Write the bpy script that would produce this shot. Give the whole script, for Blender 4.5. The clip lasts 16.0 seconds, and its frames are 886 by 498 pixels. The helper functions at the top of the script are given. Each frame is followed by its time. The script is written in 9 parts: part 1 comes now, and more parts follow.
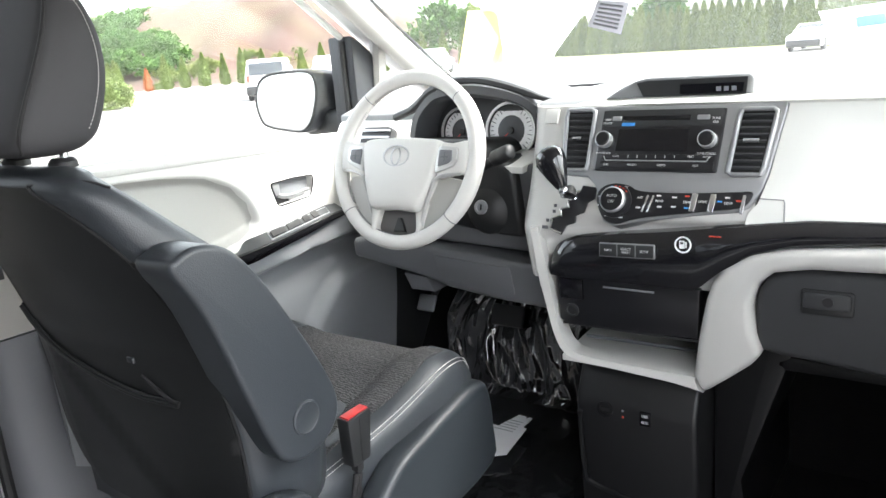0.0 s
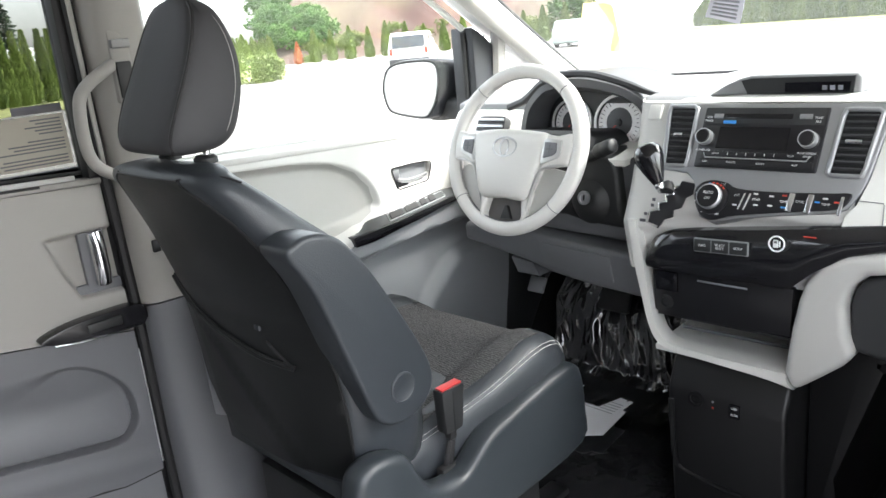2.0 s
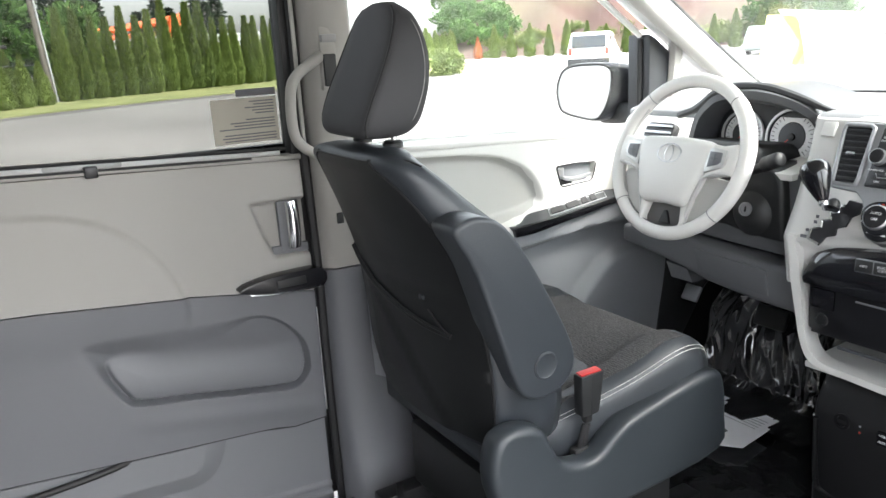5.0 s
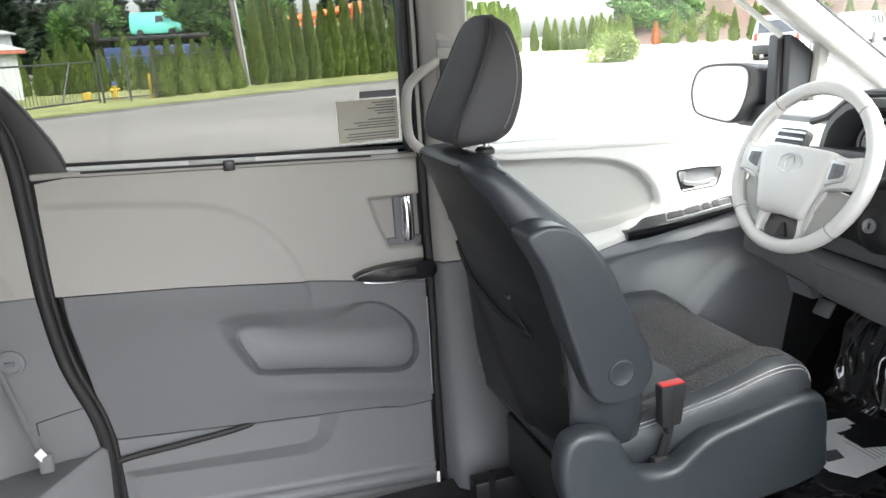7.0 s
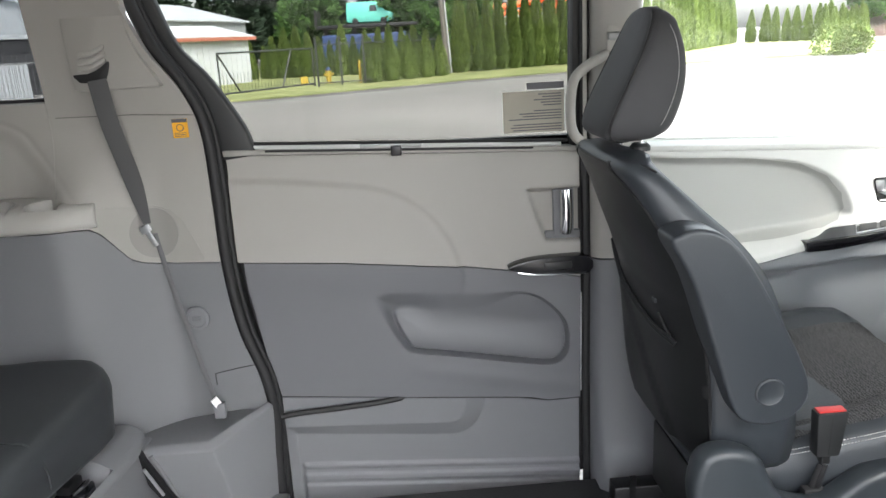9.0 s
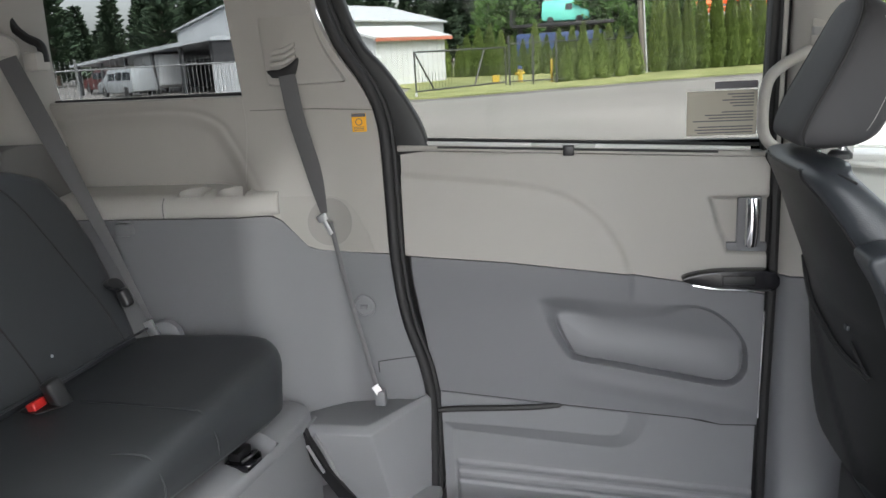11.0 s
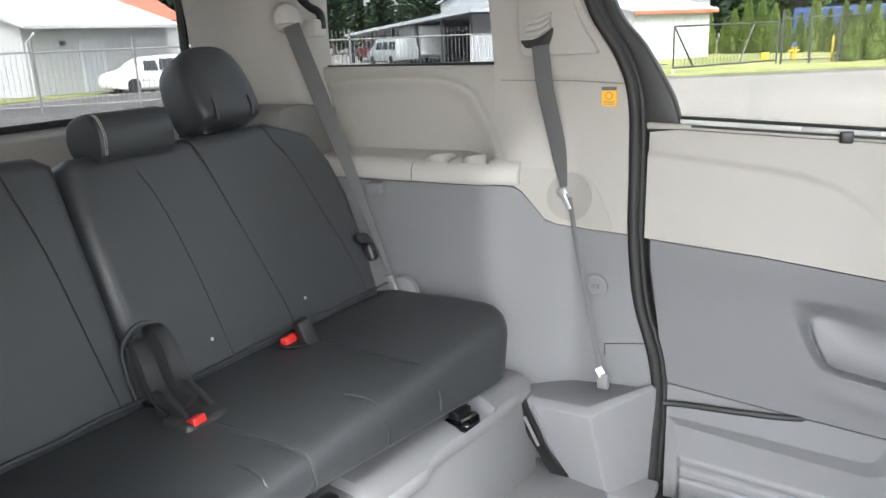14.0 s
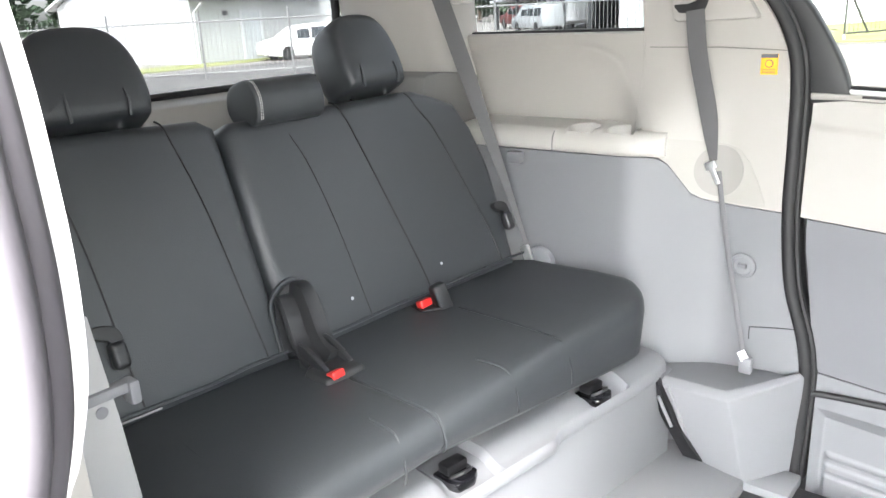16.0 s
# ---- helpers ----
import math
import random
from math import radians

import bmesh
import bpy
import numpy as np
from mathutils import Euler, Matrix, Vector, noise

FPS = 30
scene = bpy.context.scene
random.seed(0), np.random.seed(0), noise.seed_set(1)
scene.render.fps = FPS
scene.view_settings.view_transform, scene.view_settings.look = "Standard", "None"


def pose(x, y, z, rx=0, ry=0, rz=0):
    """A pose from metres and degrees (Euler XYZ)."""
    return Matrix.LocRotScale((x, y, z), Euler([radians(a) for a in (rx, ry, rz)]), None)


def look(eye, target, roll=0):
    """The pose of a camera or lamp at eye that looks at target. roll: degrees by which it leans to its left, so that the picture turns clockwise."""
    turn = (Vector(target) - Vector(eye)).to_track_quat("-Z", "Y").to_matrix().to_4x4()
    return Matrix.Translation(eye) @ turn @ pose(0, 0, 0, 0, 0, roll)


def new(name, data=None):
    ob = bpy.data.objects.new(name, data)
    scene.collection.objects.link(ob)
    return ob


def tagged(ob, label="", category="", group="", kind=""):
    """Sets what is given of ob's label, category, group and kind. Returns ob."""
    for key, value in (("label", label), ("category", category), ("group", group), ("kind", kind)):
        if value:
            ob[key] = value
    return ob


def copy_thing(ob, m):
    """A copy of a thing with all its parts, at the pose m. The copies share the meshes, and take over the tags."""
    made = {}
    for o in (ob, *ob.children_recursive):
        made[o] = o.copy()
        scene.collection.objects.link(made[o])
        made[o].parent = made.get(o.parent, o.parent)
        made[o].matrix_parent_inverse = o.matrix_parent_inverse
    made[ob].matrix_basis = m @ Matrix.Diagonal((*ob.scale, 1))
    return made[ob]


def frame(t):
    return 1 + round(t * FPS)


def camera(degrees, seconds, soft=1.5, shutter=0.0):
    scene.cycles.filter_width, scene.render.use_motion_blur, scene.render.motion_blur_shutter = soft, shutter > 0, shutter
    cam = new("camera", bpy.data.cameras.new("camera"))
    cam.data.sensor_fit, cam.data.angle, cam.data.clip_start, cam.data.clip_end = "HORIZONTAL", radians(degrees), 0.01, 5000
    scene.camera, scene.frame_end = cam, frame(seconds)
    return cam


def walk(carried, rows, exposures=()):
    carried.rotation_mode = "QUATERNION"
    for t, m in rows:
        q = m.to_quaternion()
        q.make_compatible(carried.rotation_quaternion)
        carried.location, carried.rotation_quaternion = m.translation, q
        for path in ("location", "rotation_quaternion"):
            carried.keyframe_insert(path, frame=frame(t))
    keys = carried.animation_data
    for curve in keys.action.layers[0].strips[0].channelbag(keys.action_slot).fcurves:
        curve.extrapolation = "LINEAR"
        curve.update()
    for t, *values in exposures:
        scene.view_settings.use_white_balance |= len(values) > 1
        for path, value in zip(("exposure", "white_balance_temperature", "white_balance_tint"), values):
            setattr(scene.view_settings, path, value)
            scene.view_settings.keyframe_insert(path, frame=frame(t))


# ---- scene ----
cam = camera(60.9, 16.0)
PATH = [
    (0, (0.626, 0.159, 1.043), (-0.51, 1.724, 0.535), -4.9),
    (0.5, (0.655, 0.156, 1.057), (-0.54, 1.669, 0.529), -5.2),
    (1, (0.689, 0.148, 1.073), (-0.575, 1.602, 0.536), -5.3),
    (1.5, (0.712, 0.138, 1.083), (-0.619, 1.528, 0.538), -6.0),
    (2, (0.738, 0.133, 1.091), (-0.663, 1.452, 0.545), -5.7),
    (2.5, (0.752, 0.126, 1.095), (-0.723, 1.365, 0.555), -5.0),
    (3, (0.755, 0.121, 1.095), (-0.776, 1.289, 0.554), -4.9),
    (3.5, (0.759, 0.105, 1.094), (-0.826, 1.204, 0.567), -4.6),
    (3.7, (0.766, 0.091, 1.091), (-0.833, 1.173, 0.566), -4.5),
    (6, (0.89, 0.061, 1.124), (-0.852, 0.889, 0.596), -2.9),
    (6.5, (0.919, 0.115, 1.135), (-0.878, 0.81, 0.598), -3.3),
    (7, (0.944, 0.162, 1.14), (-0.89, 0.757, 0.609), -3.5),
    (7.5, (0.966, 0.192, 1.143), (-0.903, 0.667, 0.612), -3.6),
    (8, (0.977, 0.203, 1.146), (-0.921, 0.547, 0.616), -3.4),
    (8.2, (0.978, 0.207, 1.145), (-0.929, 0.491, 0.615), -3.3),
    (10.3, (0.944, 0.274, 1.136), (-0.979, 0.1, 0.612), -3.0),
    (10.5, (0.94, 0.273, 1.135), (-0.976, 0.031, 0.613), -3.0),
    (11, (0.937, 0.272, 1.134), (-0.962, -0.095, 0.627), -3.2),
    (11.5, (0.931, 0.27, 1.133), (-0.944, -0.194, 0.615), -3.0),
    (12, (0.93, 0.269, 1.131), (-0.912, -0.292, 0.591), -2.6),
    (12.5, (0.924, 0.267, 1.129), (-0.877, -0.402, 0.576), -2.5),
    (13, (0.921, 0.265, 1.128), (-0.839, -0.512, 0.583), -2.2),
    (13.5, (0.92, 0.265, 1.128), (-0.803, -0.593, 0.583), -2.3),
    (14, (0.918, 0.265, 1.128), (-0.76, -0.679, 0.586), -2.4),
    (14.5, (0.918, 0.264, 1.128), (-0.713, -0.761, 0.589), -2.4),
    (15, (0.918, 0.264, 1.128), (-0.654, -0.837, 0.565), -2.5),
    (15.5, (0.918, 0.264, 1.128), (-0.595, -0.909, 0.548), -2.4),
    (16, (0.919, 0.264, 1.128), (-0.537, -0.967, 0.524), -3.1),
]
EXPOSURES = [(0, 3.42), (3.5, 3.12), (6, 3.28), (8, 3.19), (11, 3.04), (12.5, 3.38), (14.5, 4.08), (16, 4.58)]
walk(cam, [(t, look(eye, target, roll)) for t, eye, target, roll in PATH], [(t, stops, 6410, 9.5) for t, stops in EXPOSURES])

# ---- light ----
world = bpy.data.worlds.new("overcast_sky")
scene.world = world
world.use_nodes = True
wn = world.node_tree.nodes
sky = wn.new("ShaderNodeTexSky")
sky.sky_type = "NISHITA"
sky.sun_disc = False
sky.sun_elevation, sky.sun_rotation = radians(52), radians(60)
sky.air_density, sky.dust_density, sky.ozone_density = 1.0, 4.0, 1.0
greyer = wn.new("ShaderNodeHueSaturation")
greyer.inputs["Saturation"].default_value = 0.25
world.node_tree.links.new(sky.outputs[0], greyer.inputs["Color"])
world.node_tree.links.new(greyer.outputs[0], wn["Background"].inputs[0])
wn["Background"].inputs[1].default_value = 0.15
sun_data = bpy.data.lights.new("sun", "SUN")
sun_data.energy, sun_data.angle, sun_data.color = 1.8, radians(25), (1.0, 0.97, 0.92)
sun = new("sun", sun_data)
sun.matrix_world = look((0, 0, 20), (0 - 20 * math.sin(radians(60)) * 0.8, 0 - 20 * math.cos(radians(60)) * 0.8, 0))


# ---- materials ----
def nodes_of(name):
    m = bpy.data.materials.new(name)
    m.use_nodes = True
    return m, m.node_tree.nodes, m.node_tree.links, m.node_tree.nodes["Principled BSDF"]


def surface(name, col, rough=0.5, metal=0.0, grain=300.0, bump=0.15, var=0.12, big=3.0, coat=0.0, kind="noise", spec=0.5, depth=0.001):
    """A painted, moulded or woven surface: two scales of variation in colour and gloss, and fine relief."""
    m, n, l, p = nodes_of(name)
    tc = n.new("ShaderNodeTexCoord")
    big_n = n.new("ShaderNodeTexNoise")
    big_n.inputs["Scale"].default_value, big_n.inputs["Detail"].default_value = big, 5
    if kind == "voronoi":
        fine = n.new("ShaderNodeTexVoronoi")
        fine.inputs["Scale"].default_value = grain
        height = fine.outputs["Distance"]
    else:
        fine = n.new("ShaderNodeTexNoise")
        fine.inputs["Scale"].default_value, fine.inputs["Detail"].default_value = grain, 3
        height = fine.outputs[0]
    l.new(tc.outputs["Object"], big_n.inputs["Vector"])
    l.new(tc.outputs["Object"], fine.inputs["Vector"])
    mix = n.new("ShaderNodeMix")
    mix.data_type = "RGBA"
    lo, hi = [c * (1 - var) for c in col], [min(1, c * (1 + var)) for c in col]
    mix.inputs["A"].default_value, mix.inputs["B"].default_value = (*lo, 1), (*hi, 1)
    add = n.new("ShaderNodeMath")
    add.operation = "MULTIPLY_ADD"
    add.inputs[1].default_value, add.inputs[2].default_value = 0.35, 0.0
    l.new(height, add.inputs[0])
    add2 = n.new("ShaderNodeMath")
    add2.operation = "MULTIPLY_ADD"
    add2.inputs[1].default_value = 0.65
    l.new(big_n.outputs[0], add2.inputs[0])
    l.new(add.outputs[0], add2.inputs[2])
    l.new(add2.outputs[0], mix.inputs["Factor"])
    l.new(mix.outputs["Result"], p.inputs["Base Color"])
    rr = n.new("ShaderNodeMapRange")
    rr.inputs["To Min"].default_value, rr.inputs["To Max"].default_value = max(0.02, rough - 0.08), min(1, rough + 0.08)
    l.new(big_n.outputs[0], rr.inputs["Value"])
    l.new(rr.outputs[0], p.inputs["Roughness"])
    p.inputs["Metallic"].default_value, p.inputs["Coat Weight"].default_value = metal, coat
    p.inputs["Specular IOR Level"].default_value = spec
    if bump:
        b = n.new("ShaderNodeBump")
        b.inputs["Strength"].default_value, b.inputs["Distance"].default_value = bump, depth
        l.new(height, b.inputs["Height"])
        l.new(b.outputs[0], p.inputs["Normal"])
    return m


def glass(name, tint, gloss=0.06, glare=0.0):
    m, n, l, p = nodes_of(name)
    n.remove(p)
    clear, shine, mix, face, power, scaled = (n.new(k) for k in ("ShaderNodeBsdfTransparent", "ShaderNodeBsdfGlossy", "ShaderNodeMixShader", "ShaderNodeLayerWeight", "ShaderNodeMath", "ShaderNodeMath"))
    clear.inputs[0].default_value = (*[c ** 0.5 for c in tint], 1)      # two faces to a pane
    shine.inputs["Roughness"].default_value = 0.01
    face.inputs[0].default_value = 0.5
    power.operation, scaled.operation = "POWER", "MULTIPLY_ADD"
    power.inputs[1].default_value = 5.0
    scaled.inputs[1].default_value, scaled.inputs[2].default_value = 0.4, gloss * 0.5
    l.new(face.outputs["Facing"], power.inputs[0])
    l.new(power.outputs[0], scaled.inputs[0])
    l.new(scaled.outputs[0], mix.inputs[0])
    l.new(clear.outputs[0], mix.inputs[1])
    l.new(shine.outputs[0], mix.inputs[2])
    if glare:             # translucent veil mixed in to imitate glare haze on the pane
        film, veil = n.new("ShaderNodeBsdfTranslucent"), n.new("ShaderNodeMixShader")
        film.inputs[0].default_value = (0.9, 0.9, 0.88, 1)
        veil.inputs[0].default_value = glare
        l.new(mix.outputs[0], veil.inputs[1])
        l.new(film.outputs[0], veil.inputs[2])
        mix = veil
    l.new(mix.outputs[0], n["Material Output"].inputs[0])
    return m


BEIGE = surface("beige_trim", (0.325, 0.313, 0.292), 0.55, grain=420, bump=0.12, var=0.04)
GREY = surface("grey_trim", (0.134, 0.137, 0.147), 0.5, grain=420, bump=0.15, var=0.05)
# lighter copy of the grey trim: doorway light on the wheel side put into colour
WHEEL_GREY_LIT = surface("wheel_grey_lit_trim", (0.157, 0.161, 0.170), 0.5, grain=420, bump=0.15, var=0.05)
# grey trim lightened in colour to stand for the brighter front cabin
FRONT_GREY_LIT = surface("front_grey_lit_trim", (0.250, 0.260, 0.272), 0.45, grain=420, bump=0.15, var=0.05)
LIGHT_GREY = surface("light_grey_trim", (0.162, 0.166, 0.176), 0.6, grain=380, bump=0.12, var=0.05)
SHELF = surface("pale_shelf", (0.385, 0.375, 0.35), 0.5, grain=420, bump=0.1, var=0.04)
PALE_PANEL = surface("pale_console", (0.54, 0.535, 0.515), 0.45, grain=420, bump=0.1, var=0.04)
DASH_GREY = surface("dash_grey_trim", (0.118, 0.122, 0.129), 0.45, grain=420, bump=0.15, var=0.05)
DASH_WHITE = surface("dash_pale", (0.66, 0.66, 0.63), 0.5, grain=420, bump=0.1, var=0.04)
DASH_TOP = surface("dash_top", (0.20, 0.205, 0.21), 0.5, grain=380, bump=0.15, var=0.06)
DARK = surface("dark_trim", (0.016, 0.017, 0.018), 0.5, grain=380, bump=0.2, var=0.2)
STACK = surface("stack_charcoal", (0.27, 0.273, 0.28), 0.36, metal=0.4, grain=500, bump=0.06, var=0.08)
RADIO_BLACK = surface("radio_black", (0.010, 0.010, 0.012), 0.28, grain=500, bump=0.03, var=0.1)
BLACK_PLASTIC = surface("black_plastic", (0.007, 0.007, 0.008), 0.5, grain=380, bump=0.15, var=0.2, spec=0.3)
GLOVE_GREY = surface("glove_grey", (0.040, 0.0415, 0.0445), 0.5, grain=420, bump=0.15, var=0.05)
RUBBER = surface("black_rubber", (0.012, 0.012, 0.013), 0.6, grain=200, bump=0.1, var=0.2)
GLOSS = surface("piano_black", (0.008, 0.008, 0.01), 0.12, bump=0.0, var=0.1, coat=0.6)
SCREEN = surface("dark_screen", (0.006, 0.006, 0.008), 0.12, bump=0.0, var=0.1)
CHROME = surface("chrome", (0.72, 0.73, 0.75), 0.12, metal=1.0, bump=0.0, var=0.05)
SILVER = surface("satin_silver", (0.55, 0.56, 0.58), 0.35, metal=0.8, bump=0.0, var=0.05)
BRIGHT = surface("bright_trim", (0.66, 0.66, 0.66), 0.3, metal=0.4, bump=0.0, var=0.04)
STEEL = surface("dark_steel", (0.03, 0.03, 0.032), 0.35, metal=0.6, bump=0.1, grain=80, var=0.3)
LEATHER = surface("black_leather", (0.028, 0.0325, 0.0380), 0.40, grain=520, bump=0.22, var=0.14, kind="voronoi")
LEATHER3 = surface("charcoal_leatherette", (0.0278, 0.031, 0.0342), 0.45, grain=480, bump=0.2, var=0.12, kind="voronoi")
WHEEL_LEATHER = surface("pale_grey_leather", (0.70, 0.69, 0.66), 0.45, grain=600, bump=0.18, var=0.05, kind="voronoi")
HEADLINER = surface("headliner", (0.50, 0.49, 0.46), 0.9, grain=700, bump=0.3, var=0.06)
THREAD = surface("white_thread", (0.62, 0.61, 0.58), 0.7, grain=900, bump=0.3, var=0.1)
RED = surface("red_button", (0.45, 0.020, 0.018), 0.4, bump=0.05, var=0.08)
STRAP = surface("grey_webbing", (0.085, 0.085, 0.088), 0.75, grain=900, bump=0.5, var=0.12)
STRAP_PALE = surface("pale_webbing", (0.30, 0.30, 0.30), 0.75, grain=900, bump=0.5, var=0.1)
FLOOR_BLACK = surface("dark_floor_vinyl", (0.02, 0.02, 0.022), 0.55, grain=160, bump=0.4, var=0.3, depth=0.002)
CARPET = surface("black_carpet", (0.006, 0.006, 0.0065), 0.95, grain=420, bump=0.8, var=0.35, depth=0.004, spec=0.2)
PAPER = surface("white_paper", (0.86, 0.86, 0.87), 0.75, grain=60, bump=0.05, var=0.03)
INK = surface("grey_ink", (0.10, 0.10, 0.11), 0.7, bump=0.0, var=0.1)
TAN_STICKER = surface("tan_sticker", (0.33, 0.31, 0.26), 0.6, grain=60, bump=0.03, var=0.05)
ORANGE = surface("orange_label", (0.84, 0.42, 0.02), 0.5, grain=60, bump=0.02, var=0.05)
WHITE_PRINT = surface("white_print", (0.72, 0.72, 0.72), 0.5, bump=0.0, var=0.03)
BLUE_PRINT = surface("blue_print", (0.05, 0.28, 0.70), 0.5, bump=0.0, var=0.05)
RED_PRINT = surface("red_print", (0.55, 0.05, 0.03), 0.5, bump=0.0, var=0.05)
VAN_WHITE = surface("white_body_paint", (0.74, 0.745, 0.75), 0.25, grain=900, bump=0.01, var=0.02, coat=0.5)
GAUGE_FACE = surface("gauge_face", (0.022, 0.023, 0.027), 0.35, bump=0.0, var=0.08)
CLEAR = glass("clear_glass", (0.92, 0.95, 0.93), 0.05)
WINDSHIELD = glass("windscreen_glass", (0.86, 0.90, 0.88), 0.05, 0.006)
TINTED = glass("tinted_glass", (0.228, 0.236, 0.224), 0.012)
TINTED_QUARTER = glass("quarter_tinted_glass", (0.155, 0.163, 0.163), 0.015)
DARK_TINTED = glass("dark_tinted_glass", (0.07, 0.072, 0.072), 0.015)
TINTED_REAR = glass("rear_tinted_glass", (0.165, 0.17, 0.17), 0.015)


def plastic_film():
    """Thin clear film over black carpet: near black, sharply glossy and creased."""
    m, n, l, p = nodes_of("clear_plastic_film")
    tc, nz, b = n.new("ShaderNodeTexCoord"), n.new("ShaderNodeTexNoise"), n.new("ShaderNodeBump")
    nz.noise_type = "RIDGED_MULTIFRACTAL"
    nz.inputs["Scale"].default_value, nz.inputs["Detail"].default_value, nz.inputs["Distortion"].default_value = 14, 3, 0.8
    b.inputs["Strength"].default_value, b.inputs["Distance"].default_value = 0.55, 0.010
    l.new(tc.outputs["Object"], nz.inputs["Vector"])
    l.new(nz.outputs[0], b.inputs["Height"])
    l.new(b.outputs[0], p.inputs["Normal"])
    p.inputs["Base Color"].default_value = (0.015, 0.015, 0.0165, 1)
    p.inputs["Roughness"].default_value = 0.05
    p.inputs["Specular IOR Level"].default_value = 0.8
    p.inputs["Coat Weight"].default_value = 1.0
    return m


FILM = plastic_film()


def woven():
    """Black seat cloth with a wavy raised weave."""
    m, n, l, p = nodes_of("woven_seat_cloth")
    tc, wv, nz, mix, b = (n.new(k) for k in ("ShaderNodeTexCoord", "ShaderNodeTexWave", "ShaderNodeTexNoise", "ShaderNodeMix", "ShaderNodeBump"))
    wv.bands_direction = "Y"
    wv.inputs["Scale"].default_value, wv.inputs["Distortion"].default_value = 64, 7.0
    wv.inputs["Detail"].default_value, wv.inputs["Detail Scale"].default_value = 2, 3.0
    nz.inputs["Scale"].default_value = 700
    mix.data_type = "RGBA"
    mix.inputs["A"].default_value, mix.inputs["B"].default_value = (0.020, 0.020, 0.021, 1), (0.105, 0.102, 0.103, 1)
    l.new(tc.outputs["Object"], wv.inputs["Vector"])
    l.new(tc.outputs["Object"], nz.inputs["Vector"])
    l.new(wv.outputs[0], mix.inputs["Factor"])
    l.new(mix.outputs["Result"], p.inputs["Base Color"])
    b.inputs["Strength"].default_value, b.inputs["Distance"].default_value = 0.8, 0.003
    l.new(wv.outputs[0], b.inputs["Height"])
    l.new(b.outputs[0], p.inputs["Normal"])
    p.inputs["Roughness"].default_value = 0.9
    return m


CLOTH = woven()


# ---- builders ----
def finish(me, material, angle=38):
    me.materials.append(material)
    me.polygons.foreach_set("use_smooth", [True] * len(me.polygons))
    me.set_sharp_from_angle(angle=radians(angle))
    me.update()
    return me


def mesh_from(name, geo, material, angle=38):
    me = bpy.data.meshes.new(name)
    if isinstance(geo, bmesh.types.BMesh):
        bmesh.ops.recalc_face_normals(geo, faces=geo.faces)
        geo.to_mesh(me)
        geo.free()
    else:
        me.from_pydata(geo[0], [], geo[1])
    return finish(me, material, angle)


def thing(name, label, category, base=(0, 0, 0), group="", kind=""):
    ob = new(name)
    ob.empty_display_size = 0.05
    ob.location = base
    return tagged(ob, label, category, group, kind)


def part(name, geo, material, parent=None, label="", angle=38):
    ob = new(name, mesh_from(name, geo, material, angle))
    if parent is not None:
        ob.parent = parent
        if parent.type == "EMPTY":
            ob.matrix_parent_inverse = Matrix.Translation(-Vector(parent.location))
    if label:
        ob["label"] = label
    return ob


def solo(name, geo, material, label, category, group="", kind="", angle=38):
    return tagged(part(name, geo, material, None, "", angle), label, category, group, kind)


def join(*bms):
    out = bmesh.new()
    for b in bms:
        me = bpy.data.meshes.new("tmp")
        if isinstance(b, bmesh.types.BMesh):
            b.to_mesh(me)
            b.free()
        else:
            me.from_pydata(b[0], [], b[1])
        out.from_mesh(me)
        bpy.data.meshes.remove(me)
    return out


def moved(bm, m):
    bm.transform(m)
    return bm


def bevel(bm, w, seg=2, sharp=30):
    if w > 0:
        es = [e for e in bm.edges if len(e.link_faces) == 2 and e.calc_face_angle(0) > radians(sharp)]
        bmesh.ops.bevel(bm, geom=es, offset=w, segments=seg, affect="EDGES", profile=0.5, clamp_overlap=True)
    return bm


def box(x0, x1, y0, y1, z0, z1, bev=0.0, seg=2):
    bm = bmesh.new()
    bmesh.ops.create_cube(bm, size=1, matrix=Matrix.Translation(((x0 + x1) / 2, (y0 + y1) / 2, (z0 + z1) / 2)) @ Matrix.Diagonal((abs(x1 - x0), abs(y1 - y0), abs(z1 - z0), 1)))
    return bevel(bm, bev, seg)


def prism(pts, axis, a, b, bev=0.0, seg=2, sharp=50):
    """An outline extruded along an axis: x takes (y, z), y takes (x, z), z takes (x, y)."""
    bm = bmesh.new()
    put = {"x": lambda p, q: (q, p[0], p[1]), "y": lambda p, q: (p[0], q, p[1]), "z": lambda p, q: (p[0], p[1], q)}[axis]
    lo, hi = [bm.verts.new(put(p, a)) for p in pts], [bm.verts.new(put(p, b)) for p in pts]
    bm.faces.new(lo)
    bm.faces.new(hi)
    for i in range(len(pts)):
        j = (i + 1) % len(pts)
        bm.faces.new((lo[i], lo[j], hi[j], hi[i]))
    bmesh.ops.recalc_face_normals(bm, faces=bm.faces)
    return bevel(bm, bev, seg, sharp)


def curve(pts, n=6, closed=False):
    """Catmull-Rom through points of any dimension."""
    P = [np.array(p, float) for p in pts]
    k, out = len(P), []
    for i in range(k if closed else k - 1):
        p0 = P[(i - 1) % k] if closed or i > 0 else 2 * P[0] - P[1]
        p1, p2 = P[i], P[(i + 1) % k]
        p3 = P[(i + 2) % k] if closed or i + 2 < k else 2 * P[-1] - P[-2]
        for s in range(n):
            t = s / n
            out.append(0.5 * (2 * p1 + (p2 - p0) * t + (2 * p0 - 5 * p1 + 4 * p2 - p3) * t * t + (3 * p1 - p0 - 3 * p2 + p3) * t ** 3))
    if not closed:
        out.append(P[-1])
    return [tuple(float(c) for c in p) for p in out]


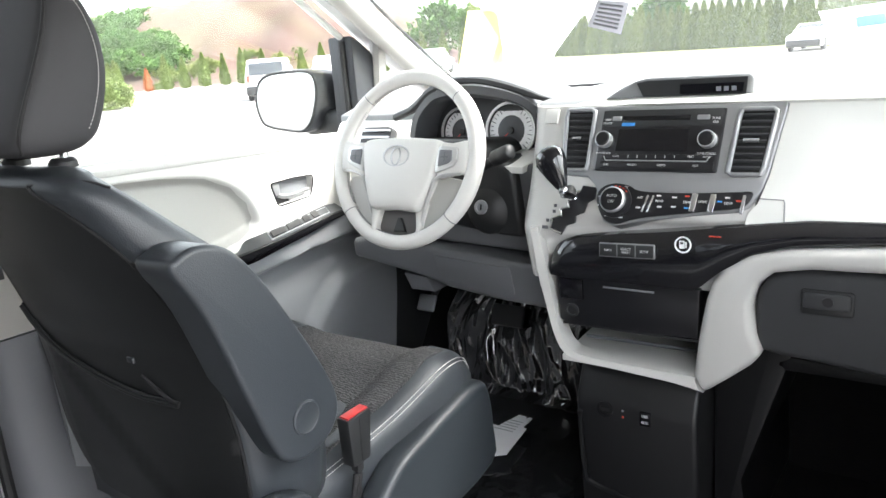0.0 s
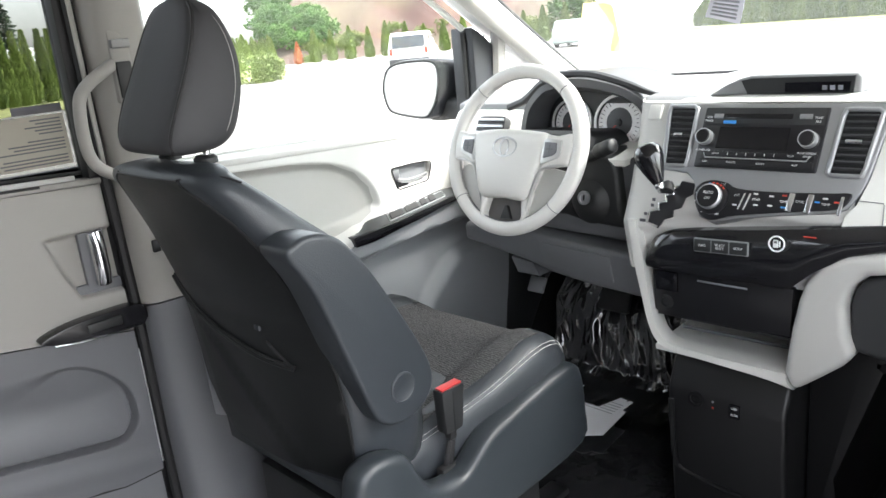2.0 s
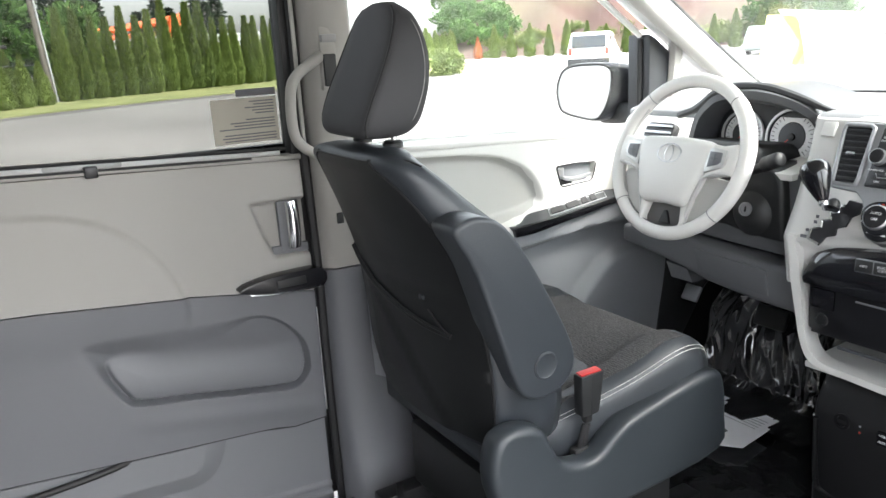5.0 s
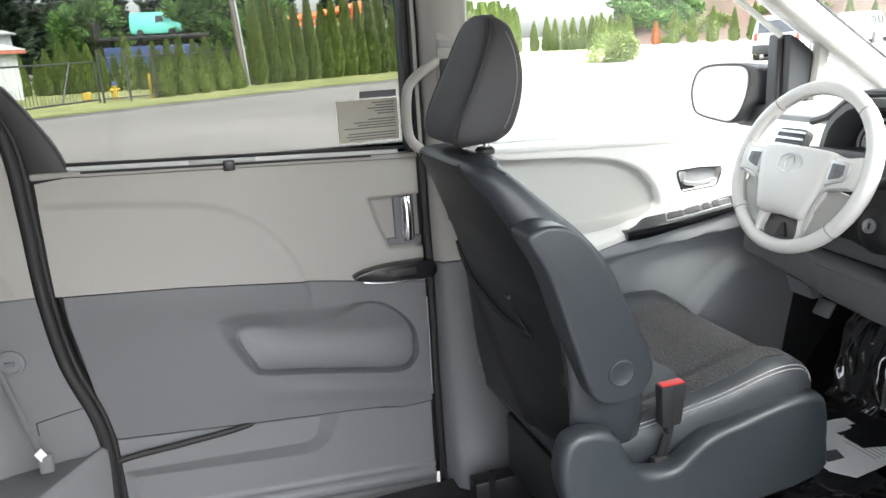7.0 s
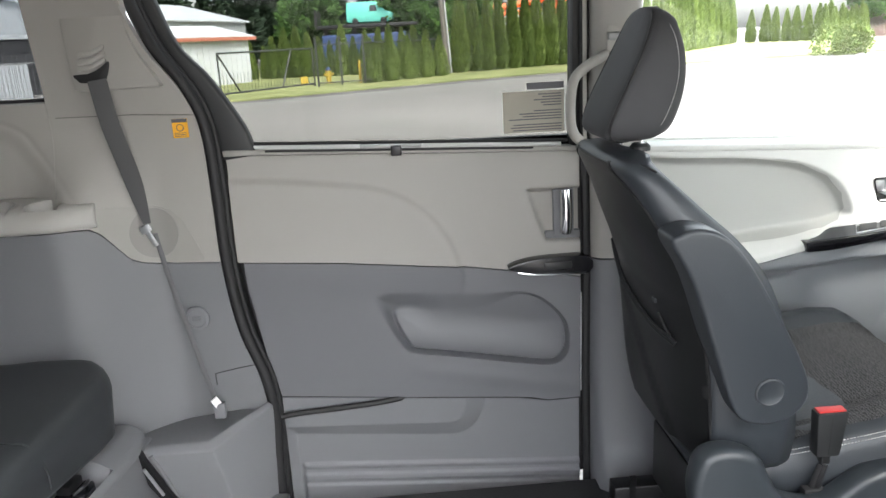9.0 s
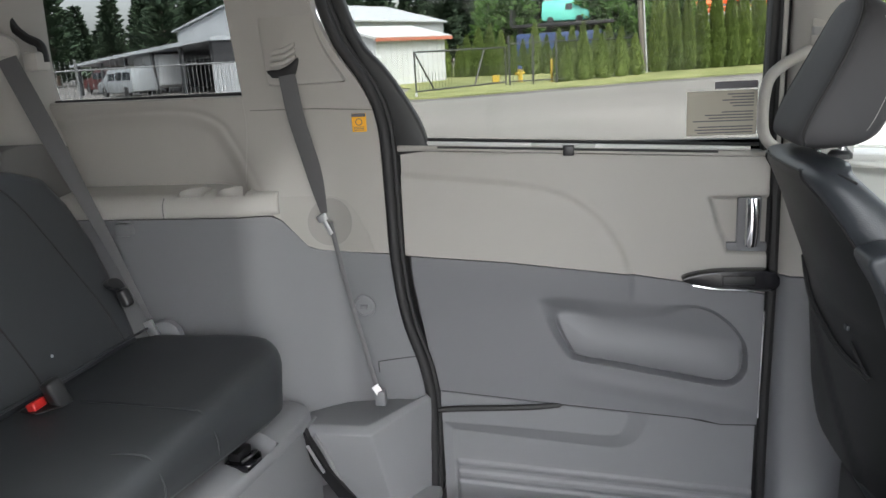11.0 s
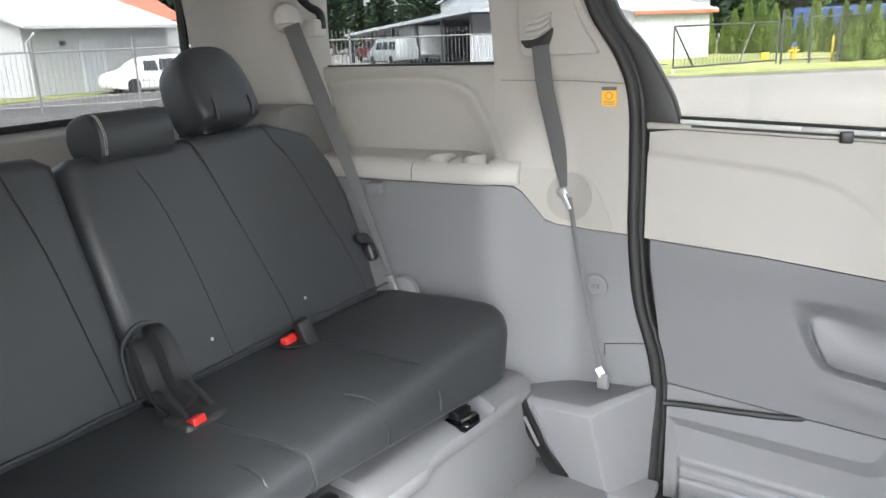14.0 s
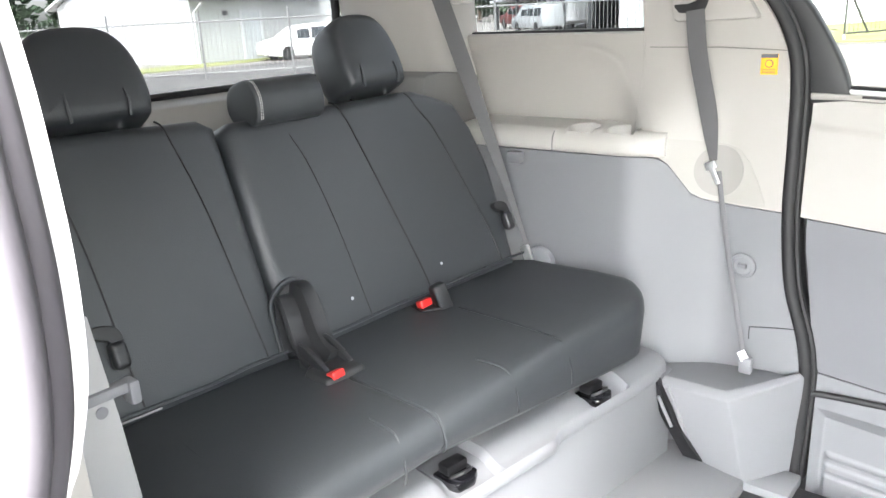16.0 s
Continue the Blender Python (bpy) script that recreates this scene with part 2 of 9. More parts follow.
def loft(rings, cap=True, around=True):
    verts, faces = [], []
    n = len(rings[0])
    for r in rings:
        verts += [tuple(p) for p in r]
    for i in range(len(rings) - 1):
        for j in range(n if around else n - 1):
            k = (j + 1) % n
            faces.append((i * n + j, i * n + k, (i + 1) * n + k, (i + 1) * n + j))
    if cap:
        faces.append(tuple(range(n))[::-1])
        faces.append(tuple((len(rings) - 1) * n + j for j in range(n)))
    return join((verts, faces))


def tube(pts, r, n=10, closed=False, flat=1.0, side=None):
    """A round bar or, with flat below 1, a strap along a path; side fixes the wide direction."""
    P = [Vector(p) for p in pts]
    rings, up = [], None
    for i, p in enumerate(P):
        a = P[(i - 1) % len(P)] if closed or i else P[0]
        b = P[(i + 1) % len(P)] if closed or i + 1 < len(P) else P[-1]
        d = (b - a).normalized()
        if side is not None:
            u = Vector(side) - d * d.dot(Vector(side))
        else:
            u = (up - d * d.dot(up)) if up is not None else d.orthogonal()
        u.normalize()
        up = u
        v = d.cross(u)
        rr = r[i] if isinstance(r, (list, tuple)) else r
        rings.append([p + rr * (math.cos(2 * math.pi * k / n) * u + flat * math.sin(2 * math.pi * k / n) * v) for k in range(n)])
    if closed:
        rings.append(rings[0])
    return loft(rings, cap=not closed)


def lathe(prof, n=24, m=None):
    """Turns (radius, height) round the local z axis."""
    rings = [[(r * math.cos(2 * math.pi * k / n), r * math.sin(2 * math.pi * k / n), h) for k in range(n)] for r, h in prof]
    bm = loft(rings)
    return moved(bm, m) if m is not None else bm


def hoop(prof, n=24, m=None):
    """Like lathe, but an open ring: the outline closes on itself."""
    rings = [[(r * math.cos(2 * math.pi * k / n), r * math.sin(2 * math.pi * k / n), h) for k in range(n)] for r, h in list(prof) + [prof[0]]]
    bm = loft(rings, cap=False)
    bmesh.ops.remove_doubles(bm, verts=bm.verts, dist=1e-6)
    return moved(bm, m) if m is not None else bm


def axes(o, x, y):
    """The pose with its local x and y along these ways."""
    x = Vector(x).normalized()
    z = x.cross(Vector(y)).normalized()
    y = z.cross(x)
    return Matrix.Translation(o) @ Matrix((x, y, z)).transposed().to_4x4()


def rounded(cx, cy, w, h, r, n=5):
    """A rectangle with round corners, as a ring of 2D points."""
    out = []
    for sx, sy, a0 in ((1, 1, 0), (-1, 1, 90), (-1, -1, 180), (1, -1, 270)):
        for k in range(n + 1):
            a = radians(a0 + 90 * k / n)
            out.append((cx + sx * (w / 2 - r) + r * math.cos(a), cy + sy * (h / 2 - r) + r * math.sin(a)))
    return out


def sheet(X, Y, Z, off):
    """A closed panel from three grids of places and the way to its back."""
    nu, nv = X.shape
    front = np.stack([X, Y, Z], -1).reshape(-1, 3)
    verts = np.concatenate([front, front + np.array(off)]).tolist()
    N, faces = nu * nv, []
    for i in range(nu - 1):
        for j in range(nv - 1):
            a, b, c, d = i * nv + j, (i + 1) * nv + j, (i + 1) * nv + j + 1, i * nv + j + 1
            faces += [(a, b, c, d), (a + N, d + N, c + N, b + N)]
    rim = [i * nv for i in range(nu)] + [(nu - 1) * nv + j for j in range(1, nv)] + [i * nv + nv - 1 for i in range(nu - 2, -1, -1)] + [j for j in range(nv - 2, 0, -1)]
    for i in range(len(rim)):
        a, b = rim[i], rim[(i + 1) % len(rim)]
        faces.append((b, a, a + N, b + N))
    return join((verts, faces))


def far_from(Y, Z, pts):
    """Signed distance of grids to a closed outline; negative inside."""
    P = np.array(pts, float)
    d = np.full(Y.shape, 1e9)
    inside = np.zeros(Y.shape, bool)
    for (ay, az), (by, bz) in zip(P, np.roll(P, -1, 0)):
        ey, ez = by - ay, bz - az
        t = np.clip(((Y - ay) * ey + (Z - az) * ez) / (ey * ey + ez * ez + 1e-12), 0, 1)
        d = np.minimum(d, np.hypot(Y - ay - t * ey, Z - az - t * ez))
        cross = ((az > Z) != (bz > Z)) & (Y < (by - ay) * (Z - az) / (bz - az + 1e-12) + ay)
        inside ^= cross
    return np.where(inside, -d, d)


def along(Y, Z, pts):
    """Distance of grids to an open line."""
    P, d = np.array(pts, float), np.full(Y.shape, 1e9)
    for (ay, az), (by, bz) in zip(P[:-1], P[1:]):
        ey, ez = by - ay, bz - az
        t = np.clip(((Y - ay) * ey + (Z - az) * ez) / (ey * ey + ez * ez + 1e-12), 0, 1)
        d = np.minimum(d, np.hypot(Y - ay - t * ey, Z - az - t * ez))
    return d


def ease(x, a, b):
    t = np.clip((x - a) / (b - a), 0, 1)
    return t * t * (3 - 2 * t)


def between(y, pts):
    """Straight interpolation of a line given as (y, z)."""
    P = sorted(pts)
    return np.interp(y, [p[0] for p in P], [p[1] for p in P])


def grid(y0, y1, n, zlo, zhi, m):
    """Grids of (y, z) whose lower and upper borders are lines of (y, z) or numbers."""
    y = np.linspace(y0, y1, n)
    lo = between(y, zlo) if isinstance(zlo, (list, tuple)) else np.full(n, zlo)
    hi = between(y, zhi) if isinstance(zhi, (list, tuple)) else np.full(n, zhi)
    v = np.linspace(0, 1, m)
    return np.repeat(y[:, None], m, 1), lo[:, None] + (hi - lo)[:, None] * v[None, :]


# ---- the van's shell ----
SILL = [(-0.3, 0.925), (-0.09, 0.916), (0.6, 0.884), (0.9, 0.872), (1.31, 0.853), (1.9, 0.83)]

tagged(part("floor", join(box(-0.775, 0.80, -0.22, 2.0, -0.06, 0.0, 0.004), box(-0.86, -0.775, -0.22, 0.72, -0.12, -0.062, 0.002), box(-0.84, -0.775, 0.72, 2.0, -0.06, 0.0, 0.002)), FLOOR_BLACK), "black ribbed vinyl floor of the lowered van", "floor", kind="structure")
tagged(part("rear_floor", prism([(-0.79, -0.43), (0.75, -0.60), (0.75, -0.20), (-0.69, -0.20), (-0.718, -0.30)], "z", -0.05, 0.03, 0.006), LIGHT_GREY), "light grey rear floor panel before the bench", "floor", kind="structure")
tagged(part("ceiling", prism([(-1.7, 1.30), (-1.2, 1.40), (0.0, 1.43), (1.2, 1.40), (1.62, 1.27), (1.66, 1.31), (1.2, 1.46), (0, 1.49), (-1.2, 1.46), (-1.75, 1.35)], "x", -0.80, 0.80), HEADLINER), "pale grey cloth headliner", "ceiling", kind="structure")
tagged(part("roof_skin", prism([(-1.8, 1.33), (-1.2, 1.465), (0.0, 1.495), (1.2, 1.465), (1.68, 1.30), (1.70, 1.33), (1.2, 1.50), (0, 1.53), (-1.2, 1.50), (-1.85, 1.36)], "x", -0.90, 0.90), VAN_WHITE), "white painted steel roof", "roof", kind="structure")


# sliding door ---------------------------------------------------------
def door_face(Y, Z):
    """The moulded inner face of the sliding door: pad, pull recess, storage pocket and creases."""
    X = -0.845 + 0.012 * np.sin(np.clip((Z - 0.1) / 0.8, 0, 1) * math.pi)
    pad = curve([(-0.25, 0.857), (-0.17, 0.855), (0.03, 0.836), (0.191, 0.811), (0.296, 0.755), (0.361, 0.671), (0.393, 0.58)], 8) + [(0.39, 0.3), (-0.25, 0.3)]
    X = X + 0.009 * ease(-far_from(Y, Z, pad), -0.002, 0.016) * ease(Z, 0.50, 0.62)
    pull = curve([(0.552, 0.779), (0.575, 0.70), (0.598, 0.645), (0.70, 0.64), (0.72, 0.779)], 1, True)
    X = X - 0.022 * ease(-far_from(Y, Z, pull), -0.002, 0.01)
    bin_ = curve([(0.160, 0.537), (0.182, 0.464), (0.226, 0.385), (0.26, 0.368), (0.355, 0.352), (0.50, 0.325), (0.60, 0.308), (0.64, 0.322), (0.657, 0.36), (0.647, 0.429), (0.595, 0.491), (0.537, 0.518), (0.43, 0.525), (0.30, 0.535)], 6, True)
    flap = curve([(0.206, 0.483), (0.232, 0.400), (0.262, 0.375), (0.356, 0.359), (0.50, 0.332), (0.60, 0.316), (0.634, 0.328), (0.649, 0.362), (0.639, 0.427), (0.590, 0.484), (0.535, 0.508), (0.48, 0.492), (0.435, 0.479), (0.321, 0.480)], 6, True)
    s, q = np.maximum(0, -far_from(Y, Z, bin_)), np.maximum(0, far_from(Y, Z, flap))
    X = X - 0.027 * ease(s / (s + q + 1e-6), 0.0, 1.0) * (1 - 0.6 * ease(Z, 0.42, 0.51) * ease(Y, 0.24, 0.34))
    foot = 1 - ease(Z - (0.375 - 0.19 * (Y - 0.26)), 0.02, 0.12)
    X = X + 0.004 * ease(-far_from(Y, Z, flap), 0.0, 0.06) + 0.020 * foot * ease(-far_from(Y, Z, flap), -0.001, 0.010)
    X = X + 0.0025 * ease(0.035 - np.abs(Z - (0.335 - 0.19 * (Y - 0.2))), 0.0, 0.035) * ease(Y, 0.18, 0.3)
    return X


def door_low(Y, Z):
    """Kick panel: a field set back behind a bevelled step, with ribs along its foot."""
    X = np.full(Y.shape, -0.838)
    field = curve([(-0.076, 0.158), (0.131, 0.138), (0.30, 0.123), (0.358, 0.122), (0.397, 0.142), (0.422, 0.182), (0.434, 0.225)], 4) + [(0.436, 0.262), (0.75, 0.262), (0.75, -0.10), (-0.076, -0.10)]
    brow = curve([(-0.098, 0.188), (0.128, 0.176), (0.30, 0.166), (0.342, 0.166), (0.364, 0.178), (0.378, 0.212)], 4) + [(0.378, 0.28), (0.77, 0.28), (0.77, -0.12), (-0.098, -0.12)]
    s, q = np.maximum(0, -far_from(Y, Z, brow)), np.maximum(0, far_from(Y, Z, field))
    X = X - 0.020 * s / (s + q + 1e-6)
    inner = ease(Y, -0.070, -0.060)
    for z0, d in ((0.063, 0.008), (0.050, -0.005), (0.033, 0.008), (0.014, -0.005), (0.002, 0.006)):
        X = X + d * ease(z0 - 0.070 * Y - Z, -0.003, 0.003) * inner
    return X


sliding_door = thing("sliding_door", "closed sliding door, pale beige above and grey below", "van door", (-0.85, 0.25, 0.0), kind="structure")
seam = [(-0.2, 0.649), (-0.154, 0.645), (0.091, 0.627), (0.393, 0.594), (0.50, 0.577), (0.60, 0.562), (0.70, 0.545)]
hem = [(-0.12, 0.280), (-0.091, 0.278), (0.223, 0.248), (0.50, 0.224), (0.555, 0.218), (0.60, 0.207), (0.70, 0.209)]
Y, Z = grid(-0.165, 0.685, 170, [(p[0], p[1] + 0.0015) for p in seam], [(p[0], p[1] - 0.014) for p in SILL], 70)
part("upper_panel", sheet(door_face(Y, Z), Y, Z, (-0.02, 0, 0)), BEIGE, sliding_door, "pale beige vinyl panel", 60)
Y, Z = grid(-0.150, 0.685, 330, hem, [(p[0], p[1] - 0.0015) for p in seam], 170)
rear_cut = between(Z, [(0.2, -0.096), (0.28, -0.098), (0.39, -0.122), (0.57, -0.147), (0.7, -0.155)])
Y = np.maximum(Y, rear_cut)
part("lower_panel", sheet(door_face(Y, Z), Y, Z, (-0.02, 0, 0)), GREY, sliding_door, "grey moulded panel with a storage pocket", 60)
Y, Z = grid(-0.098, 0.685, 260, -0.064, [(p[0], p[1] - 0.004) for p in hem], 110)
part("kick_panel", sheet(door_low(Y, Z), Y, Z, (-0.02, 0, 0)), LIGHT_GREY, sliding_door, "light grey ribbed kick panel", 60)
part("backing", prism([(-0.13, -0.10), (0.69, -0.10), (0.69, 0.90), (-0.17, 0.91)], "x", -0.935, -0.905, 0.003), DARK, sliding_door)
part("sill_rail", tube([(-0.846, -0.105, 0.9215), (-0.846, 0.64, 0.8865)], 0.0055, 8), BRIGHT, sliding_door, "bright window rail")
part("sill_seal", tube([(-0.856, -0.105, 0.930), (-0.856, 0.66, 0.894)], 0.0042, 8), RUBBER, sliding_door)
part("sill_seal", tube([(-0.834, -0.07, 0.9125), (-0.834, 0.25, 0.8975), (-0.834, 0.57, 0.8825)], 0.003, 8), RUBBER, sliding_door)
part("sill_cap", prism([(-0.17, 0.905), (-0.09, 0.905), (0.69, 0.868), (0.69, 0.88), (-0.09, 0.917), (-0.17, 0.92)], "x", -0.872, -0.832, 0.004), BEIGE, sliding_door)
clip = part("shade_hook", box(-0.85, -0.826, 0.226, 0.252, 0.884, 0.908, 0.003), STEEL, sliding_door, "dark shade hook")
wedge = [(-0.175, 0.895), (-0.085, 0.905), (-0.092, 0.918)] + curve([(-0.096, 0.925), (-0.118, 0.985), (-0.18, 1.09), (-0.244, 1.17), (-0.29, 1.30)], 5) + [(-0.345, 1.30), (-0.30, 1.18), (-0.235, 1.08), (-0.20, 0.98)]
part("corner_cover", prism(wedge, "x", -0.875, -0.838, 0.008, 3), DARK, sliding_door, "black corner cover", 50)
part("pane", prism([(-0.10, 0.89), (0.69, 0.86), (0.69, 1.36), (-0.34, 1.36), (-0.25, 1.17)], "x", -0.885, -0.880), TINTED, sliding_door, "tinted window pane")
part("window_frame", prism([(0.668, 0.86), (0.690, 0.86), (0.692, 1.36), (0.672, 1.36)], "x", -0.90, -0.845, 0.003), RUBBER, sliding_door, "black frame")
handle = part("pull_handle", join(box(-0.862, -0.848, 0.598, 0.688, 0.645, 0.668, 0.004), box(-0.862, -0.846, 0.62, 0.672, 0.655, 0.775, 0.004)), LIGHT_GREY, sliding_door, "grey handle housing")
part("grip", tube([(-0.835, 0.648, 0.668), (-0.828, 0.648, 0.69), (-0.828, 0.648, 0.75), (-0.835, 0.648, 0.772)], 0.0155, 16), CHROME, handle, "chrome grip")
oval = [(0.700, 0.567), (0.62, 0.566), (0.55, 0.573), (0.505, 0.585), (0.497, 0.591), (0.515, 0.600), (0.56, 0.609), (0.62, 0.612), (0.700, 0.608)]
sw = part("switch_plate", prism(curve(oval, 3, True), "x", -0.845, -0.800, 0.006, 2), RADIO_BLACK, sliding_door, "glossy black switch plate")
part("switch", box(-0.802, -0.796, 0.585, 0.655, 0.581, 0.600, 0.002), DARK, sw)
part("bright_edge", tube(curve([(-0.802, 0.52, 0.578), (-0.799, 0.58, 0.5695), (-0.799, 0.69, 0.567)], 5), 0.0025, 6), CHROME, sw)
part("window_strip", box(-0.86, -0.821, 0.690, 0.699, 0.885, 1.36, 0.002), SHELF, sliding_door, "pale strip beside the window")
part("edge_strip", box(-0.86, -0.842, 0.684, 0.691, 0.225, 0.50, 0.001), VAN_WHITE, sliding_door, "white painted edge")
part("rear_filler", prism([(-0.105, 0.19), (-0.085, 0.19), (-0.135, 0.66), (-0.175, 0.66)], "x", -0.904, -0.868), RUBBER, sliding_door)
part("cable", tube(curve([(-0.822, -0.135, 0.222), (-0.826, -0.07, 0.231), (-0.826, 0.05, 0.238), (-0.832, 0.16, 0.243), (-0.852, 0.235, 0.245)], 6), 0.008, 8), RUBBER, sliding_door, "black door cable")
part("cable_boot", box(-0.835, -0.808, -0.140, -0.118, 0.212, 0.240, 0.004), SILVER, sliding_door)
part("step_gasket", tube([(-0.845, -0.098, 0.275), (-0.842, 0.223, 0.246), (-0.842, 0.52, 0.221), (-0.842, 0.60, 0.206), (-0.842, 0.685, 0.207)], 0.0025, 6), RUBBER, sliding_door)
part("front_seal", tube([(-0.835, 0.697, 1.36), (-0.835, 0.695, 0.9), (-0.83, 0.70, 0.6), (-0.83, 0.697, 0.3), (-0.83, 0.70, -0.06)], 0.011, 8), RUBBER, sliding_door)

part("gap_filler", join(box(-0.93, -0.868, 0.684, 0.80, -0.03, 0.86), box(-0.93, -0.905, 0.69, 0.80, 0.86, 1.36)), RUBBER, sliding_door)

# stickers on the pane
sticker = thing("window_sticker", "tan notice sticker with lines of small print", "sticker", (-0.878, 0.58, 0.96))
part("sheet", box(-0.8795, -0.8785, 0.506, 0.657, 0.914, 1.014), TAN_STICKER, sticker)
part("tab", box(-0.8795, -0.8787, 0.565, 0.657, 1.018, 1.034), INK, sticker)
rows = random.Random(4)
for k in range(14):
    if k in (5, 10):
        continue
    z = 1.006 - k * 0.0066
    w = rows.uniform(0.04, 0.11) if k < 9 else rows.uniform(0.115, 0.135)
    part("print_line", box(-0.8783, -0.8779, 0.650 - w, 0.650, z - 0.0014, z + 0.0014), INK, sticker)

# rear quarter ---------------------------------------------------------
strip = [(-0.345, 1.34), (-0.326, 1.265), (-0.287, 1.161), (-0.227, 1.068), (-0.196, 0.974), (-0.19, 0.824), (-0.188, 0.653), (-0.170, 0.489), (-0.130, 0.35), (-0.118, 0.239), (-0.122, 0.10), (-0.125, -0.02)]
spath = [(-0.815, p[0], p[1]) for p in curve(strip, 6)]
wall_left = thing("wall_left", "beige and grey rear quarter trim with armrest shelf", "van wall", (-0.8, -0.7, 0.0), kind="structure")
part("door_seal", tube(spath, 0.0140, 12), RUBBER, wall_left, "thick black rubber door seal")
part("seal_lip", tube([(p[0] - 0.012, p[1] + 0.015, p[2]) for p in spath], 0.0065, 8), RUBBER, wall_left)
part("jamb", prism([(p[1] + 0.02, p[2]) for p in spath] + [(p[1] - 0.02, p[2]) for p in spath[::-1]], "x", -0.90, -0.835), DARK, wall_left)


def edge_y(Z):
    P = sorted((z, y) for y, z in curve(strip, 6))
    return np.interp(Z, [p[0] for p in P], [p[1] for p in P])


split = [(-1.6, 0.776), (-0.95, 0.776), (-0.50, 0.777), (-0.462, 0.773), (-0.443, 0.757), (-0.420, 0.722), (-0.397, 0.687), (-0.375, 0.674), (-0.345, 0.667), (-0.30, 0.662), (-0.1, 0.653)]


RECESS = curve([(-1.05, 1.015), (-0.91, 1.027), (-0.70, 1.025), (-0.61, 0.996), (-0.576, 0.950), (-0.540, 0.900), (-0.502, 0.850), (-0.470, 0.785), (-0.46, 0.70)], 4) + [(-0.50, 0.60), (-1.30, 0.60), (-1.30, 0.95), (-1.2, 1.0)]


def wheel_swell(Y):
    return 0.12 * ease(-0.33 - Y, -0.02, 0.22)


def quarter_x(Y, Z):
    """Side trim: leans in towards the top, swells over the wheel, hollowed above the shelf."""
    X = -0.805 + 0.055 * ease(Z, 0.95, 1.4)
    below = wheel_swell(Y) * (1 - 0.12 * ease(Z, 0.3, 0.75))
    above = 0.88 * wheel_swell(Y) * (1 - ease(-Y, 0.44, 0.64)) * (1 - ease(Z, 0.785, 1.0))
    rim = far_from(Y, Z, RECESS)
    X = X + np.where(Z < 0.785, below, above) - 0.006 * ease(-rim, 0.0, 0.045) * ease(Z, 0.775, 0.79) - 0.0028 * np.exp(-(rim / 0.007) ** 2) * ease(Z, 0.80, 0.84)
    X = X - 0.003 * ease(0.004 - np.abs(Z - 1.018), 0, 0.004) * ease(Y, -0.50, -0.47)
    return X


v = np.linspace(0, 1, 110)[None, :]
zc = np.linspace(0, 1, 90)[:, None]
# beige pillar, forward of the side window
Zg = 0.652 + zc * 0.74 + 0 * v
Yg = -0.535 + v * (edge_y(Zg) - 0.012 + 0.535)
Zg = np.maximum(Zg, between(Yg, split) + 0.0015)
part("pillar_trim", sheet(quarter_x(Yg, Zg), Yg, Zg, (-0.03, 0, 0)), BEIGE, wall_left, "pale beige pillar trim", 60)
Y, Z = grid(-1.45, -0.5355, 170, [(p[0], p[1] + 0.0015) for p in split], 1.052, 100)
part("side_trim", sheet(quarter_x(Y, Z), Y, Z, (-0.03, 0, 0)), BEIGE, wall_left, "pale beige side trim", 60)
Zg = 0.0 + zc * 0.78 + 0 * v
Yg = -1.35 + v * (edge_y(Zg) - 0.012 + 1.35)
Zg = np.minimum(Zg, between(Yg, split) - 0.0015)
part("wheel_trim", sheet(quarter_x(Yg, Zg), Yg, Zg, (-0.03, 0, 0)), WHEEL_GREY_LIT, wall_left, "grey lower trim", 60)
part("window_ledge", prism([(-1.50, 1.04), (-0.525, 1.04), (-0.525, 1.056), (-1.50, 1.062)], "x", -0.88, -0.80, 0.006), BEIGE, wall_left)
# armrest shelf with cup holders
CUPS = ((-0.737, -0.656), (-0.735, -0.553))


def shelf_top(x, y, x1, k):
    z = float(np.interp(x, [-0.807, x1 - 0.080 * k, x1 - 0.032 * k], [0.842, 0.837, 0.833]))
    for cx, cy in CUPS:
        r = math.hypot(x - cx, y - cy)
        z += 0.0025 * float(ease(0.0445 - r, 0.0, 0.004)) - 0.026 * float(ease(0.0385 - r, 0.0, 0.006))
    return z


shelf_ring = []
for y in sorted(list(np.linspace(-1.08, -0.72, 8)) + list(np.linspace(-0.71, -0.50, 80)) + list(np.linspace(-0.49, -0.447, 12))):
    w = 0.88 * float(wheel_swell(np.array(y))) + 0.0105
    k = w / 0.116
    x1 = -0.805 + w
    top = [(x, y, shelf_top(x, y, x1, k)) for x in np.linspace(x1 - 0.032 * k, -0.807, 40)]
    shelf_ring.append([(-0.825, y, 0.7775), (x1 - 0.010 * k, y, 0.7775), (x1 - 0.002, y, 0.781), (x1, y, 0.790), (x1 - 0.001, y, 0.806), (x1 - 0.006 * k, y, 0.819), (x1 - 0.016 * k, y, 0.828)] + top + [(-0.825, y, 0.842)])
shelf = part("armrest_shelf", loft(shelf_ring), SHELF, wall_left, "pale moulded armrest shelf with cup wells", 60)
part("joint", tube([(-0.805 + 0.1165, -0.722, 0.779), (-0.805 + 0.117, -0.722, 0.795), (-0.805 + 0.1145, -0.722, 0.812), (-0.805 + 0.103, -0.722, 0.8275)], 0.0012, 6), GREY, shelf)
part("coat_hook", box(-0.705, -0.675, -0.853, -0.812, 0.738, 0.770, 0.006), WHEEL_GREY_LIT, wall_left)
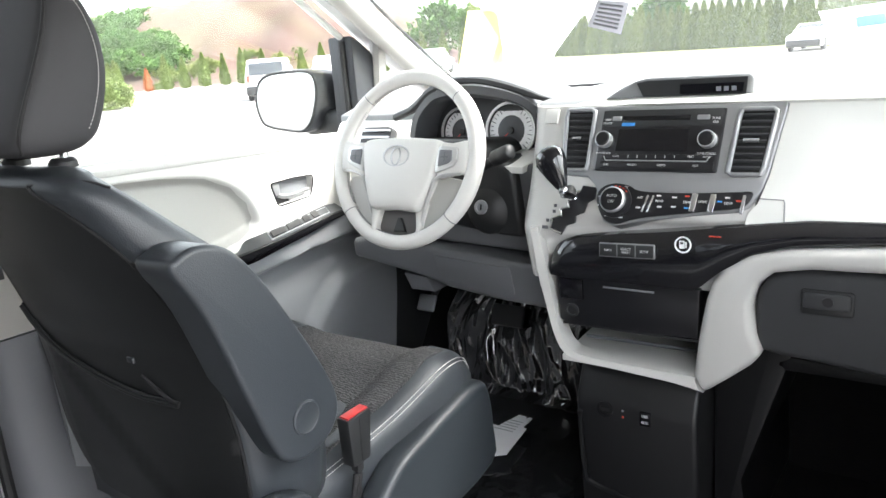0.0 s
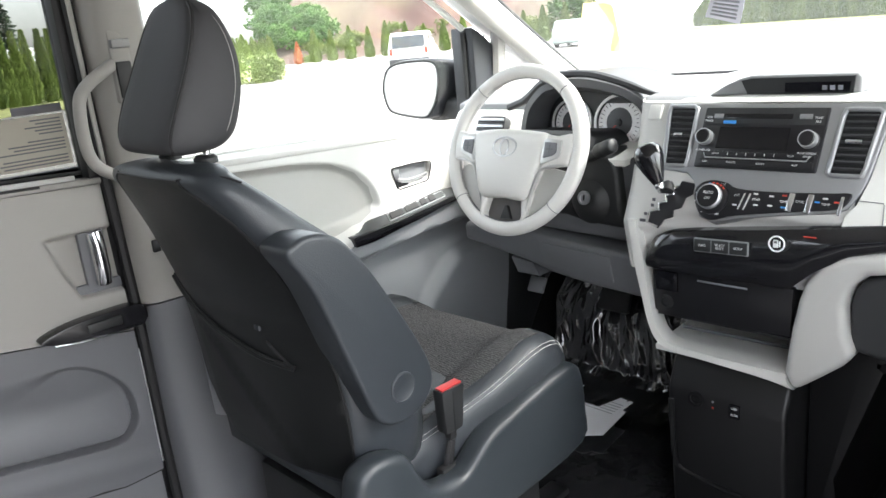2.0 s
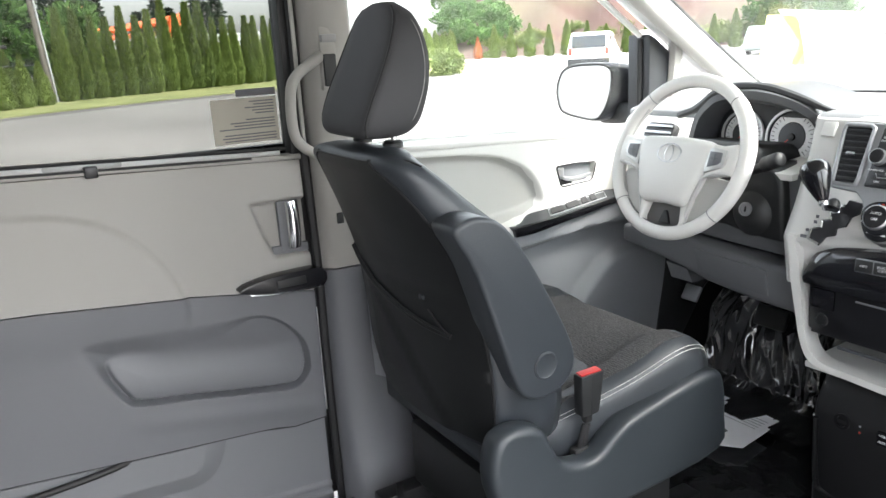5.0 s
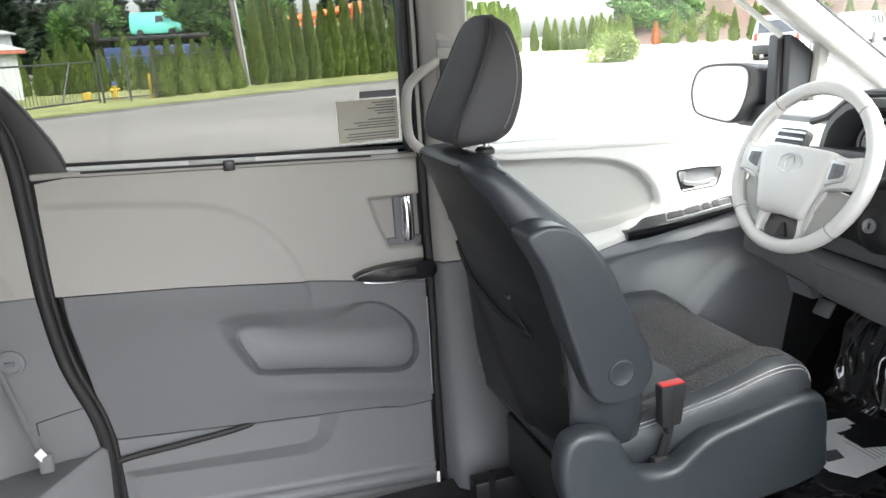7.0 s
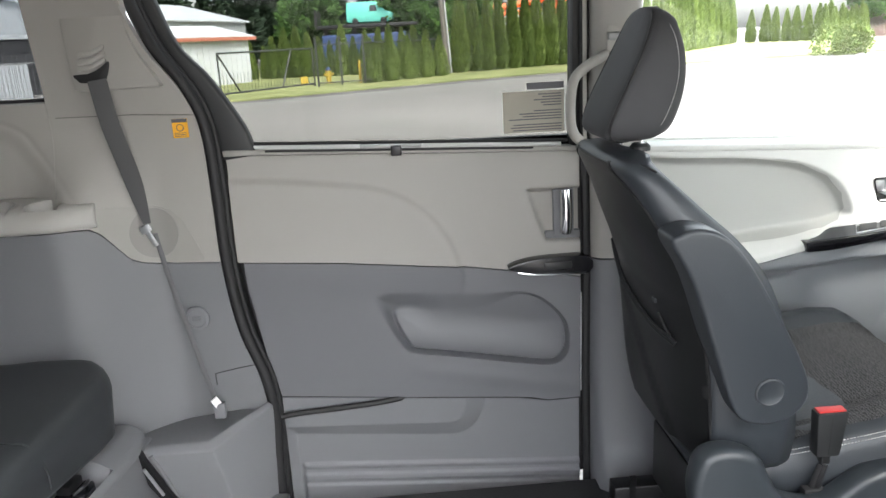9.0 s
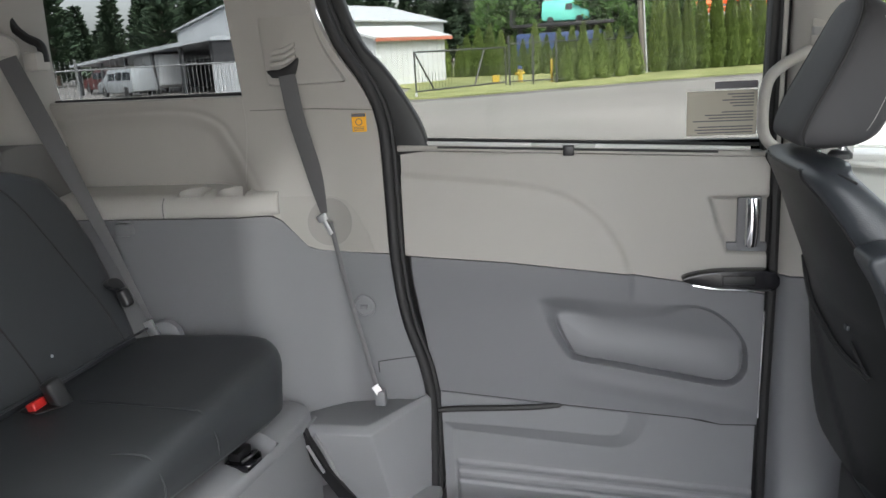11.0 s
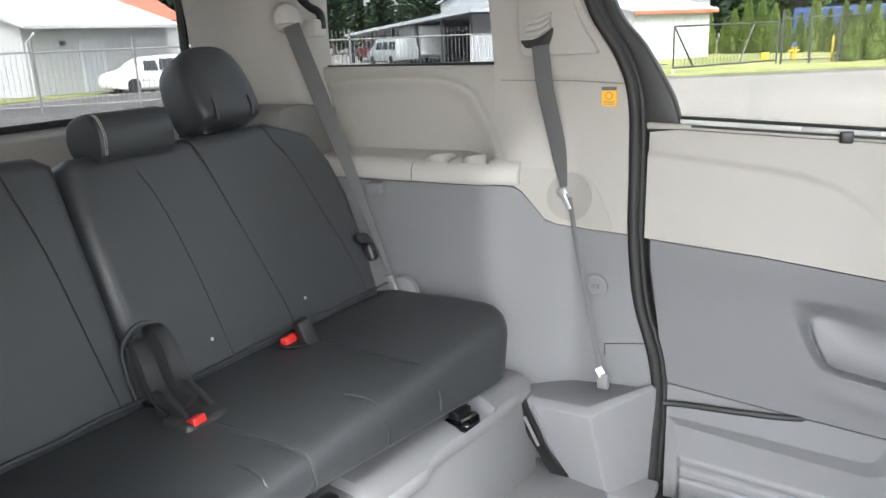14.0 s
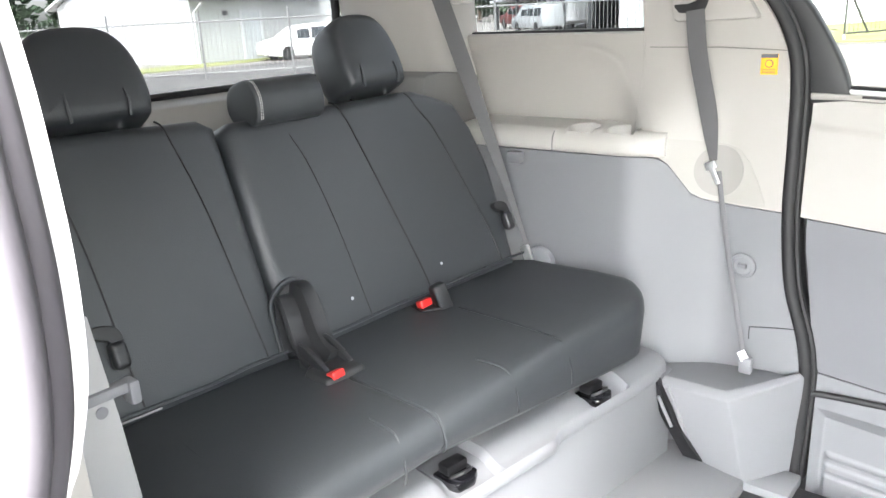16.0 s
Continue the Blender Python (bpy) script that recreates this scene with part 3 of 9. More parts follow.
part("anchor_boss", lathe([(0.03, 0), (0.029, 0.004), (0.022, 0.006), (0.021, 0.003)], 24, axes((-0.795, -0.272, 0.523), (0, 1, 0), (0, 0, 1))), LIGHT_GREY, wall_left, "round anchor cover")
part("boss_slot", box(-0.792, -0.785, -0.282, -0.262, 0.519, 0.529, 0.001), GREY, wall_left)
R_, T_ = np.meshgrid(np.linspace(0.0005, 1, 10), np.linspace(0, 2 * math.pi, 37), indexing="ij")
Yd, Zd = -0.340 + 0.052 * R_ * np.cos(T_), 0.742 + 0.060 * R_ * np.sin(T_)
part("wear_plate", sheet(quarter_x(Yd, Zd) + 0.0024, Yd, Zd, (-0.004, 0, 0)), surface("clear_wear_plate", (0.235, 0.228, 0.215), 0.35, grain=300, bump=0.05, var=0.04), wall_left, "round scuff plate")
Yd, Zd = grid(-0.445, -0.236, 40, [(p[0], p[1] + 0.006) for p in split], [(-0.45, 0.818), (-0.33, 0.806), (-0.30, 0.795), (-0.275, 0.765), (-0.252, 0.715), (-0.236, 0.672)], 24)
part("lower_scuff", sheet(quarter_x(Yd, Zd) + 0.0012, Yd, Zd, (-0.004, 0, 0)), surface("scuff_film", (0.30, 0.29, 0.268), 0.4, grain=300, bump=0.05, var=0.04), wall_left)
part("pillar_seam", tube([(-0.8005, -0.52, 1.020), (-0.8005, -0.35, 1.018), (-0.8005, -0.215, 1.010)], 0.001, 6), surface("seam_shadow", (0.15, 0.145, 0.135), 0.7, bump=0), wall_left)
flap_line = [(-0.249, 0.34), (-0.249, 0.366), (-0.240, 0.372), (-0.150, 0.386), (-0.141, 0.378), (-0.13, 0.30)]
part("inspection_flap", tube([(-0.8035, y, z) for y, z in curve(flap_line, 4)], 0.0012, 6), DARK, wall_left)
# sill box by the wheel
boxring = [
    ((-0.85, -0.40, 0), (-0.725, -0.36, 0), (-0.715, -0.315, 0), (-0.690, -0.200, 0), (-0.83, -0.115, 0), (-0.85, -0.115, 0)),
    ((-0.85, -0.42, 0.13), (-0.70, -0.40, 0.13), (-0.685, -0.355, 0.13), (-0.674, -0.222, 0.13), (-0.815, -0.115, 0.13), (-0.85, -0.115, 0.13)),
    ((-0.85, -0.43, 0.232), (-0.665, -0.428, 0.246), (-0.652, -0.397, 0.241), (-0.664, -0.242, 0.234), (-0.797, -0.118, 0.275), (-0.85, -0.115, 0.265)),
    ((-0.85, -0.43, 0.242), (-0.685, -0.426, 0.255), (-0.672, -0.400, 0.256), (-0.684, -0.254, 0.250), (-0.80, -0.130, 0.284), (-0.85, -0.12, 0.270))]
part("sill_box", bevel(loft(boxring), 0.016, 4, 22), LIGHT_GREY, wall_left, "light grey moulded sill box", 60)
part("box_rib", tube(curve([(-0.652, -0.386, 0.240), (-0.672, -0.372, 0.19), (-0.690, -0.352, 0.11), (-0.716, -0.325, 0.03)], 4), 0.009, 10, flat=0.7), LIGHT_GREY, wall_left)
part("floor_bracket", loft([[(x - 0.012, y - w, z), (x - 0.012, y + w, z), (x + 0.008, y + w, z), (x + 0.008, y - w, z)] for x, y, z, w in ((-0.640, -0.414, 0.258, 0.013), (-0.668, -0.384, 0.15, 0.015), (-0.690, -0.350, 0.075, 0.018), (-0.706, -0.330, 0.034, 0.024))]), STEEL, wall_left, "black steel bracket")
part("bracket_slot", tube([(-0.636, -0.398, 0.215), (-0.660, -0.372, 0.13)], 0.004, 8), SILVER, wall_left)
part("floor_trim", box(-0.80, -0.69, -0.235, -0.10, -0.01, 0.022, 0.008), LIGHT_GREY, wall_left)

window_left = thing("window_1", "dark tinted fixed quarter window", "window", (-0.85, -0.9, 1.06), kind="structure")
part("pane", prism([(-1.32, 1.05), (-0.52, 1.045), (-0.52, 1.42), (-1.30, 1.42)], "x", -0.845, -0.84), TINTED_QUARTER, window_left, "tinted pane")
part("window_seal", box(-0.838, -0.82, -1.33, -0.52, 1.052, 1.064, 0.003), RUBBER, window_left)
part("window_seal", prism([(-1.16, 1.05), (-1.115, 1.05), (-1.105, 1.40), (-1.15, 1.40)], "x", -0.845, -0.81, 0.003), RUBBER, window_left)

# corner pillar, tailgate and rear window
wall_back = thing("wall_back", "beige rear pillar and tailgate trim", "van wall", (0, -1.6, 0.0), kind="structure")
pil = []
for z, y1, x0 in ((0.70, -1.03, -0.70), (0.92, -1.03, -0.70), (1.02, -1.05, -0.695), (1.10, -1.06, -0.69), (1.2, -1.06, -0.68), (1.42, -1.05, -0.655)):
    pil.append([(-0.84, y1, z), (x0 - 0.03, y1 - 0.012, z), (x0, y1 - 0.06, z), (x0 + 0.012, y1 - 0.18, z), (x0 + 0.006, -1.36, z), (x0 - 0.01, -1.44, z), (x0 - 0.035, -1.475, z), (-0.85, -1.48, z)])
part("corner_pillar", loft(pil), BEIGE, wall_back, "pale beige corner pillar", 60)
part("tailgate_trim", prism([(-1.36, 0.4), (-1.36, 0.89), (-1.39, 0.940), (-1.48, 0.952), (-1.50, 0.4)], "x", -0.76, 0.76, 0.008), BEIGE, wall_back)
part("tailgate_skin", box(-0.84, 0.84, -1.56, -1.51, -0.05, 0.95, 0.01), VAN_WHITE, wall_back)
# solid panel in darker grey, imitating the shade inside an opening
part("recess_panel", prism(curve([(-0.79, 0.70), (-0.79, 0.93), (-0.765, 0.955), (-0.66, 0.972), (-0.59, 0.972), (-0.55, 0.94), (-0.545, 0.70)], 3, True), "y", -1.20, -1.015, 0.006), surface("recess_shade_grey", (0.13, 0.128, 0.122), 0.7, grain=300, bump=0.1, var=0.05), wall_back)
window_back = thing("window_2", "tinted rear window with rounded lower corners", "window", (0, -1.65, 0.95), kind="structure")
rw = rounded(0, 1.27, 1.42, 0.63, 0.10, 6)
part("pane", prism(rw, "y", -1.496, -1.491), TINTED_REAR, window_back, "tinted pane")
part("window_seal", tube([(p[0], -1.484, p[1]) for p in rw], 0.013, 8, closed=True), RUBBER, window_back)

# middle pillar ---------------------------------------------------------
pillar = thing("pillar_left", "beige and grey door pillar with grab handle", "pillar", (-0.82, 0.78, 0.0), kind="structure")


def pillar_ring(z, y0, y1, x):
    return [(-0.88, y0, z), (x - 0.02, y0, z), (x, y0 + 0.02, z), (x + 0.005, (y0 + y1) / 2, z), (x, y1 - 0.02, z), (x - 0.03, y1, z), (-0.88, y1, z)]


part("upper_trim", loft([pillar_ring(z, 0.708, y1, x) for z, y1, x in ((0.604, 0.86, -0.79), (0.7, 0.86, -0.79), (0.85, 0.85, -0.79), (1.0, 0.83, -0.78), (1.2, 0.82, -0.765), (1.4, 0.81, -0.74))]), BEIGE, pillar, "beige upper trim", 50)
part("lower_trim", loft([pillar_ring(z, 0.708, y1, x) for z, y1, x in ((-0.03, 1.0, -0.70), (0.05, 0.97, -0.71), (0.07, 0.95, -0.735), (0.12, 0.92, -0.75), (0.2, 0.90, -0.765), (0.4, 0.88, -0.785), (0.6, 0.86, -0.79))]), GREY, pillar, "grey lower trim", 50)
grab = part("grab_handle", tube(curve([(-0.780, 0.742, 1.100), (-0.758, 0.704, 1.083), (-0.746, 0.672, 1.066), (-0.742, 0.650, 1.044), (-0.741, 0.642, 1.010), (-0.741, 0.640, 0.965), (-0.743, 0.645, 0.930), (-0.752, 0.665, 0.904), (-0.788, 0.718, 0.874)], 6), 0.0118, 12), BEIGE, pillar, "pale bent grab handle")
part("belt_adjuster", box(-0.79, -0.765, 0.73, 0.77, 1.02, 1.16, 0.006), BEIGE, pillar)
part("belt_slot", box(-0.772, -0.760, 0.735, 0.765, 1.03, 1.10, 0.003), DARK, pillar)
part("belt_clip", box(-0.785, -0.755, 0.732, 0.768, 1.125, 1.142, 0.003), STRAP_PALE, pillar)
part("lower_slot", box(-0.79, -0.782, 0.742, 0.758, 0.712, 0.738, 0.002), DARK, pillar)

# front door --------------------------------------------------------------
front_door = thing("front_door", "closed driver's door with pale armrest and black switch panel", "van door", (-0.8, 1.35, 0.0), kind="structure")


def front_x(Y, Z):
    X = -0.79 + 0.02 * np.sin(np.clip(Z / 0.85, 0, 1) * math.pi)
    pad = curve([(0.7, 0.855), (0.90, 0.845), (1.10, 0.832), (1.22, 0.813), (1.30, 0.775), (1.345, 0.72), (1.35, 0.67), (1.28, 0.645), (1.15, 0.630), (0.9, 0.61), (0.7, 0.60)], 5, True)
    s = -far_from(Y, Z, pad)
    X = X - 0.030 * ease(s, -0.002, 0.022)
    rest = curve([(1.05, 0.605), (1.206, 0.630), (1.28, 0.632), (1.367, 0.638), (1.45, 0.647), (1.529, 0.656), (1.75, 0.66)], 5) + curve([(1.75, 0.585), (1.5, 0.585), (1.2, 0.56), (1.0, 0.545)], 5)
    X = X + 0.045 * ease(-far_from(Y, Z, rest), -0.035 + 0.023 * ease(Y, 1.12, 1.28), 0.02 - 0.016 * ease(Y, 1.12, 1.28))
    cup = [(1.406, 0.761), (1.475, 0.763), (1.546, 0.759), (1.545, 0.735), (1.530, 0.708), (1.426, 0.704), (1.418, 0.708)]
    X = X - 0.028 * ease(-far_from(Y, Z, cup), -0.002, 0.008)
    X = X + 0.035 * ease(-far_from(Y, Z, curve([(1.42, 0.33), (1.50, 0.44), (1.62, 0.50), (1.9, 0.47), (1.9, 0.1), (1.40, 0.1)], 5, True)), -0.01, 0.03)
    return X


fsplit = [(0.7, 0.56), (1.0, 0.565), (1.12, 0.585), (1.216, 0.606), (1.28, 0.611), (1.368, 0.623), (1.45, 0.634), (1.529, 0.647), (1.62, 0.651), (1.95, 0.64)]
Y, Z = grid(0.80, 1.90, 330, [(p[0], p[1] + 0.001) for p in fsplit], [(p[0], p[1] - 0.012) for p in SILL], 130)
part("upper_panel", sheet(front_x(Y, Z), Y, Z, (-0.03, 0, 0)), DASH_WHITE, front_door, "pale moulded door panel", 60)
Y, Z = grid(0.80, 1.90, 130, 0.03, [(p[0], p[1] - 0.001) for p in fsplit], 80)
part("lower_panel", sheet(front_x(Y, Z), Y, Z, (-0.03, 0, 0)), FRONT_GREY_LIT, front_door, "grey lower panel", 60)
pad_hi = [(0.8, 0.848), (0.90, 0.843), (1.10, 0.830), (1.22, 0.809), (1.29, 0.775), (1.33, 0.73), (1.343, 0.69)]
pad_lo = [(0.8, 0.607), (0.9, 0.613), (1.15, 0.633), (1.28, 0.648), (1.325, 0.664), (1.343, 0.688)]
Y, Z = grid(0.80, 1.342, 90, pad_lo, pad_hi, 40)
part("door_pad", sheet(front_x(Y, Z) + 0.0025, Y, Z, (-0.004, 0, 0)), surface("door_pad_vinyl", (0.44, 0.44, 0.415), 0.5, grain=420, bump=0.12, var=0.04), front_door, "padded vinyl insert", 60)
part("door_skin", prism([(0.80, -0.05), (1.9, -0.05), (1.9, 0.80), (0.80, 0.84)], "x", -0.93, -0.90, 0.004), VAN_WHITE, front_door)
part("sill_cap", prism([(0.80, 0.862), (1.9, 0.815), (1.9, 0.832), (0.80, 0.878)], "x", -0.90, -0.785, 0.005), DASH_WHITE, front_door)
# seal given the pale panel colour to imitate its washing out in bright light
part("sill_seal", tube([(-0.868, 0.8, 0.884), (-0.868, 1.3, 0.863), (-0.868, 1.75, 0.84)], 0.004, 6), DASH_WHITE, front_door)
lip_hi = curve([(1.206, 0.631), (1.28, 0.634), (1.367, 0.640), (1.45, 0.649), (1.529, 0.658), (1.59, 0.661)], 6)
lip_lo = curve([(1.214, 0.604), (1.28, 0.606), (1.368, 0.618), (1.45, 0.628), (1.529, 0.641), (1.59, 0.648)], 6)
plate = part("switch_panel", prism(lip_hi + lip_lo[::-1], "x", -0.745, -0.717, 0.003, 2), GLOSS, front_door, "glossy black switch panel")
U_, V_ = np.meshgrid(np.linspace(0, 1, 40), np.linspace(0, 1, 8), indexing="ij")
near_y, far_y = 1.215 + U_ * 0.375, 1.262 + U_ * 0.35
near_z = np.interp(near_y, [p[0] for p in lip_hi], [p[1] for p in lip_hi]) + 0.0015
deck_y, deck_z = near_y + (far_y - near_y) * V_, near_z + 0.013 * V_ * ease(U_, 0.0, 0.12) - 0.004 * ease(U_, 0.85, 1.0) * V_
part("switch_deck", sheet(-0.723 - 0.052 * V_, deck_y, deck_z, (0, 0, -0.006)), surface("deck_slate", (0.035, 0.038, 0.042), 0.4, grain=420, bump=0.1, var=0.05), plate, "slate grey switch deck", 50)


def on_deck(y, v):
    z = float(np.interp(y, [p[0] for p in lip_hi], [p[1] for p in lip_hi])) + 0.0015 + 0.013 * v
    return (-0.723 - 0.052 * v, y + 0.03 * v, z)


part("switch_surround", tube([on_deck(y, v) for y, v in ((1.335, 0.18), (1.54, 0.18), (1.54, 0.80), (1.335, 0.86))], 0.0016, 6, closed=True), SILVER, plate)
for y0_, y1_ in ((1.342, 1.388), (1.396, 1.442), (1.452, 1.474), (1.484, 1.506)):
    q_ = [Vector(on_deck(y, v)) for y, v in ((y0_, 0.24), (y1_, 0.24), (y1_, 0.76), (y0_, 0.80))]
    part("window_switch", loft([[p + Vector((0, 0, 0.0005)) for p in q_], [p + Vector((0, 0.0015 if i in (0, 3) else -0.0015, 0.0035)) for i, p in enumerate(q_)]]), DARK, plate)
bez = [(1.408, 0.762), (1.475, 0.764), (1.544, 0.760), (1.549, 0.754), (1.545, 0.735), (1.534, 0.711), (1.526, 0.707), (1.428, 0.703), (1.419, 0.708), (1.405, 0.756)]
part("handle_liner", prism([(1.477 + (y - 1.477) * 0.96, 0.734 + (z - 0.734) * 0.94) for y, z in bez], "x", -0.815, -0.797, 0.001), FRONT_GREY_LIT, front_door, "grey handle recess")
# dark block laid in the handle recess as its shade
part("recess_shade", prism([(1.424, 0.706), (1.47, 0.7065), (1.455, 0.722), (1.418, 0.724)], "x", -0.798, -0.789, 0.001), DARK, front_door, "dark patch for the shade in the handle recess")
lever = part("release_lever", tube(curve([(-0.790, 1.43, 0.728), (-0.785, 1.45, 0.722), (-0.783, 1.48, 0.721), (-0.784, 1.530, 0.726)], 5), 0.0075, 10, flat=0.6), SILVER, front_door, "satin release lever")
part("lever_bezel", tube([(-0.780, y, z) for y, z in bez], 0.0019, 6, closed=True), STEEL, front_door)
part("lock_knob", box(-0.800, -0.784, 1.413, 1.436, 0.728, 0.757, 0.004), SILVER, front_door)
part("pane", prism([(0.80, 0.85), (1.785, 0.82), (1.775, 1.10), (1.35, 1.38), (0.80, 1.38)], "x", -0.865, -0.861), CLEAR, front_door, "clear window pane").visible_shadow = False
part("mirror_patch", prism([(1.780, 0.82), (1.862, 0.82), (1.872, 0.92), (1.868, 1.05), (1.81, 1.09), (1.780, 1.105)], "x", -0.89, -0.80, 0.008), surface("slate_trim", (0.020, 0.022, 0.026), 0.5, grain=380, bump=0.12), front_door, "dark slate corner cover")
part("window_frame", tube([(-0.835, 1.775, 0.82), (-0.835, 1.775, 1.09)], 0.009, 8), RUBBER, front_door, "black upright frame")
part("window_frame", tube([(-0.835, 1.775, 1.10), (-0.83, 1.60, 1.215), (-0.815, 1.42, 1.32), (-0.80, 1.3, 1.37)], 0.009, 8), DASH_WHITE, front_door, "pale sloping frame")

mirror = thing("wing_mirror", "white-backed wing mirror with black rim", "wing mirror", (-1.05, 1.8, 0.88))
mm = axes((-1.035, 1.745, 0.928), (-0.945, -0.327, 0), (0, 0.05, 1))
face = curve([(0.100, 0.005), (0.092, 0.048), (0.073, 0.074), (0.038, 0.085), (-0.031, 0.087), (-0.071, 0.082), (-0.087, 0.061), (-0.086, 0.014), (-0.071, -0.037), (-0.053, -0.065), (-0.031, -0.077), (0.015, -0.071), (0.060, -0.061), (0.087, -0.045)], 3, True)
shell = []
for d, k, wide in ((-0.006, 1.03, 1.03), (-0.004, 1.10, 1.10), (0.010, 1.12, 1.30), (0.05, 1.10, 1.62), (0.10, 1.00, 1.60), (0.14, 0.80, 1.30), (0.16, 0.5, 0.8)):
    shell.append([mm @ Vector((x * (k if x > 0 else wide), z * k, d)) for x, z in face])
case = part("case", loft(shell), surface("mirror_case", (0.030, 0.030, 0.036), 0.4, bump=0.02), mirror, "dark mirror case", 60)
part("mirror_glass", moved(prism([(x, z) for x, z in face], "z", -0.009, -0.0055), mm), CHROME, mirror, "mirror glass")
part("rim", tube([mm @ Vector((x * 1.04, z * 1.05, -0.006)) for x, z in face], 0.0042, 8, closed=True), RUBBER, mirror)
part("arm", loft([[(x, y, z) for y, z in rounded(1.83, 0.865, 0.09 - 0.02 * k, 0.075, 0.02, 3)] for k, x in enumerate((-0.87, -0.95, -1.04))]), DARK, mirror, "mirror arm")

# front pillar and windscreen
pillar_a = thing("pillar_front", "pale windscreen pillar with slim quarter pane", "pillar", (-0.78, 1.9, 0.9), kind="structure")
path_a = [(-0.68, 1.30, 1.39), (-0.735, 1.60, 1.255), (-0.77, 1.85, 1.12), (-0.79, 2.08, 0.99), (-0.80, 2.28, 0.88)]
part("trim", tube(curve(path_a, 5), 0.060, 12, flat=0.55, side=(0.4, 0.4, -0.75)), SHELF, pillar_a, "pale pillar trim", 60)
part("outer_skin", tube([(p[0] - 0.06, p[1] + 0.03, p[2] + 0.015) for p in curve(path_a, 5)], 0.05, 10), VAN_WHITE, pillar_a)
part("screen_seal", tube([(p[0] + 0.045, p[1] + 0.045, p[2] - 0.002) for p in curve(path_a, 5)], 0.0045, 8), RUBBER, pillar_a)
part("quarter_post", tube([(-0.80, 1.87, 0.84), (-0.795, 1.885, 1.09)], 0.022, 8), SHELF, pillar_a)
part("pane", prism([(1.88, 0.84), (2.2, 0.84), (1.90, 1.08)], "x", -0.845, -0.841), CLEAR, pillar_a, "slim quarter pane").visible_shadow = False
part("sash", tube([(-0.83, 1.87, 0.865), (-0.83, 2.25, 0.865)], 0.012, 6), RUBBER, pillar_a)

windscreen = thing("window_3", "raked clear windscreen", "window", (0, 2.3, 0.9), kind="structure")
Yw, Xw = np.meshgrid(np.linspace(0, 1, 14), np.linspace(-0.80, 0.80, 20))
bow = 0.10 * (Xw / 0.8) ** 2
part("pane", sheet(Xw * (1 - 0.10 * Yw), 2.36 - bow - Yw * 0.98, 0.895 + Yw * 0.465 - 0.02 * bow, (0, 0.004, 0.005)), WINDSHIELD, windscreen, "clear pane").visible_shadow = False
part("screen_base", tube(curve([(-0.55, 2.20, 0.912), (-0.30, 2.27, 0.909), (0.0, 2.30, 0.907), (0.40, 2.28, 0.908), (0.80, 2.20, 0.912)], 4), [0.003 + 0.0003 * k for k in range(17)], 8), RUBBER, windscreen, "black lower edge")
part("cowl", prism([(2.28, 0.86), (2.42, 0.85), (2.42, 0.80), (2.28, 0.80)], "x", -0.80, 0.80, 0.006), RUBBER, windscreen)
bonnet = solo("bonnet", prism([(2.44, 0.84), (2.8, 0.77), (3.15, 0.62), (3.25, 0.4), (3.25, -0.1), (2.0, -0.1), (2.0, 0.3), (2.40, 0.5)], "x", -0.82, 0.82, 0.06, 4), VAN_WHITE, "white painted bonnet of the van", "bonnet", kind="structure")

# right side: open doorways with only pillar and rear jamb
jamb_right = thing("jamb_right", "white painted door jamb with thick rubber seal", "door jamb", (0.75, -0.3, 0.0), kind="structure")
rpath = [(p[0] + 0.012, p[1], p[2]) for p in curve([(0.745, -0.30, 1.34), (0.755, -0.21, 1.22), (0.765, -0.155, 1.12), (0.77, -0.135, 1.06), (0.772, -0.130, 1.0), (0.778, -0.130, 0.94), (0.789, -0.137, 0.89), (0.80, -0.15, 0.84), (0.81, -0.15, 0.7), (0.81, -0.11, 0.4), (0.81, -0.08, 0.0)], 6)]
SEAL_GREY = surface("aged_grey_rubber", (0.040, 0.037, 0.043), 0.55, grain=200, bump=0.1, var=0.12)
part("door_seal", tube(rpath, 0.019, 14), SEAL_GREY, jamb_right, "thick grey rubber door seal")
part("seal_lip", tube([(p[0] + 0.012, p[1] + 0.020, p[2]) for p in rpath], 0.012, 10), SEAL_GREY, jamb_right)
part("jamb_skin", loft([[(p[0] - 0.035, p[1] - 0.012, p[2]), (p[0] - 0.032, p[1] - 0.042, p[2]), (p[0] - 0.010, p[1] - 0.13, p[2]), (p[0] + 0.03, p[1] - 0.13, p[2]), (p[0] + 0.03, p[1] - 0.012, p[2])] for p in rpath]), VAN_WHITE, jamb_right, "white painted jamb")
part("outer_skin", prism([(p[1] - 0.06, p[2]) for p in rpath] + [(-1.7, -0.02), (-1.7, 0.98), (-0.5, 1.0), (-0.5, 1.34)], "x", 0.86, 0.90), VAN_WHITE, jamb_right)
open_door = thing("sliding_door_right", "white sliding door slid back along the van's flank", "van door", (0.96, -0.75, 0.0), kind="structure")
part("door_shell", prism([(-1.30, -0.05), (-0.34, -0.05), (-0.34, 0.86), (-0.48, 1.0), (-1.30, 1.0)], "x", 0.935, 0.995, 0.01, 2), VAN_WHITE, open_door, "white painted door shell")
part("window_frame", join(box(0.94, 0.985, -1.30, -1.22, 1.0, 1.36, 0.004), box(0.94, 0.985, -0.56, -0.48, 1.0, 1.36, 0.004), box(0.94, 0.985, -1.30, -0.48, 1.36, 1.42, 0.004)), RUBBER, open_door, "black window frame")
part("pane", box(0.955, 0.959, -1.22, -0.56, 1.0, 1.36), TINTED, open_door, "tinted window pane")
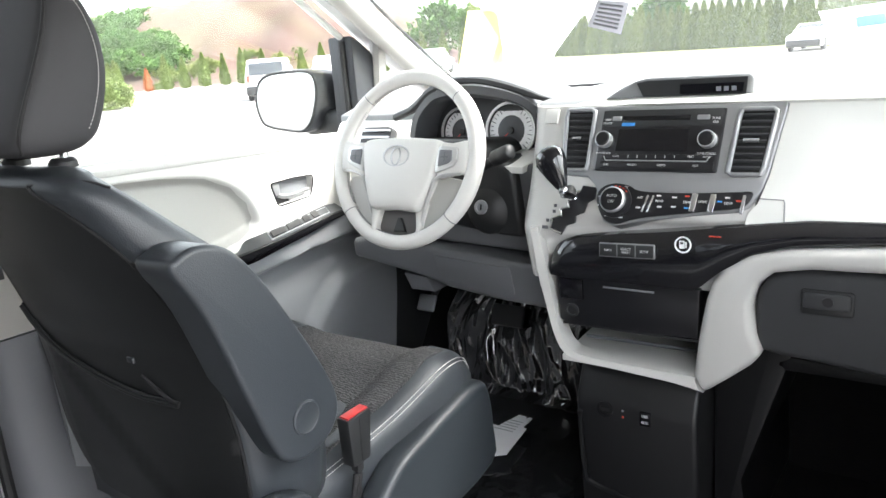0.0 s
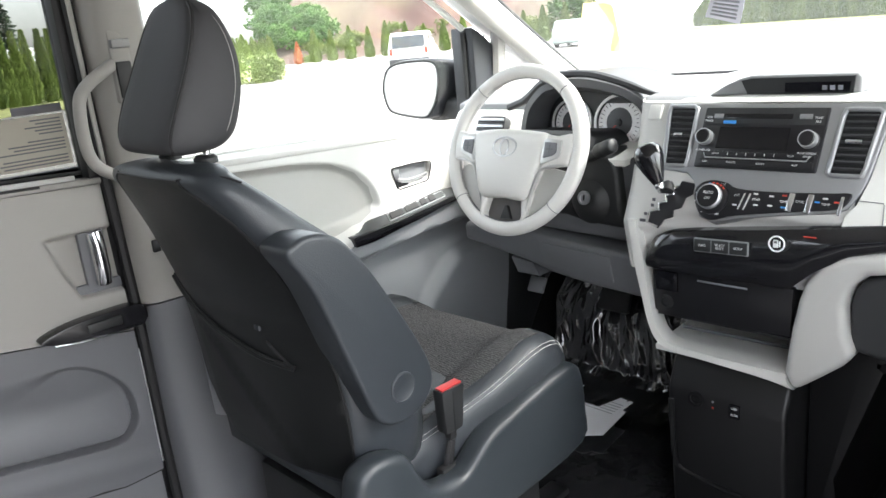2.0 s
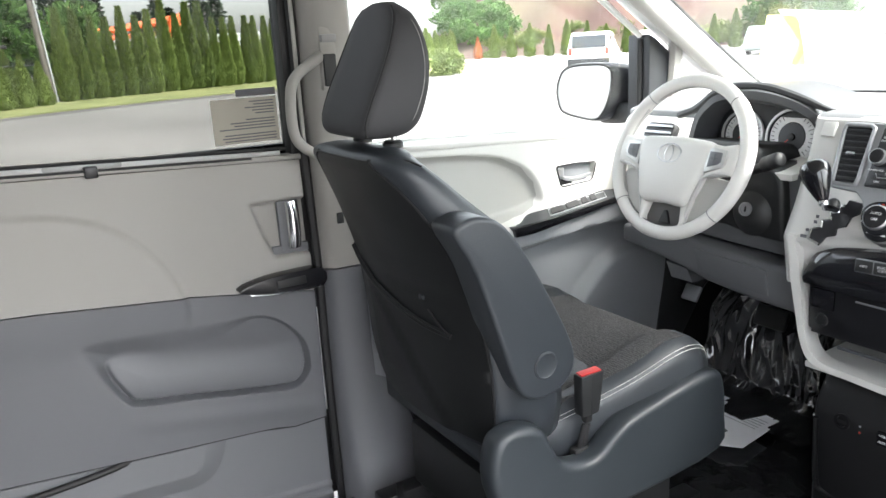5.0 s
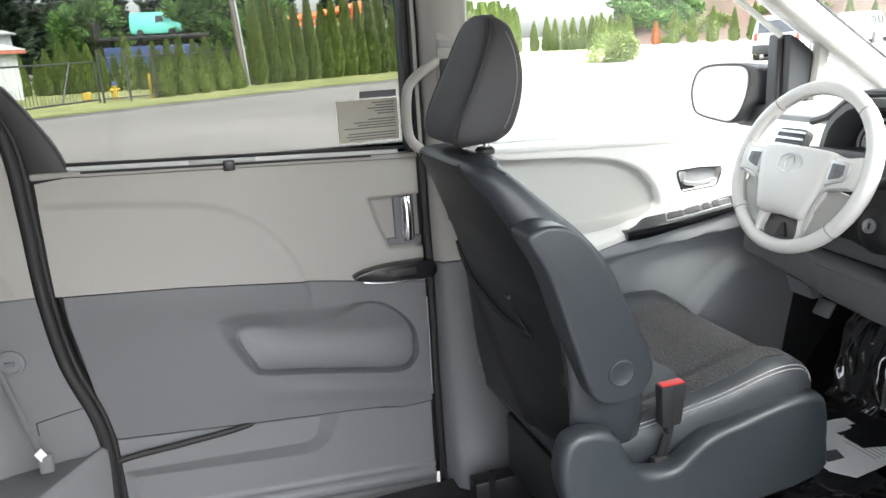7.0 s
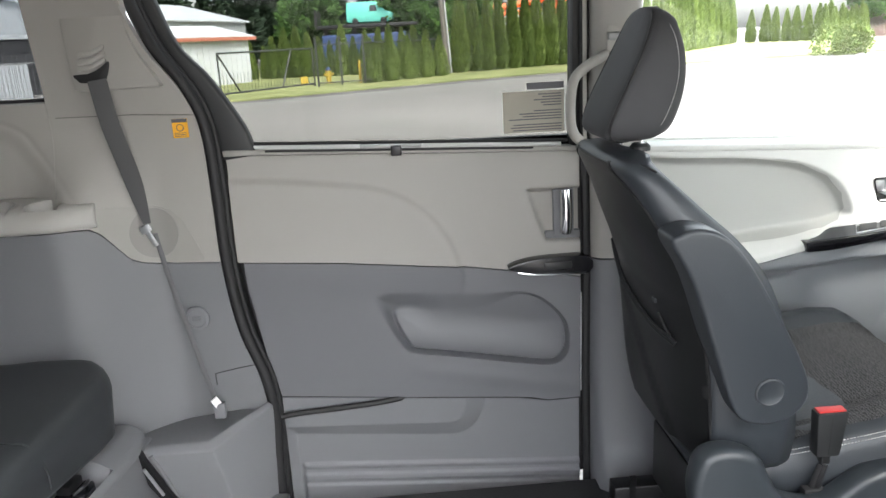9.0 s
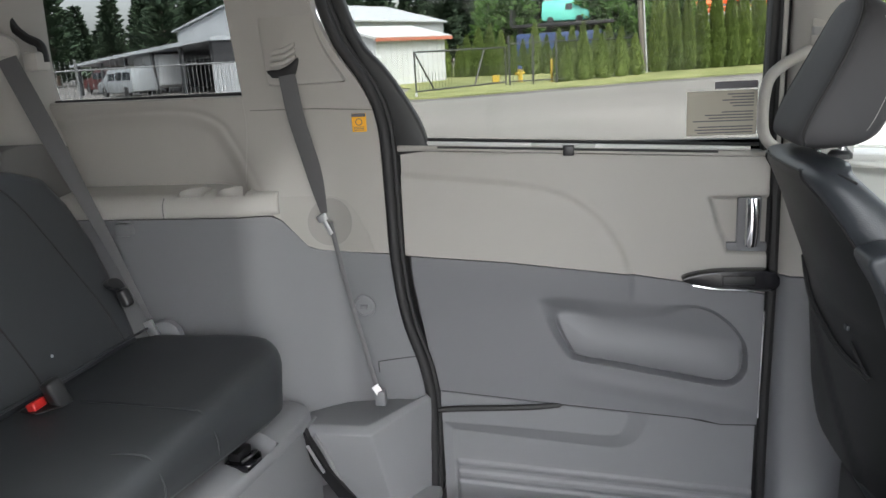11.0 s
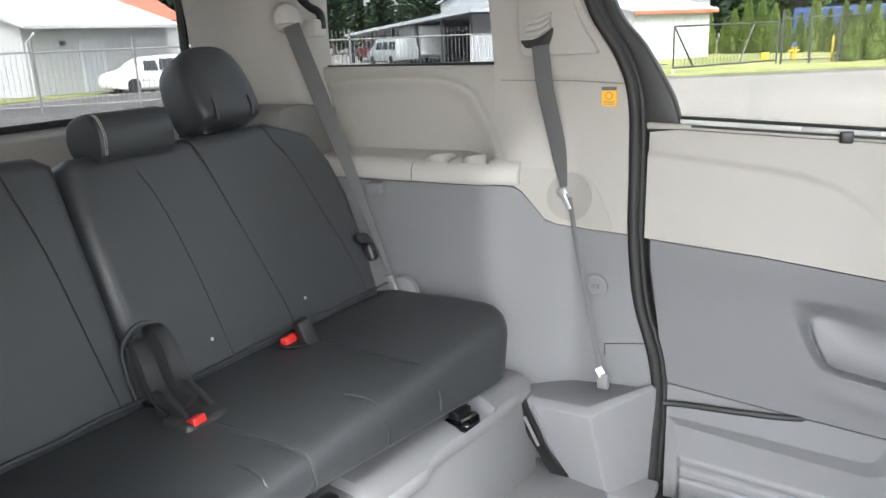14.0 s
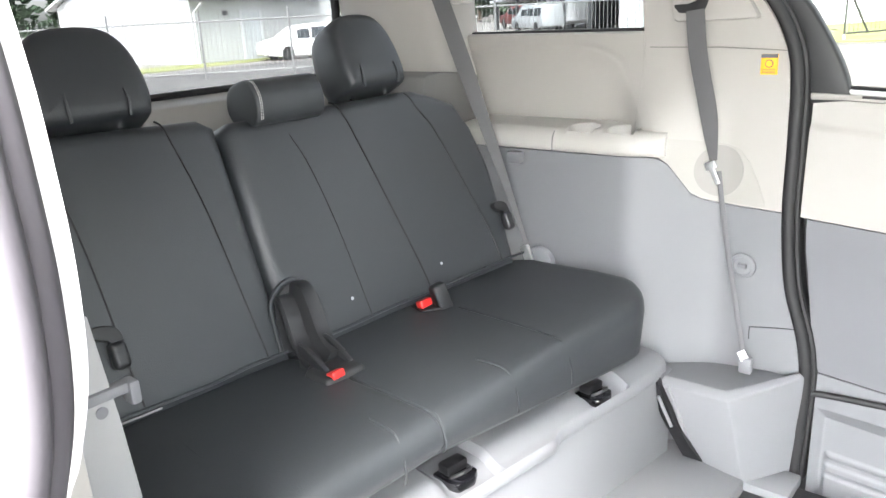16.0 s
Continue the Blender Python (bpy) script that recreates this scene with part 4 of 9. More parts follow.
wall_right = thing("wall_right", "grey and beige trim of the far rear quarter", "van wall", (0.74, -0.9, 0), kind="structure")
part("lower_trim", prism([(-1.6, 0.0), (-0.30, 0.0), (-0.30, 0.70), (-1.6, 0.76)], "x", 0.70, 0.74, 0.006), GREY, wall_right)
part("upper_trim", prism([(-1.6, 0.765), (-0.30, 0.705), (-0.30, 1.04), (-1.6, 1.05)], "x", 0.705, 0.74, 0.006), BEIGE, wall_right)
part("pillar_trim", prism([(-0.55, 1.045), (-0.30, 1.045), (-0.42, 1.40), (-0.55, 1.40)], "x", 0.68, 0.74, 0.006), BEIGE, wall_right)
part("corner_trim", prism([(-1.6, 1.055), (-1.25, 1.055), (-1.25, 1.40), (-1.5, 1.40)], "x", 0.66, 0.74, 0.006), BEIGE, wall_right)
window_r = thing("window_4", "tinted far quarter window", "window", (0.8, -0.9, 1.05), kind="structure")
part("pane", prism([(-1.30, 1.04), (-0.5, 1.04), (-0.5, 1.42), (-1.30, 1.42)], "x", 0.80, 0.805), DARK_TINTED, window_r)
door_r = thing("passenger_door", "closed pale passenger door with a clear window", "van door", (0.82, 1.3, 0), kind="structure")
part("panel", prism([(0.90, -0.03), (2.0, -0.03), (2.0, 0.80), (0.90, 0.84)], "x", 0.80, 0.90, 0.01), GREY, door_r)
part("pane", prism([(0.90, 0.84), (1.85, 0.81), (1.35, 1.40), (0.90, 1.40)], "x", 0.86, 0.865), CLEAR, door_r).visible_shadow = False
solo("pillar_right", prism([(0.80, -0.03), (0.90, -0.03), (0.90, 1.42), (0.80, 1.42)], "x", 0.80, 0.90, 0.012), BEIGE, "beige door pillar on the open side", "pillar", kind="structure")
tagged(part("pillar_front_right", tube([(-p[0], p[1], p[2]) for p in curve(path_a, 5)], 0.05, 10), DASH_WHITE), "pale windscreen pillar on the far side", "pillar", kind="structure")


# ---- driver's seat ----
def at_back(o, a):
    """Pose on a seat back: x across, y up the back, z to its front."""
    m = axes(o, (1, 0, 0), a)
    return m @ Matrix.Diagonal((1, 1, -1, 1))


def stitch(pts, parent, gap=0.0046, r=0.0007, long=0.0034):
    """A row of single stitches along a line, as one part."""
    P = [Vector(p) for p in curve(pts, 30)]
    out, acc = [], 0.0
    for a, b in zip(P[:-1], P[1:]):
        acc += (b - a).length
        if acc >= gap:
            acc = 0
            d = (b - a).normalized() * long
            out.append(tube([b - d / 2, b + d / 2], r, 5))
    return tagged(part("stitching", join(*out), THREAD, parent, "white double stitching"), kind="stuff")


def seam_line(pts, parent, r=0.0018, material=None, name="seam"):
    return part(name, tube(curve(pts, 6), r, 6), material or RUBBER, parent)


XC = -0.395
seat = thing("driver_seat", "black leather driver's seat with woven cloth insert", "car seat", (XC, 1.0, 0.05))
SC = -0.405       # middle of the back
BACK = [  # height, rear middle, rear corner half-width and y, half-width, front y
    (0.385, 0.726, 0.215, 0.756, 0.235, 0.90), (0.42, 0.720, 0.228, 0.751, 0.246, 0.90), (0.47, 0.712, 0.238, 0.747, 0.252, 0.90), (0.55, 0.704, 0.240, 0.742, 0.252, 0.89),
    (0.62, 0.697, 0.236, 0.733, 0.250, 0.875), (0.68, 0.689, 0.228, 0.722, 0.246, 0.86), (0.74, 0.668, 0.215, 0.700, 0.238, 0.835),
    (0.80, 0.643, 0.199, 0.675, 0.226, 0.79), (0.85, 0.625, 0.176, 0.648, 0.212, 0.737), (0.89, 0.608, 0.145, 0.622, 0.198, 0.697),
    (0.915, 0.598, 0.118, 0.604, 0.184, 0.672), (0.929, 0.600, 0.103, 0.604, 0.164, 0.662), (0.937, 0.610, 0.088, 0.612, 0.13, 0.668), (0.942, 0.630, 0.06, 0.631, 0.09, 0.66)]
BK = np.array(BACK)


def back_at(z):
    """The back's measures at a height."""
    return [float(np.interp(z, BK[:, 0], BK[:, k])) for k in range(1, 6)]


def back_y(x, z):
    """The rear face of the back."""
    yc, hs, ye, hw, yf = back_at(z)
    return yc + (ye - yc) * min(1.0, abs((x - SC) / hs)) ** 2.5


rings = []
for row in curve(BACK, 3):
    z, yc, hs, ye, hw, yf = row
    half = [(hs * k / 6, yc + (ye - yc) * (k / 6) ** 2.5) for k in range(7)]
    half += [(hs + (hw - hs) * 0.45, ye + 0.05 * (yf - ye)), (hs + (hw - hs) * 0.85, ye + 0.22 * (yf - ye)), (hw, ye + 0.5 * (yf - ye)), (hw * 0.99, ye + 0.8 * (yf - ye)), (hw * 0.93, yf), (hw * 0.6, yf - 0.004), (0, yf - 0.012)]
    rings.append([(SC + x, y, z) for x, y in half] + [(SC - x, y, z) for x, y in half[-2:0:-1]])
backrest = part("backrest", loft(rings), LEATHER, seat, "black leather backrest", 75)
BACK_VINYL = surface("black_back_vinyl", (0.009, 0.0097, 0.0102), 0.42, grain=480, bump=0.2, var=0.12, kind="voronoi", spec=0.35)
U_, V_ = np.meshgrid(np.linspace(-0.985, 0.985, 30), np.linspace(0.395, 0.925, 46), indexing="ij")
Xr = SC + U_ * np.interp(V_, BK[:, 0], BK[:, 2])
Yr = np.interp(V_, BK[:, 0], BK[:, 1]) + (np.interp(V_, BK[:, 0], BK[:, 3]) - np.interp(V_, BK[:, 0], BK[:, 1])) * np.abs(U_) ** 2.5
low_ = ease(0.665 - 0.20 * (U_ + 0.7) ** 1.3 * (U_ > -0.7) - V_, 0.0, 0.012)
Yr = Yr - 0.0022 - 0.005 * np.nan_to_num(low_) * (1 - U_ ** 4)
part("back_panel", sheet(Xr, Yr, V_, (0, 0.006, 0)), BACK_VINYL, seat, "plain black vinyl back panel", 70)
# seams round the back panel and over the shoulders
for sx in (1, -1):
    seam_line([(SC + sx * back_at(z)[1] * 0.995, back_at(z)[2] - 0.001, z) for z in (0.40, 0.47, 0.55, 0.62, 0.68, 0.74, 0.80, 0.85, 0.89, 0.915, 0.925)], backrest, 0.0024)
    yc, hs, ye, hw, yf = back_at(0.822)
    seam_line([(SC + sx * hs, ye, 0.822), (SC + sx * (hs + 0.45 * (hw - hs) + 0.001), ye + 0.05 * (yf - ye), 0.8205), (SC + sx * (hs + 0.85 * (hw - hs) + 0.001), ye + 0.22 * (yf - ye), 0.819), (SC + sx * (hw + 0.001), ye + 0.5 * (yf - ye), 0.818)], backrest, 0.0020)
    seam_line([(SC + sx * 0.104, 0.602, 0.927), (SC + sx * 0.135, 0.618, 0.9285), (SC + sx * 0.165, 0.640, 0.927), (SC + sx * 0.183, 0.660, 0.917)], backrest, 0.0020)
seam_line([(SC + 0.105 * k / 4, back_y(SC + 0.105 * k / 4, 0.924) - 0.002, 0.925) for k in range(-4, 5)], backrest, 0.0022)
welt = [(x, back_y(x, z) - 0.008, z) for x, z in ((SC - 0.215, 0.700), (SC - 0.17, 0.675), (SC - 0.09, 0.646), (SC, 0.624), (SC + 0.09, 0.609), (SC + 0.165, 0.603))]
pocket = part("map_pocket", tube(curve(welt, 5), 0.0035, 8), BACK_VINYL, seat, "rear map pocket with a slit opening")
part("opening", tube(curve([(x, y + 0.003, z + 0.004) for x, y, z in welt], 5), 0.0022, 6), RUBBER, pocket)
slit = [(x, back_y(x, z) - 0.0055, z) for x, z in ((SC + 0.112, 0.645), (SC + 0.130, 0.627), (SC + 0.150, 0.611), (SC + 0.163, 0.605))]
part("slit", tube(curve(slit, 4), [0.0022 + 0.0008 * math.sin(k * 0.26) for k in range(13)], 6), RUBBER, pocket)
part("tab", box(SC + 0.088, SC + 0.104, back_y(SC + 0.096, 0.665) - 0.006, back_y(SC + 0.096, 0.665), 0.661, 0.670, 0.002), LEATHER, pocket)
# headrest: leans forward, narrow at the top, its rear face set off by a deep seam
HEAD_CLOTH = surface("charcoal_headrest_cloth", (0.036, 0.036, 0.039), 0.72, grain=900, bump=0.3, var=0.12)
HEAD = [  # height, rear y, side edge y, front y, half-width
    (0.955, 0.628, 0.662, 0.685, 0.062), (0.961, 0.604, 0.676, 0.702, 0.080), (0.975, 0.596, 0.690, 0.720, 0.091), (1.000, 0.602, 0.703, 0.732, 0.096), (1.035, 0.618, 0.716, 0.742, 0.098),
    (1.070, 0.636, 0.722, 0.746, 0.097), (1.105, 0.653, 0.722, 0.744, 0.093), (1.135, 0.666, 0.717, 0.737, 0.085), (1.158, 0.675, 0.707, 0.731, 0.073), (1.173, 0.681, 0.699, 0.717, 0.054), (1.181, 0.688, 0.696, 0.704, 0.025)]
HK = np.array(HEAD)
HX = -0.393


def head_ring(z, yr, ys, yf, w):
    half = [(0, yr), (w * 0.5, yr), (w * 0.82, yr + 0.002), (w * 0.95, yr + 0.006), (w * 1.0, yr + 0.020), (w * 1.02, (yr + ys) / 2), (w * 1.0, ys), (w * 0.93, ys + 0.45 * (yf - ys)), (w * 0.72, yf - 0.003), (w * 0.4, yf), (0, yf)]
    return [(HX + x, y, z) for x, y in half] + [(HX - x, y, z) for x, y in half[-2:0:-1]]


hr = part("headrest", loft([head_ring(*row) for row in curve(HEAD, 3)]), HEAD_CLOTH, seat, "charcoal cloth-sided headrest", 75)


def head_at(z, k):
    return float(np.interp(z, HK[:, 0], HK[:, k]))


for x in (HX - 0.060, HX + 0.060):
    part("headrest_post", tube([(x, 0.668, 0.925), (x, 0.674, 0.975)], 0.006, 10), CHROME, seat, "chrome post")
    part("post_sleeve", lathe([(0.018, 0), (0.018, 0.008), (0.013, 0.013)], 16, pose(x, 0.668, 0.938)), DARK, seat)
for sx in (1, -1):
    seam_line([(HX + sx * head_at(z, 4) * 0.965, head_at(z, 1) + 0.007, z) for z in (0.963, 0.985, 1.02, 1.06, 1.10, 1.135, 1.158, 1.172)], hr, 0.0028)
    stitch([(HX + sx * (head_at(z, 4) + 0.0006), head_at(z, 2) - 0.002, z) for z in (0.966, 0.985, 1.01, 1.04, 1.07, 1.10, 1.13, 1.152, 1.166)], hr, 0.0046, 0.00045)
# cushion


def sag(y):
    """How far the inner edge of the cushion drops towards the rear."""
    return 0.055 * ease(1.2 - y, 0.0, 0.32)


rings, edge_row = [], []
for y, w, zt, zb in ((0.76, 0.46, 0.43, 0.33), (0.80, 0.50, 0.455, 0.31), (0.90, 0.52, 0.468, 0.30), (1.05, 0.525, 0.482, 0.30), (1.17, 0.53, 0.496, 0.29), (1.235, 0.525, 0.492, 0.29), (1.27, 0.51, 0.468, 0.29), (1.288, 0.48, 0.43, 0.30), (1.294, 0.44, 0.39, 0.31)):
    dx, dz = float(0.045 * ease(1.12 - y, 0.0, 0.2)), float(sag(y))
    prof = [(-w / 2, zb), (-w / 2 - 0.004, (zb + zt) / 2), (-w / 2, zt - 0.015), (-w / 2 + 0.025, zt + 0.001), (-w / 2 + 0.075, zt + 0.004), (-w / 2 + 0.125, zt - 0.012), (-0.06, zt - 0.012), (0.06, zt - 0.012 - 0.4 * dz), (w / 2 - 0.11, zt - 0.012 - 0.9 * dz), (w / 2 - 0.07 - dx * 0.6, zt + 0.005 - dz), (w / 2 - 0.025 - dx, zt + 0.003 - dz), (w / 2 - dx, zt - 0.03 - dz), (w / 2 + 0.004 - dx, (zb + zt - dz) / 2), (w / 2 - dx, zb)]
    edge_row.append((XC + w / 2 - 0.010 - dx, y, zt - 0.0135 - dz))
    rings.append([(XC + p[0], y, p[1]) for p in prof])
cushion = part("cushion", loft(rings), LEATHER, seat, "black leather seat cushion", 70)
ys = np.linspace(0.80, 1.262, 40)
Xc, Yc = np.meshgrid(np.linspace(-0.145, 0.226, 36), ys, indexing="ij")
zt = np.interp(Yc, [0.76, 0.80, 0.90, 1.05, 1.17, 1.235, 1.27], [0.43, 0.455, 0.468, 0.482, 0.496, 0.492, 0.468])
Zc = zt - 0.009 + 0.008 * ease(-Xc, 0.10, 0.145) + 0.0165 * ease(Xc, 0.140, 0.185) * (1 - 0.30 * ease(Yc, 1.18, 1.26)) - 0.004 * ease(0.008 - np.abs(Yc - 1.02 - 0.0 * Xc), 0, 0.008) - sag(Yc) * ease(Xc, -0.06, 0.19)
Xc = Xc - 0.03 * ease(1.12 - Yc, 0.0, 0.2) * ease(Xc, 0.10, 0.20)
part("cloth_insert", sheet(XC + Xc, Yc, Zc, (0, 0, -0.012)), CLOTH, seat, "black woven cloth insert", 70)
for off in (-0.003, 0.0035):
    stitch([(x + 0.0026 - 0.6 * off, y, z + off + 0.0008) for x, y, z in curve(edge_row[1:], 4)], cushion)
# side shield
shield = [(0.698, 0.36), (0.702, 0.43), (0.722, 0.457), (0.765, 0.461), (0.81, 0.442), (0.828, 0.408), (0.855, 0.362), (0.90, 0.345), (0.938, 0.347), (0.968, 0.367), (1.01, 0.393), (1.08, 0.408), (1.2, 0.428), (1.262, 0.428), (1.288, 0.40), (1.297, 0.32), (1.28, 0.24), (1.05, 0.22), (0.82, 0.22), (0.74, 0.26)]
part("side_shield", prism(curve(shield, 3, True), "x", XC + 0.235, XC + 0.288, 0.016, 3), surface("shield_plastic", (0.024, 0.029, 0.034), 0.42, grain=420, bump=0.12, var=0.1), seat, "dark moulded side shield", 60)
part("side_shield", prism(curve([(max(y, 0.86), z) for y, z in shield], 1, True), "x", XC - 0.285, XC - 0.235, 0.016, 2), DARK, seat, "", 60)
part("seat_base", box(XC - 0.21, XC + 0.21, 0.80, 1.22, 0.10, 0.26, 0.01), DARK, seat)
for sx in (-1, 1):
    part("seat_rail", box(XC + sx * 0.20 - 0.025, XC + sx * 0.20 + 0.025, 0.70, 1.30, 0.0, 0.10, 0.005), STEEL, seat, "black steel seat rail")
part("rail_label", box(XC - 0.178, XC - 0.170, 0.735, 0.75, 0.04, 0.13), STEEL, seat)
# folded-up armrest on the inner side
arm = [(0.650, 0.822), (0.664, 0.838), (0.692, 0.844), (0.732, 0.832), (0.768, 0.795), (0.81, 0.728), (0.858, 0.640), (0.886, 0.575), (0.884, 0.535), (0.856, 0.508), (0.812, 0.500), (0.776, 0.513), (0.756, 0.545), (0.728, 0.628), (0.686, 0.755)]
armrest = part("armrest", prism(curve(arm, 4, True), "x", XC + 0.205, XC + 0.279, 0.025, 6), LEATHER, seat, "folded-up padded armrest", 70)
def inset(pts, d):
    """A closed outline drawn in by d."""
    P = [Vector((p[0], p[1])) for p in pts]
    c = sum(P, Vector((0, 0))) / len(P)
    out = []
    for i, p in enumerate(P):
        e = (P[(i + 1) % len(P)] - P[i - 1]).normalized()
        nrm = Vector((-e.y, e.x))
        out.append(p + nrm * (d if nrm.dot(c - p) > 0 else -d))
    return out


rim = inset(curve(arm, 4, True), 0.0175)
part("piping", tube([(XC + 0.2772, p.x, p.y) for p in rim[37:] + rim[:13]], 0.0017, 6), BLACK_PLASTIC, armrest)
part("pivot_cap", lathe([(0.026, 0.0), (0.025, 0.003), (0.022, 0.004), (0.0205, 0.003), (0.001, 0.003)], 28, axes((XC + 0.278, 0.820, 0.561), (0, 1, 0), (0, 0, 1))), LEATHER, armrest)

buckle = thing("belt_buckle", "black seat belt buckle with red release button", "belt buckle", (-0.09, 0.90, 0.34))
bm_ = axes((-0.151, 0.941, 0.357), (0, 1, 0), (0.05, 0.12, 1))
part("housing", moved(bevel(prism([(-0.020, 0.062), (0.022, 0.062), (0.030, 0.148), (-0.026, 0.148)], "z", -0.013, 0.013), 0.005, 2), bm_), DARK, buckle)
part("button", moved(box(-0.022, 0.026, 0.1465, 0.1502, -0.009, 0.009, 0.0015), bm_), RED, buckle, "red release button")
part("mould_line", moved(box(-0.001, 0.0005, 0.068, 0.142, 0.0128, 0.0136), bm_), RUBBER, buckle)
part("throat", moved(box(-0.007, 0.009, 0.045, 0.072, -0.008, 0.008, 0.003), bm_), RUBBER, buckle)
part("stalk", tube([bm_ @ Vector((0.004, 0.04, 0)), bm_ @ Vector((-0.008, -0.02, 0)), bm_ @ Vector((-0.012, -0.05, -0.01))], 0.006, 8, flat=0.5), STEEL, buckle)
part("stalk", tube([bm_ @ Vector((-0.003, 0.04, 0)), bm_ @ Vector((-0.014, 0.0, 0)), bm_ @ Vector((-0.02, -0.04, -0.01))], 0.005, 8, flat=0.5), STEEL, buckle)
part("boot", moved(box(-0.030, 0.008, -0.034, -0.006, -0.012, 0.008, 0.004), bm_), RUBBER, buckle)
part("anchor_bolt", moved(lathe([(0.011, 0), (0.011, 0.004), (0.006, 0.006)], 12), bm_ @ pose(0.018, -0.020, 0.0)), SILVER, buckle)

# ---- third-row bench ----
plinth = thing("bench_plinth", "light grey moulded plinth under the rear bench", "plinth", (0, -0.45, 0), kind="structure")
part("riser", prism([(-0.401, 0.02), (-0.397, 0.262), (-0.75, 0.262), (-0.75, 0.02)], "x", -0.715, 0.70, 0.004), LIGHT_GREY, plinth, "", 50)
LATCHES = (-0.447, -0.022)


def ledge_z(x, y):
    """Top of the ledge: rises to the back, scooped out before each latch."""
    z = 0.287 + 0.020 * float(ease(-y, 0.385, 0.44))
    for c in LATCHES:
        z -= 0.020 * float(ease(0.068 - abs(x - c + 0.010), 0.0, 0.014) * ease(-y, 0.374, 0.386))
    return z


lip = []
for x in np.linspace(-0.690, 0.69, 120):
    yo = -0.388 + 0.018 * float(ease(x, -0.285, -0.235)) - 0.012 * float(ease(-x, 0.62, 0.69))
    ys = [yo - 0.010 - 0.0075 * k for k in range(11)] + [-0.50]
    lip.append([(x, yo - 0.014, 0.252), (x, yo - 0.003, 0.256), (x, yo, 0.262), (x, yo - 0.001, 0.281), (x, yo - 0.004, 0.2865)] + [(x, y, ledge_z(x, y)) for y in ys] + [(x, -0.50, 0.252)])
part("lip", loft(lip), LIGHT_GREY, plinth, "stepped front ledge", 40)
for x in LATCHES:
    part("latch_well", prism([(x - 0.036, -0.462), (x - 0.036, -0.410), (x - 0.012, -0.394), (x + 0.026, -0.396), (x + 0.036, -0.414), (x + 0.036, -0.462)], "z", 0.272, 0.2925, 0.005), GLOSS, plinth, "black latch well")
    part("latch_plate", box(x - 0.028, x + 0.024, -0.458, -0.428, 0.290, 0.312, 0.005), STEEL, plinth, "black steel latch")
    part("latch_hook", tube(curve([(x - 0.024, -0.424, 0.294), (x - 0.014, -0.408, 0.304), (x + 0.008, -0.406, 0.304), (x + 0.022, -0.422, 0.294)], 4), 0.004, 8), STEEL, plinth)

B0 = Vector((0, -0.810, 0.520))
bup = Vector((0, -0.160, 0.425)).normalized()
BM = at_back(B0, bup)


def bench(name, x0, x1, label, left_round):
    b = thing(name, label, "rear seat", ((x0 + x1) / 2, -0.6, 0.32), group="third-row bench")
    # cushion
    rg = []
    for k in range(41):
        x = x0 + (x1 - x0) * (0.5 - 0.5 * math.cos(math.pi * k / 40))
        d = (x - x0) if left_round else (x1 - x)          # from the outer end
        e = (x1 - x) if left_round else (x - x0)          # from the split
        yf = -0.415 - 0.115 * max(0.0, 1 - d / 0.16) ** 2.4
        end = 1 - max(0.0, 1 - d / 0.045) ** 2.5 * 0.30 - max(0.0, 1 - e / 0.006) ** 2 * 0.010
        zt = 0.514 + 0.006 * math.sin(math.pi * k / 40)
        zb, zt = min(0.43, 0.415 + 0.12 * x), 0.345 + (zt - 0.345) * end
        rg.append([(x, -0.86, zb), (x, yf - 0.035, zb), (x, yf - 0.010, zb + 0.025), (x, yf, zt - 0.042), (x, yf - 0.002, zt - 0.023), (x, yf - 0.008, zt - 0.009), (x, yf - 0.019, zt - 0.001), (x, yf - 0.040, zt + 0.003), (x, yf - 0.12, zt + 0.004), (x, -0.66, zt), (x, -0.78, zt - 0.004), (x, -0.86, zt - 0.02)])
    bm = loft(rg)
    c = part("cushion", bm, LEATHER3, b, "charcoal leatherette cushion", 60)
    # back
    s1 = 0.468 if left_round else 0.482
    if left_round:
        out = [(x0 + 0.06, -0.02), (x0 + 0.045, 0.12), (x0 + 0.045, 0.25), (x0 + 0.065, 0.35), (x0 + 0.10, 0.42), (x0 + 0.165, 0.447), (x0 + 0.23, s1), (x1 - 0.03, s1 - 0.01), (x1, s1 - 0.03), (x1, -0.02)]
    else:
        out = [(x0, -0.02), (x0, s1 - 0.03), (x0 + 0.03, s1 - 0.01), (x1 - 0.23, s1), (x1 - 0.165, 0.447), (x1 - 0.10, 0.42), (x1 - 0.05, 0.37), (x1 - 0.02, 0.26), (x1 - 0.015, 0.12), (x1 - 0.03, -0.02)]
    bm = prism(out, "z", -0.11, 0.0, 0)
    front = [e for e in bm.edges if all(v.co.z > -0.001 for v in e.verts)]
    bmesh.ops.bevel(bm, geom=front, offset=0.032, segments=5, affect="EDGES", profile=0.5)
    k = part("backrest", moved(bm, BM), LEATHER3, b, "charcoal leatherette backrest", 60)
    return b, c, k


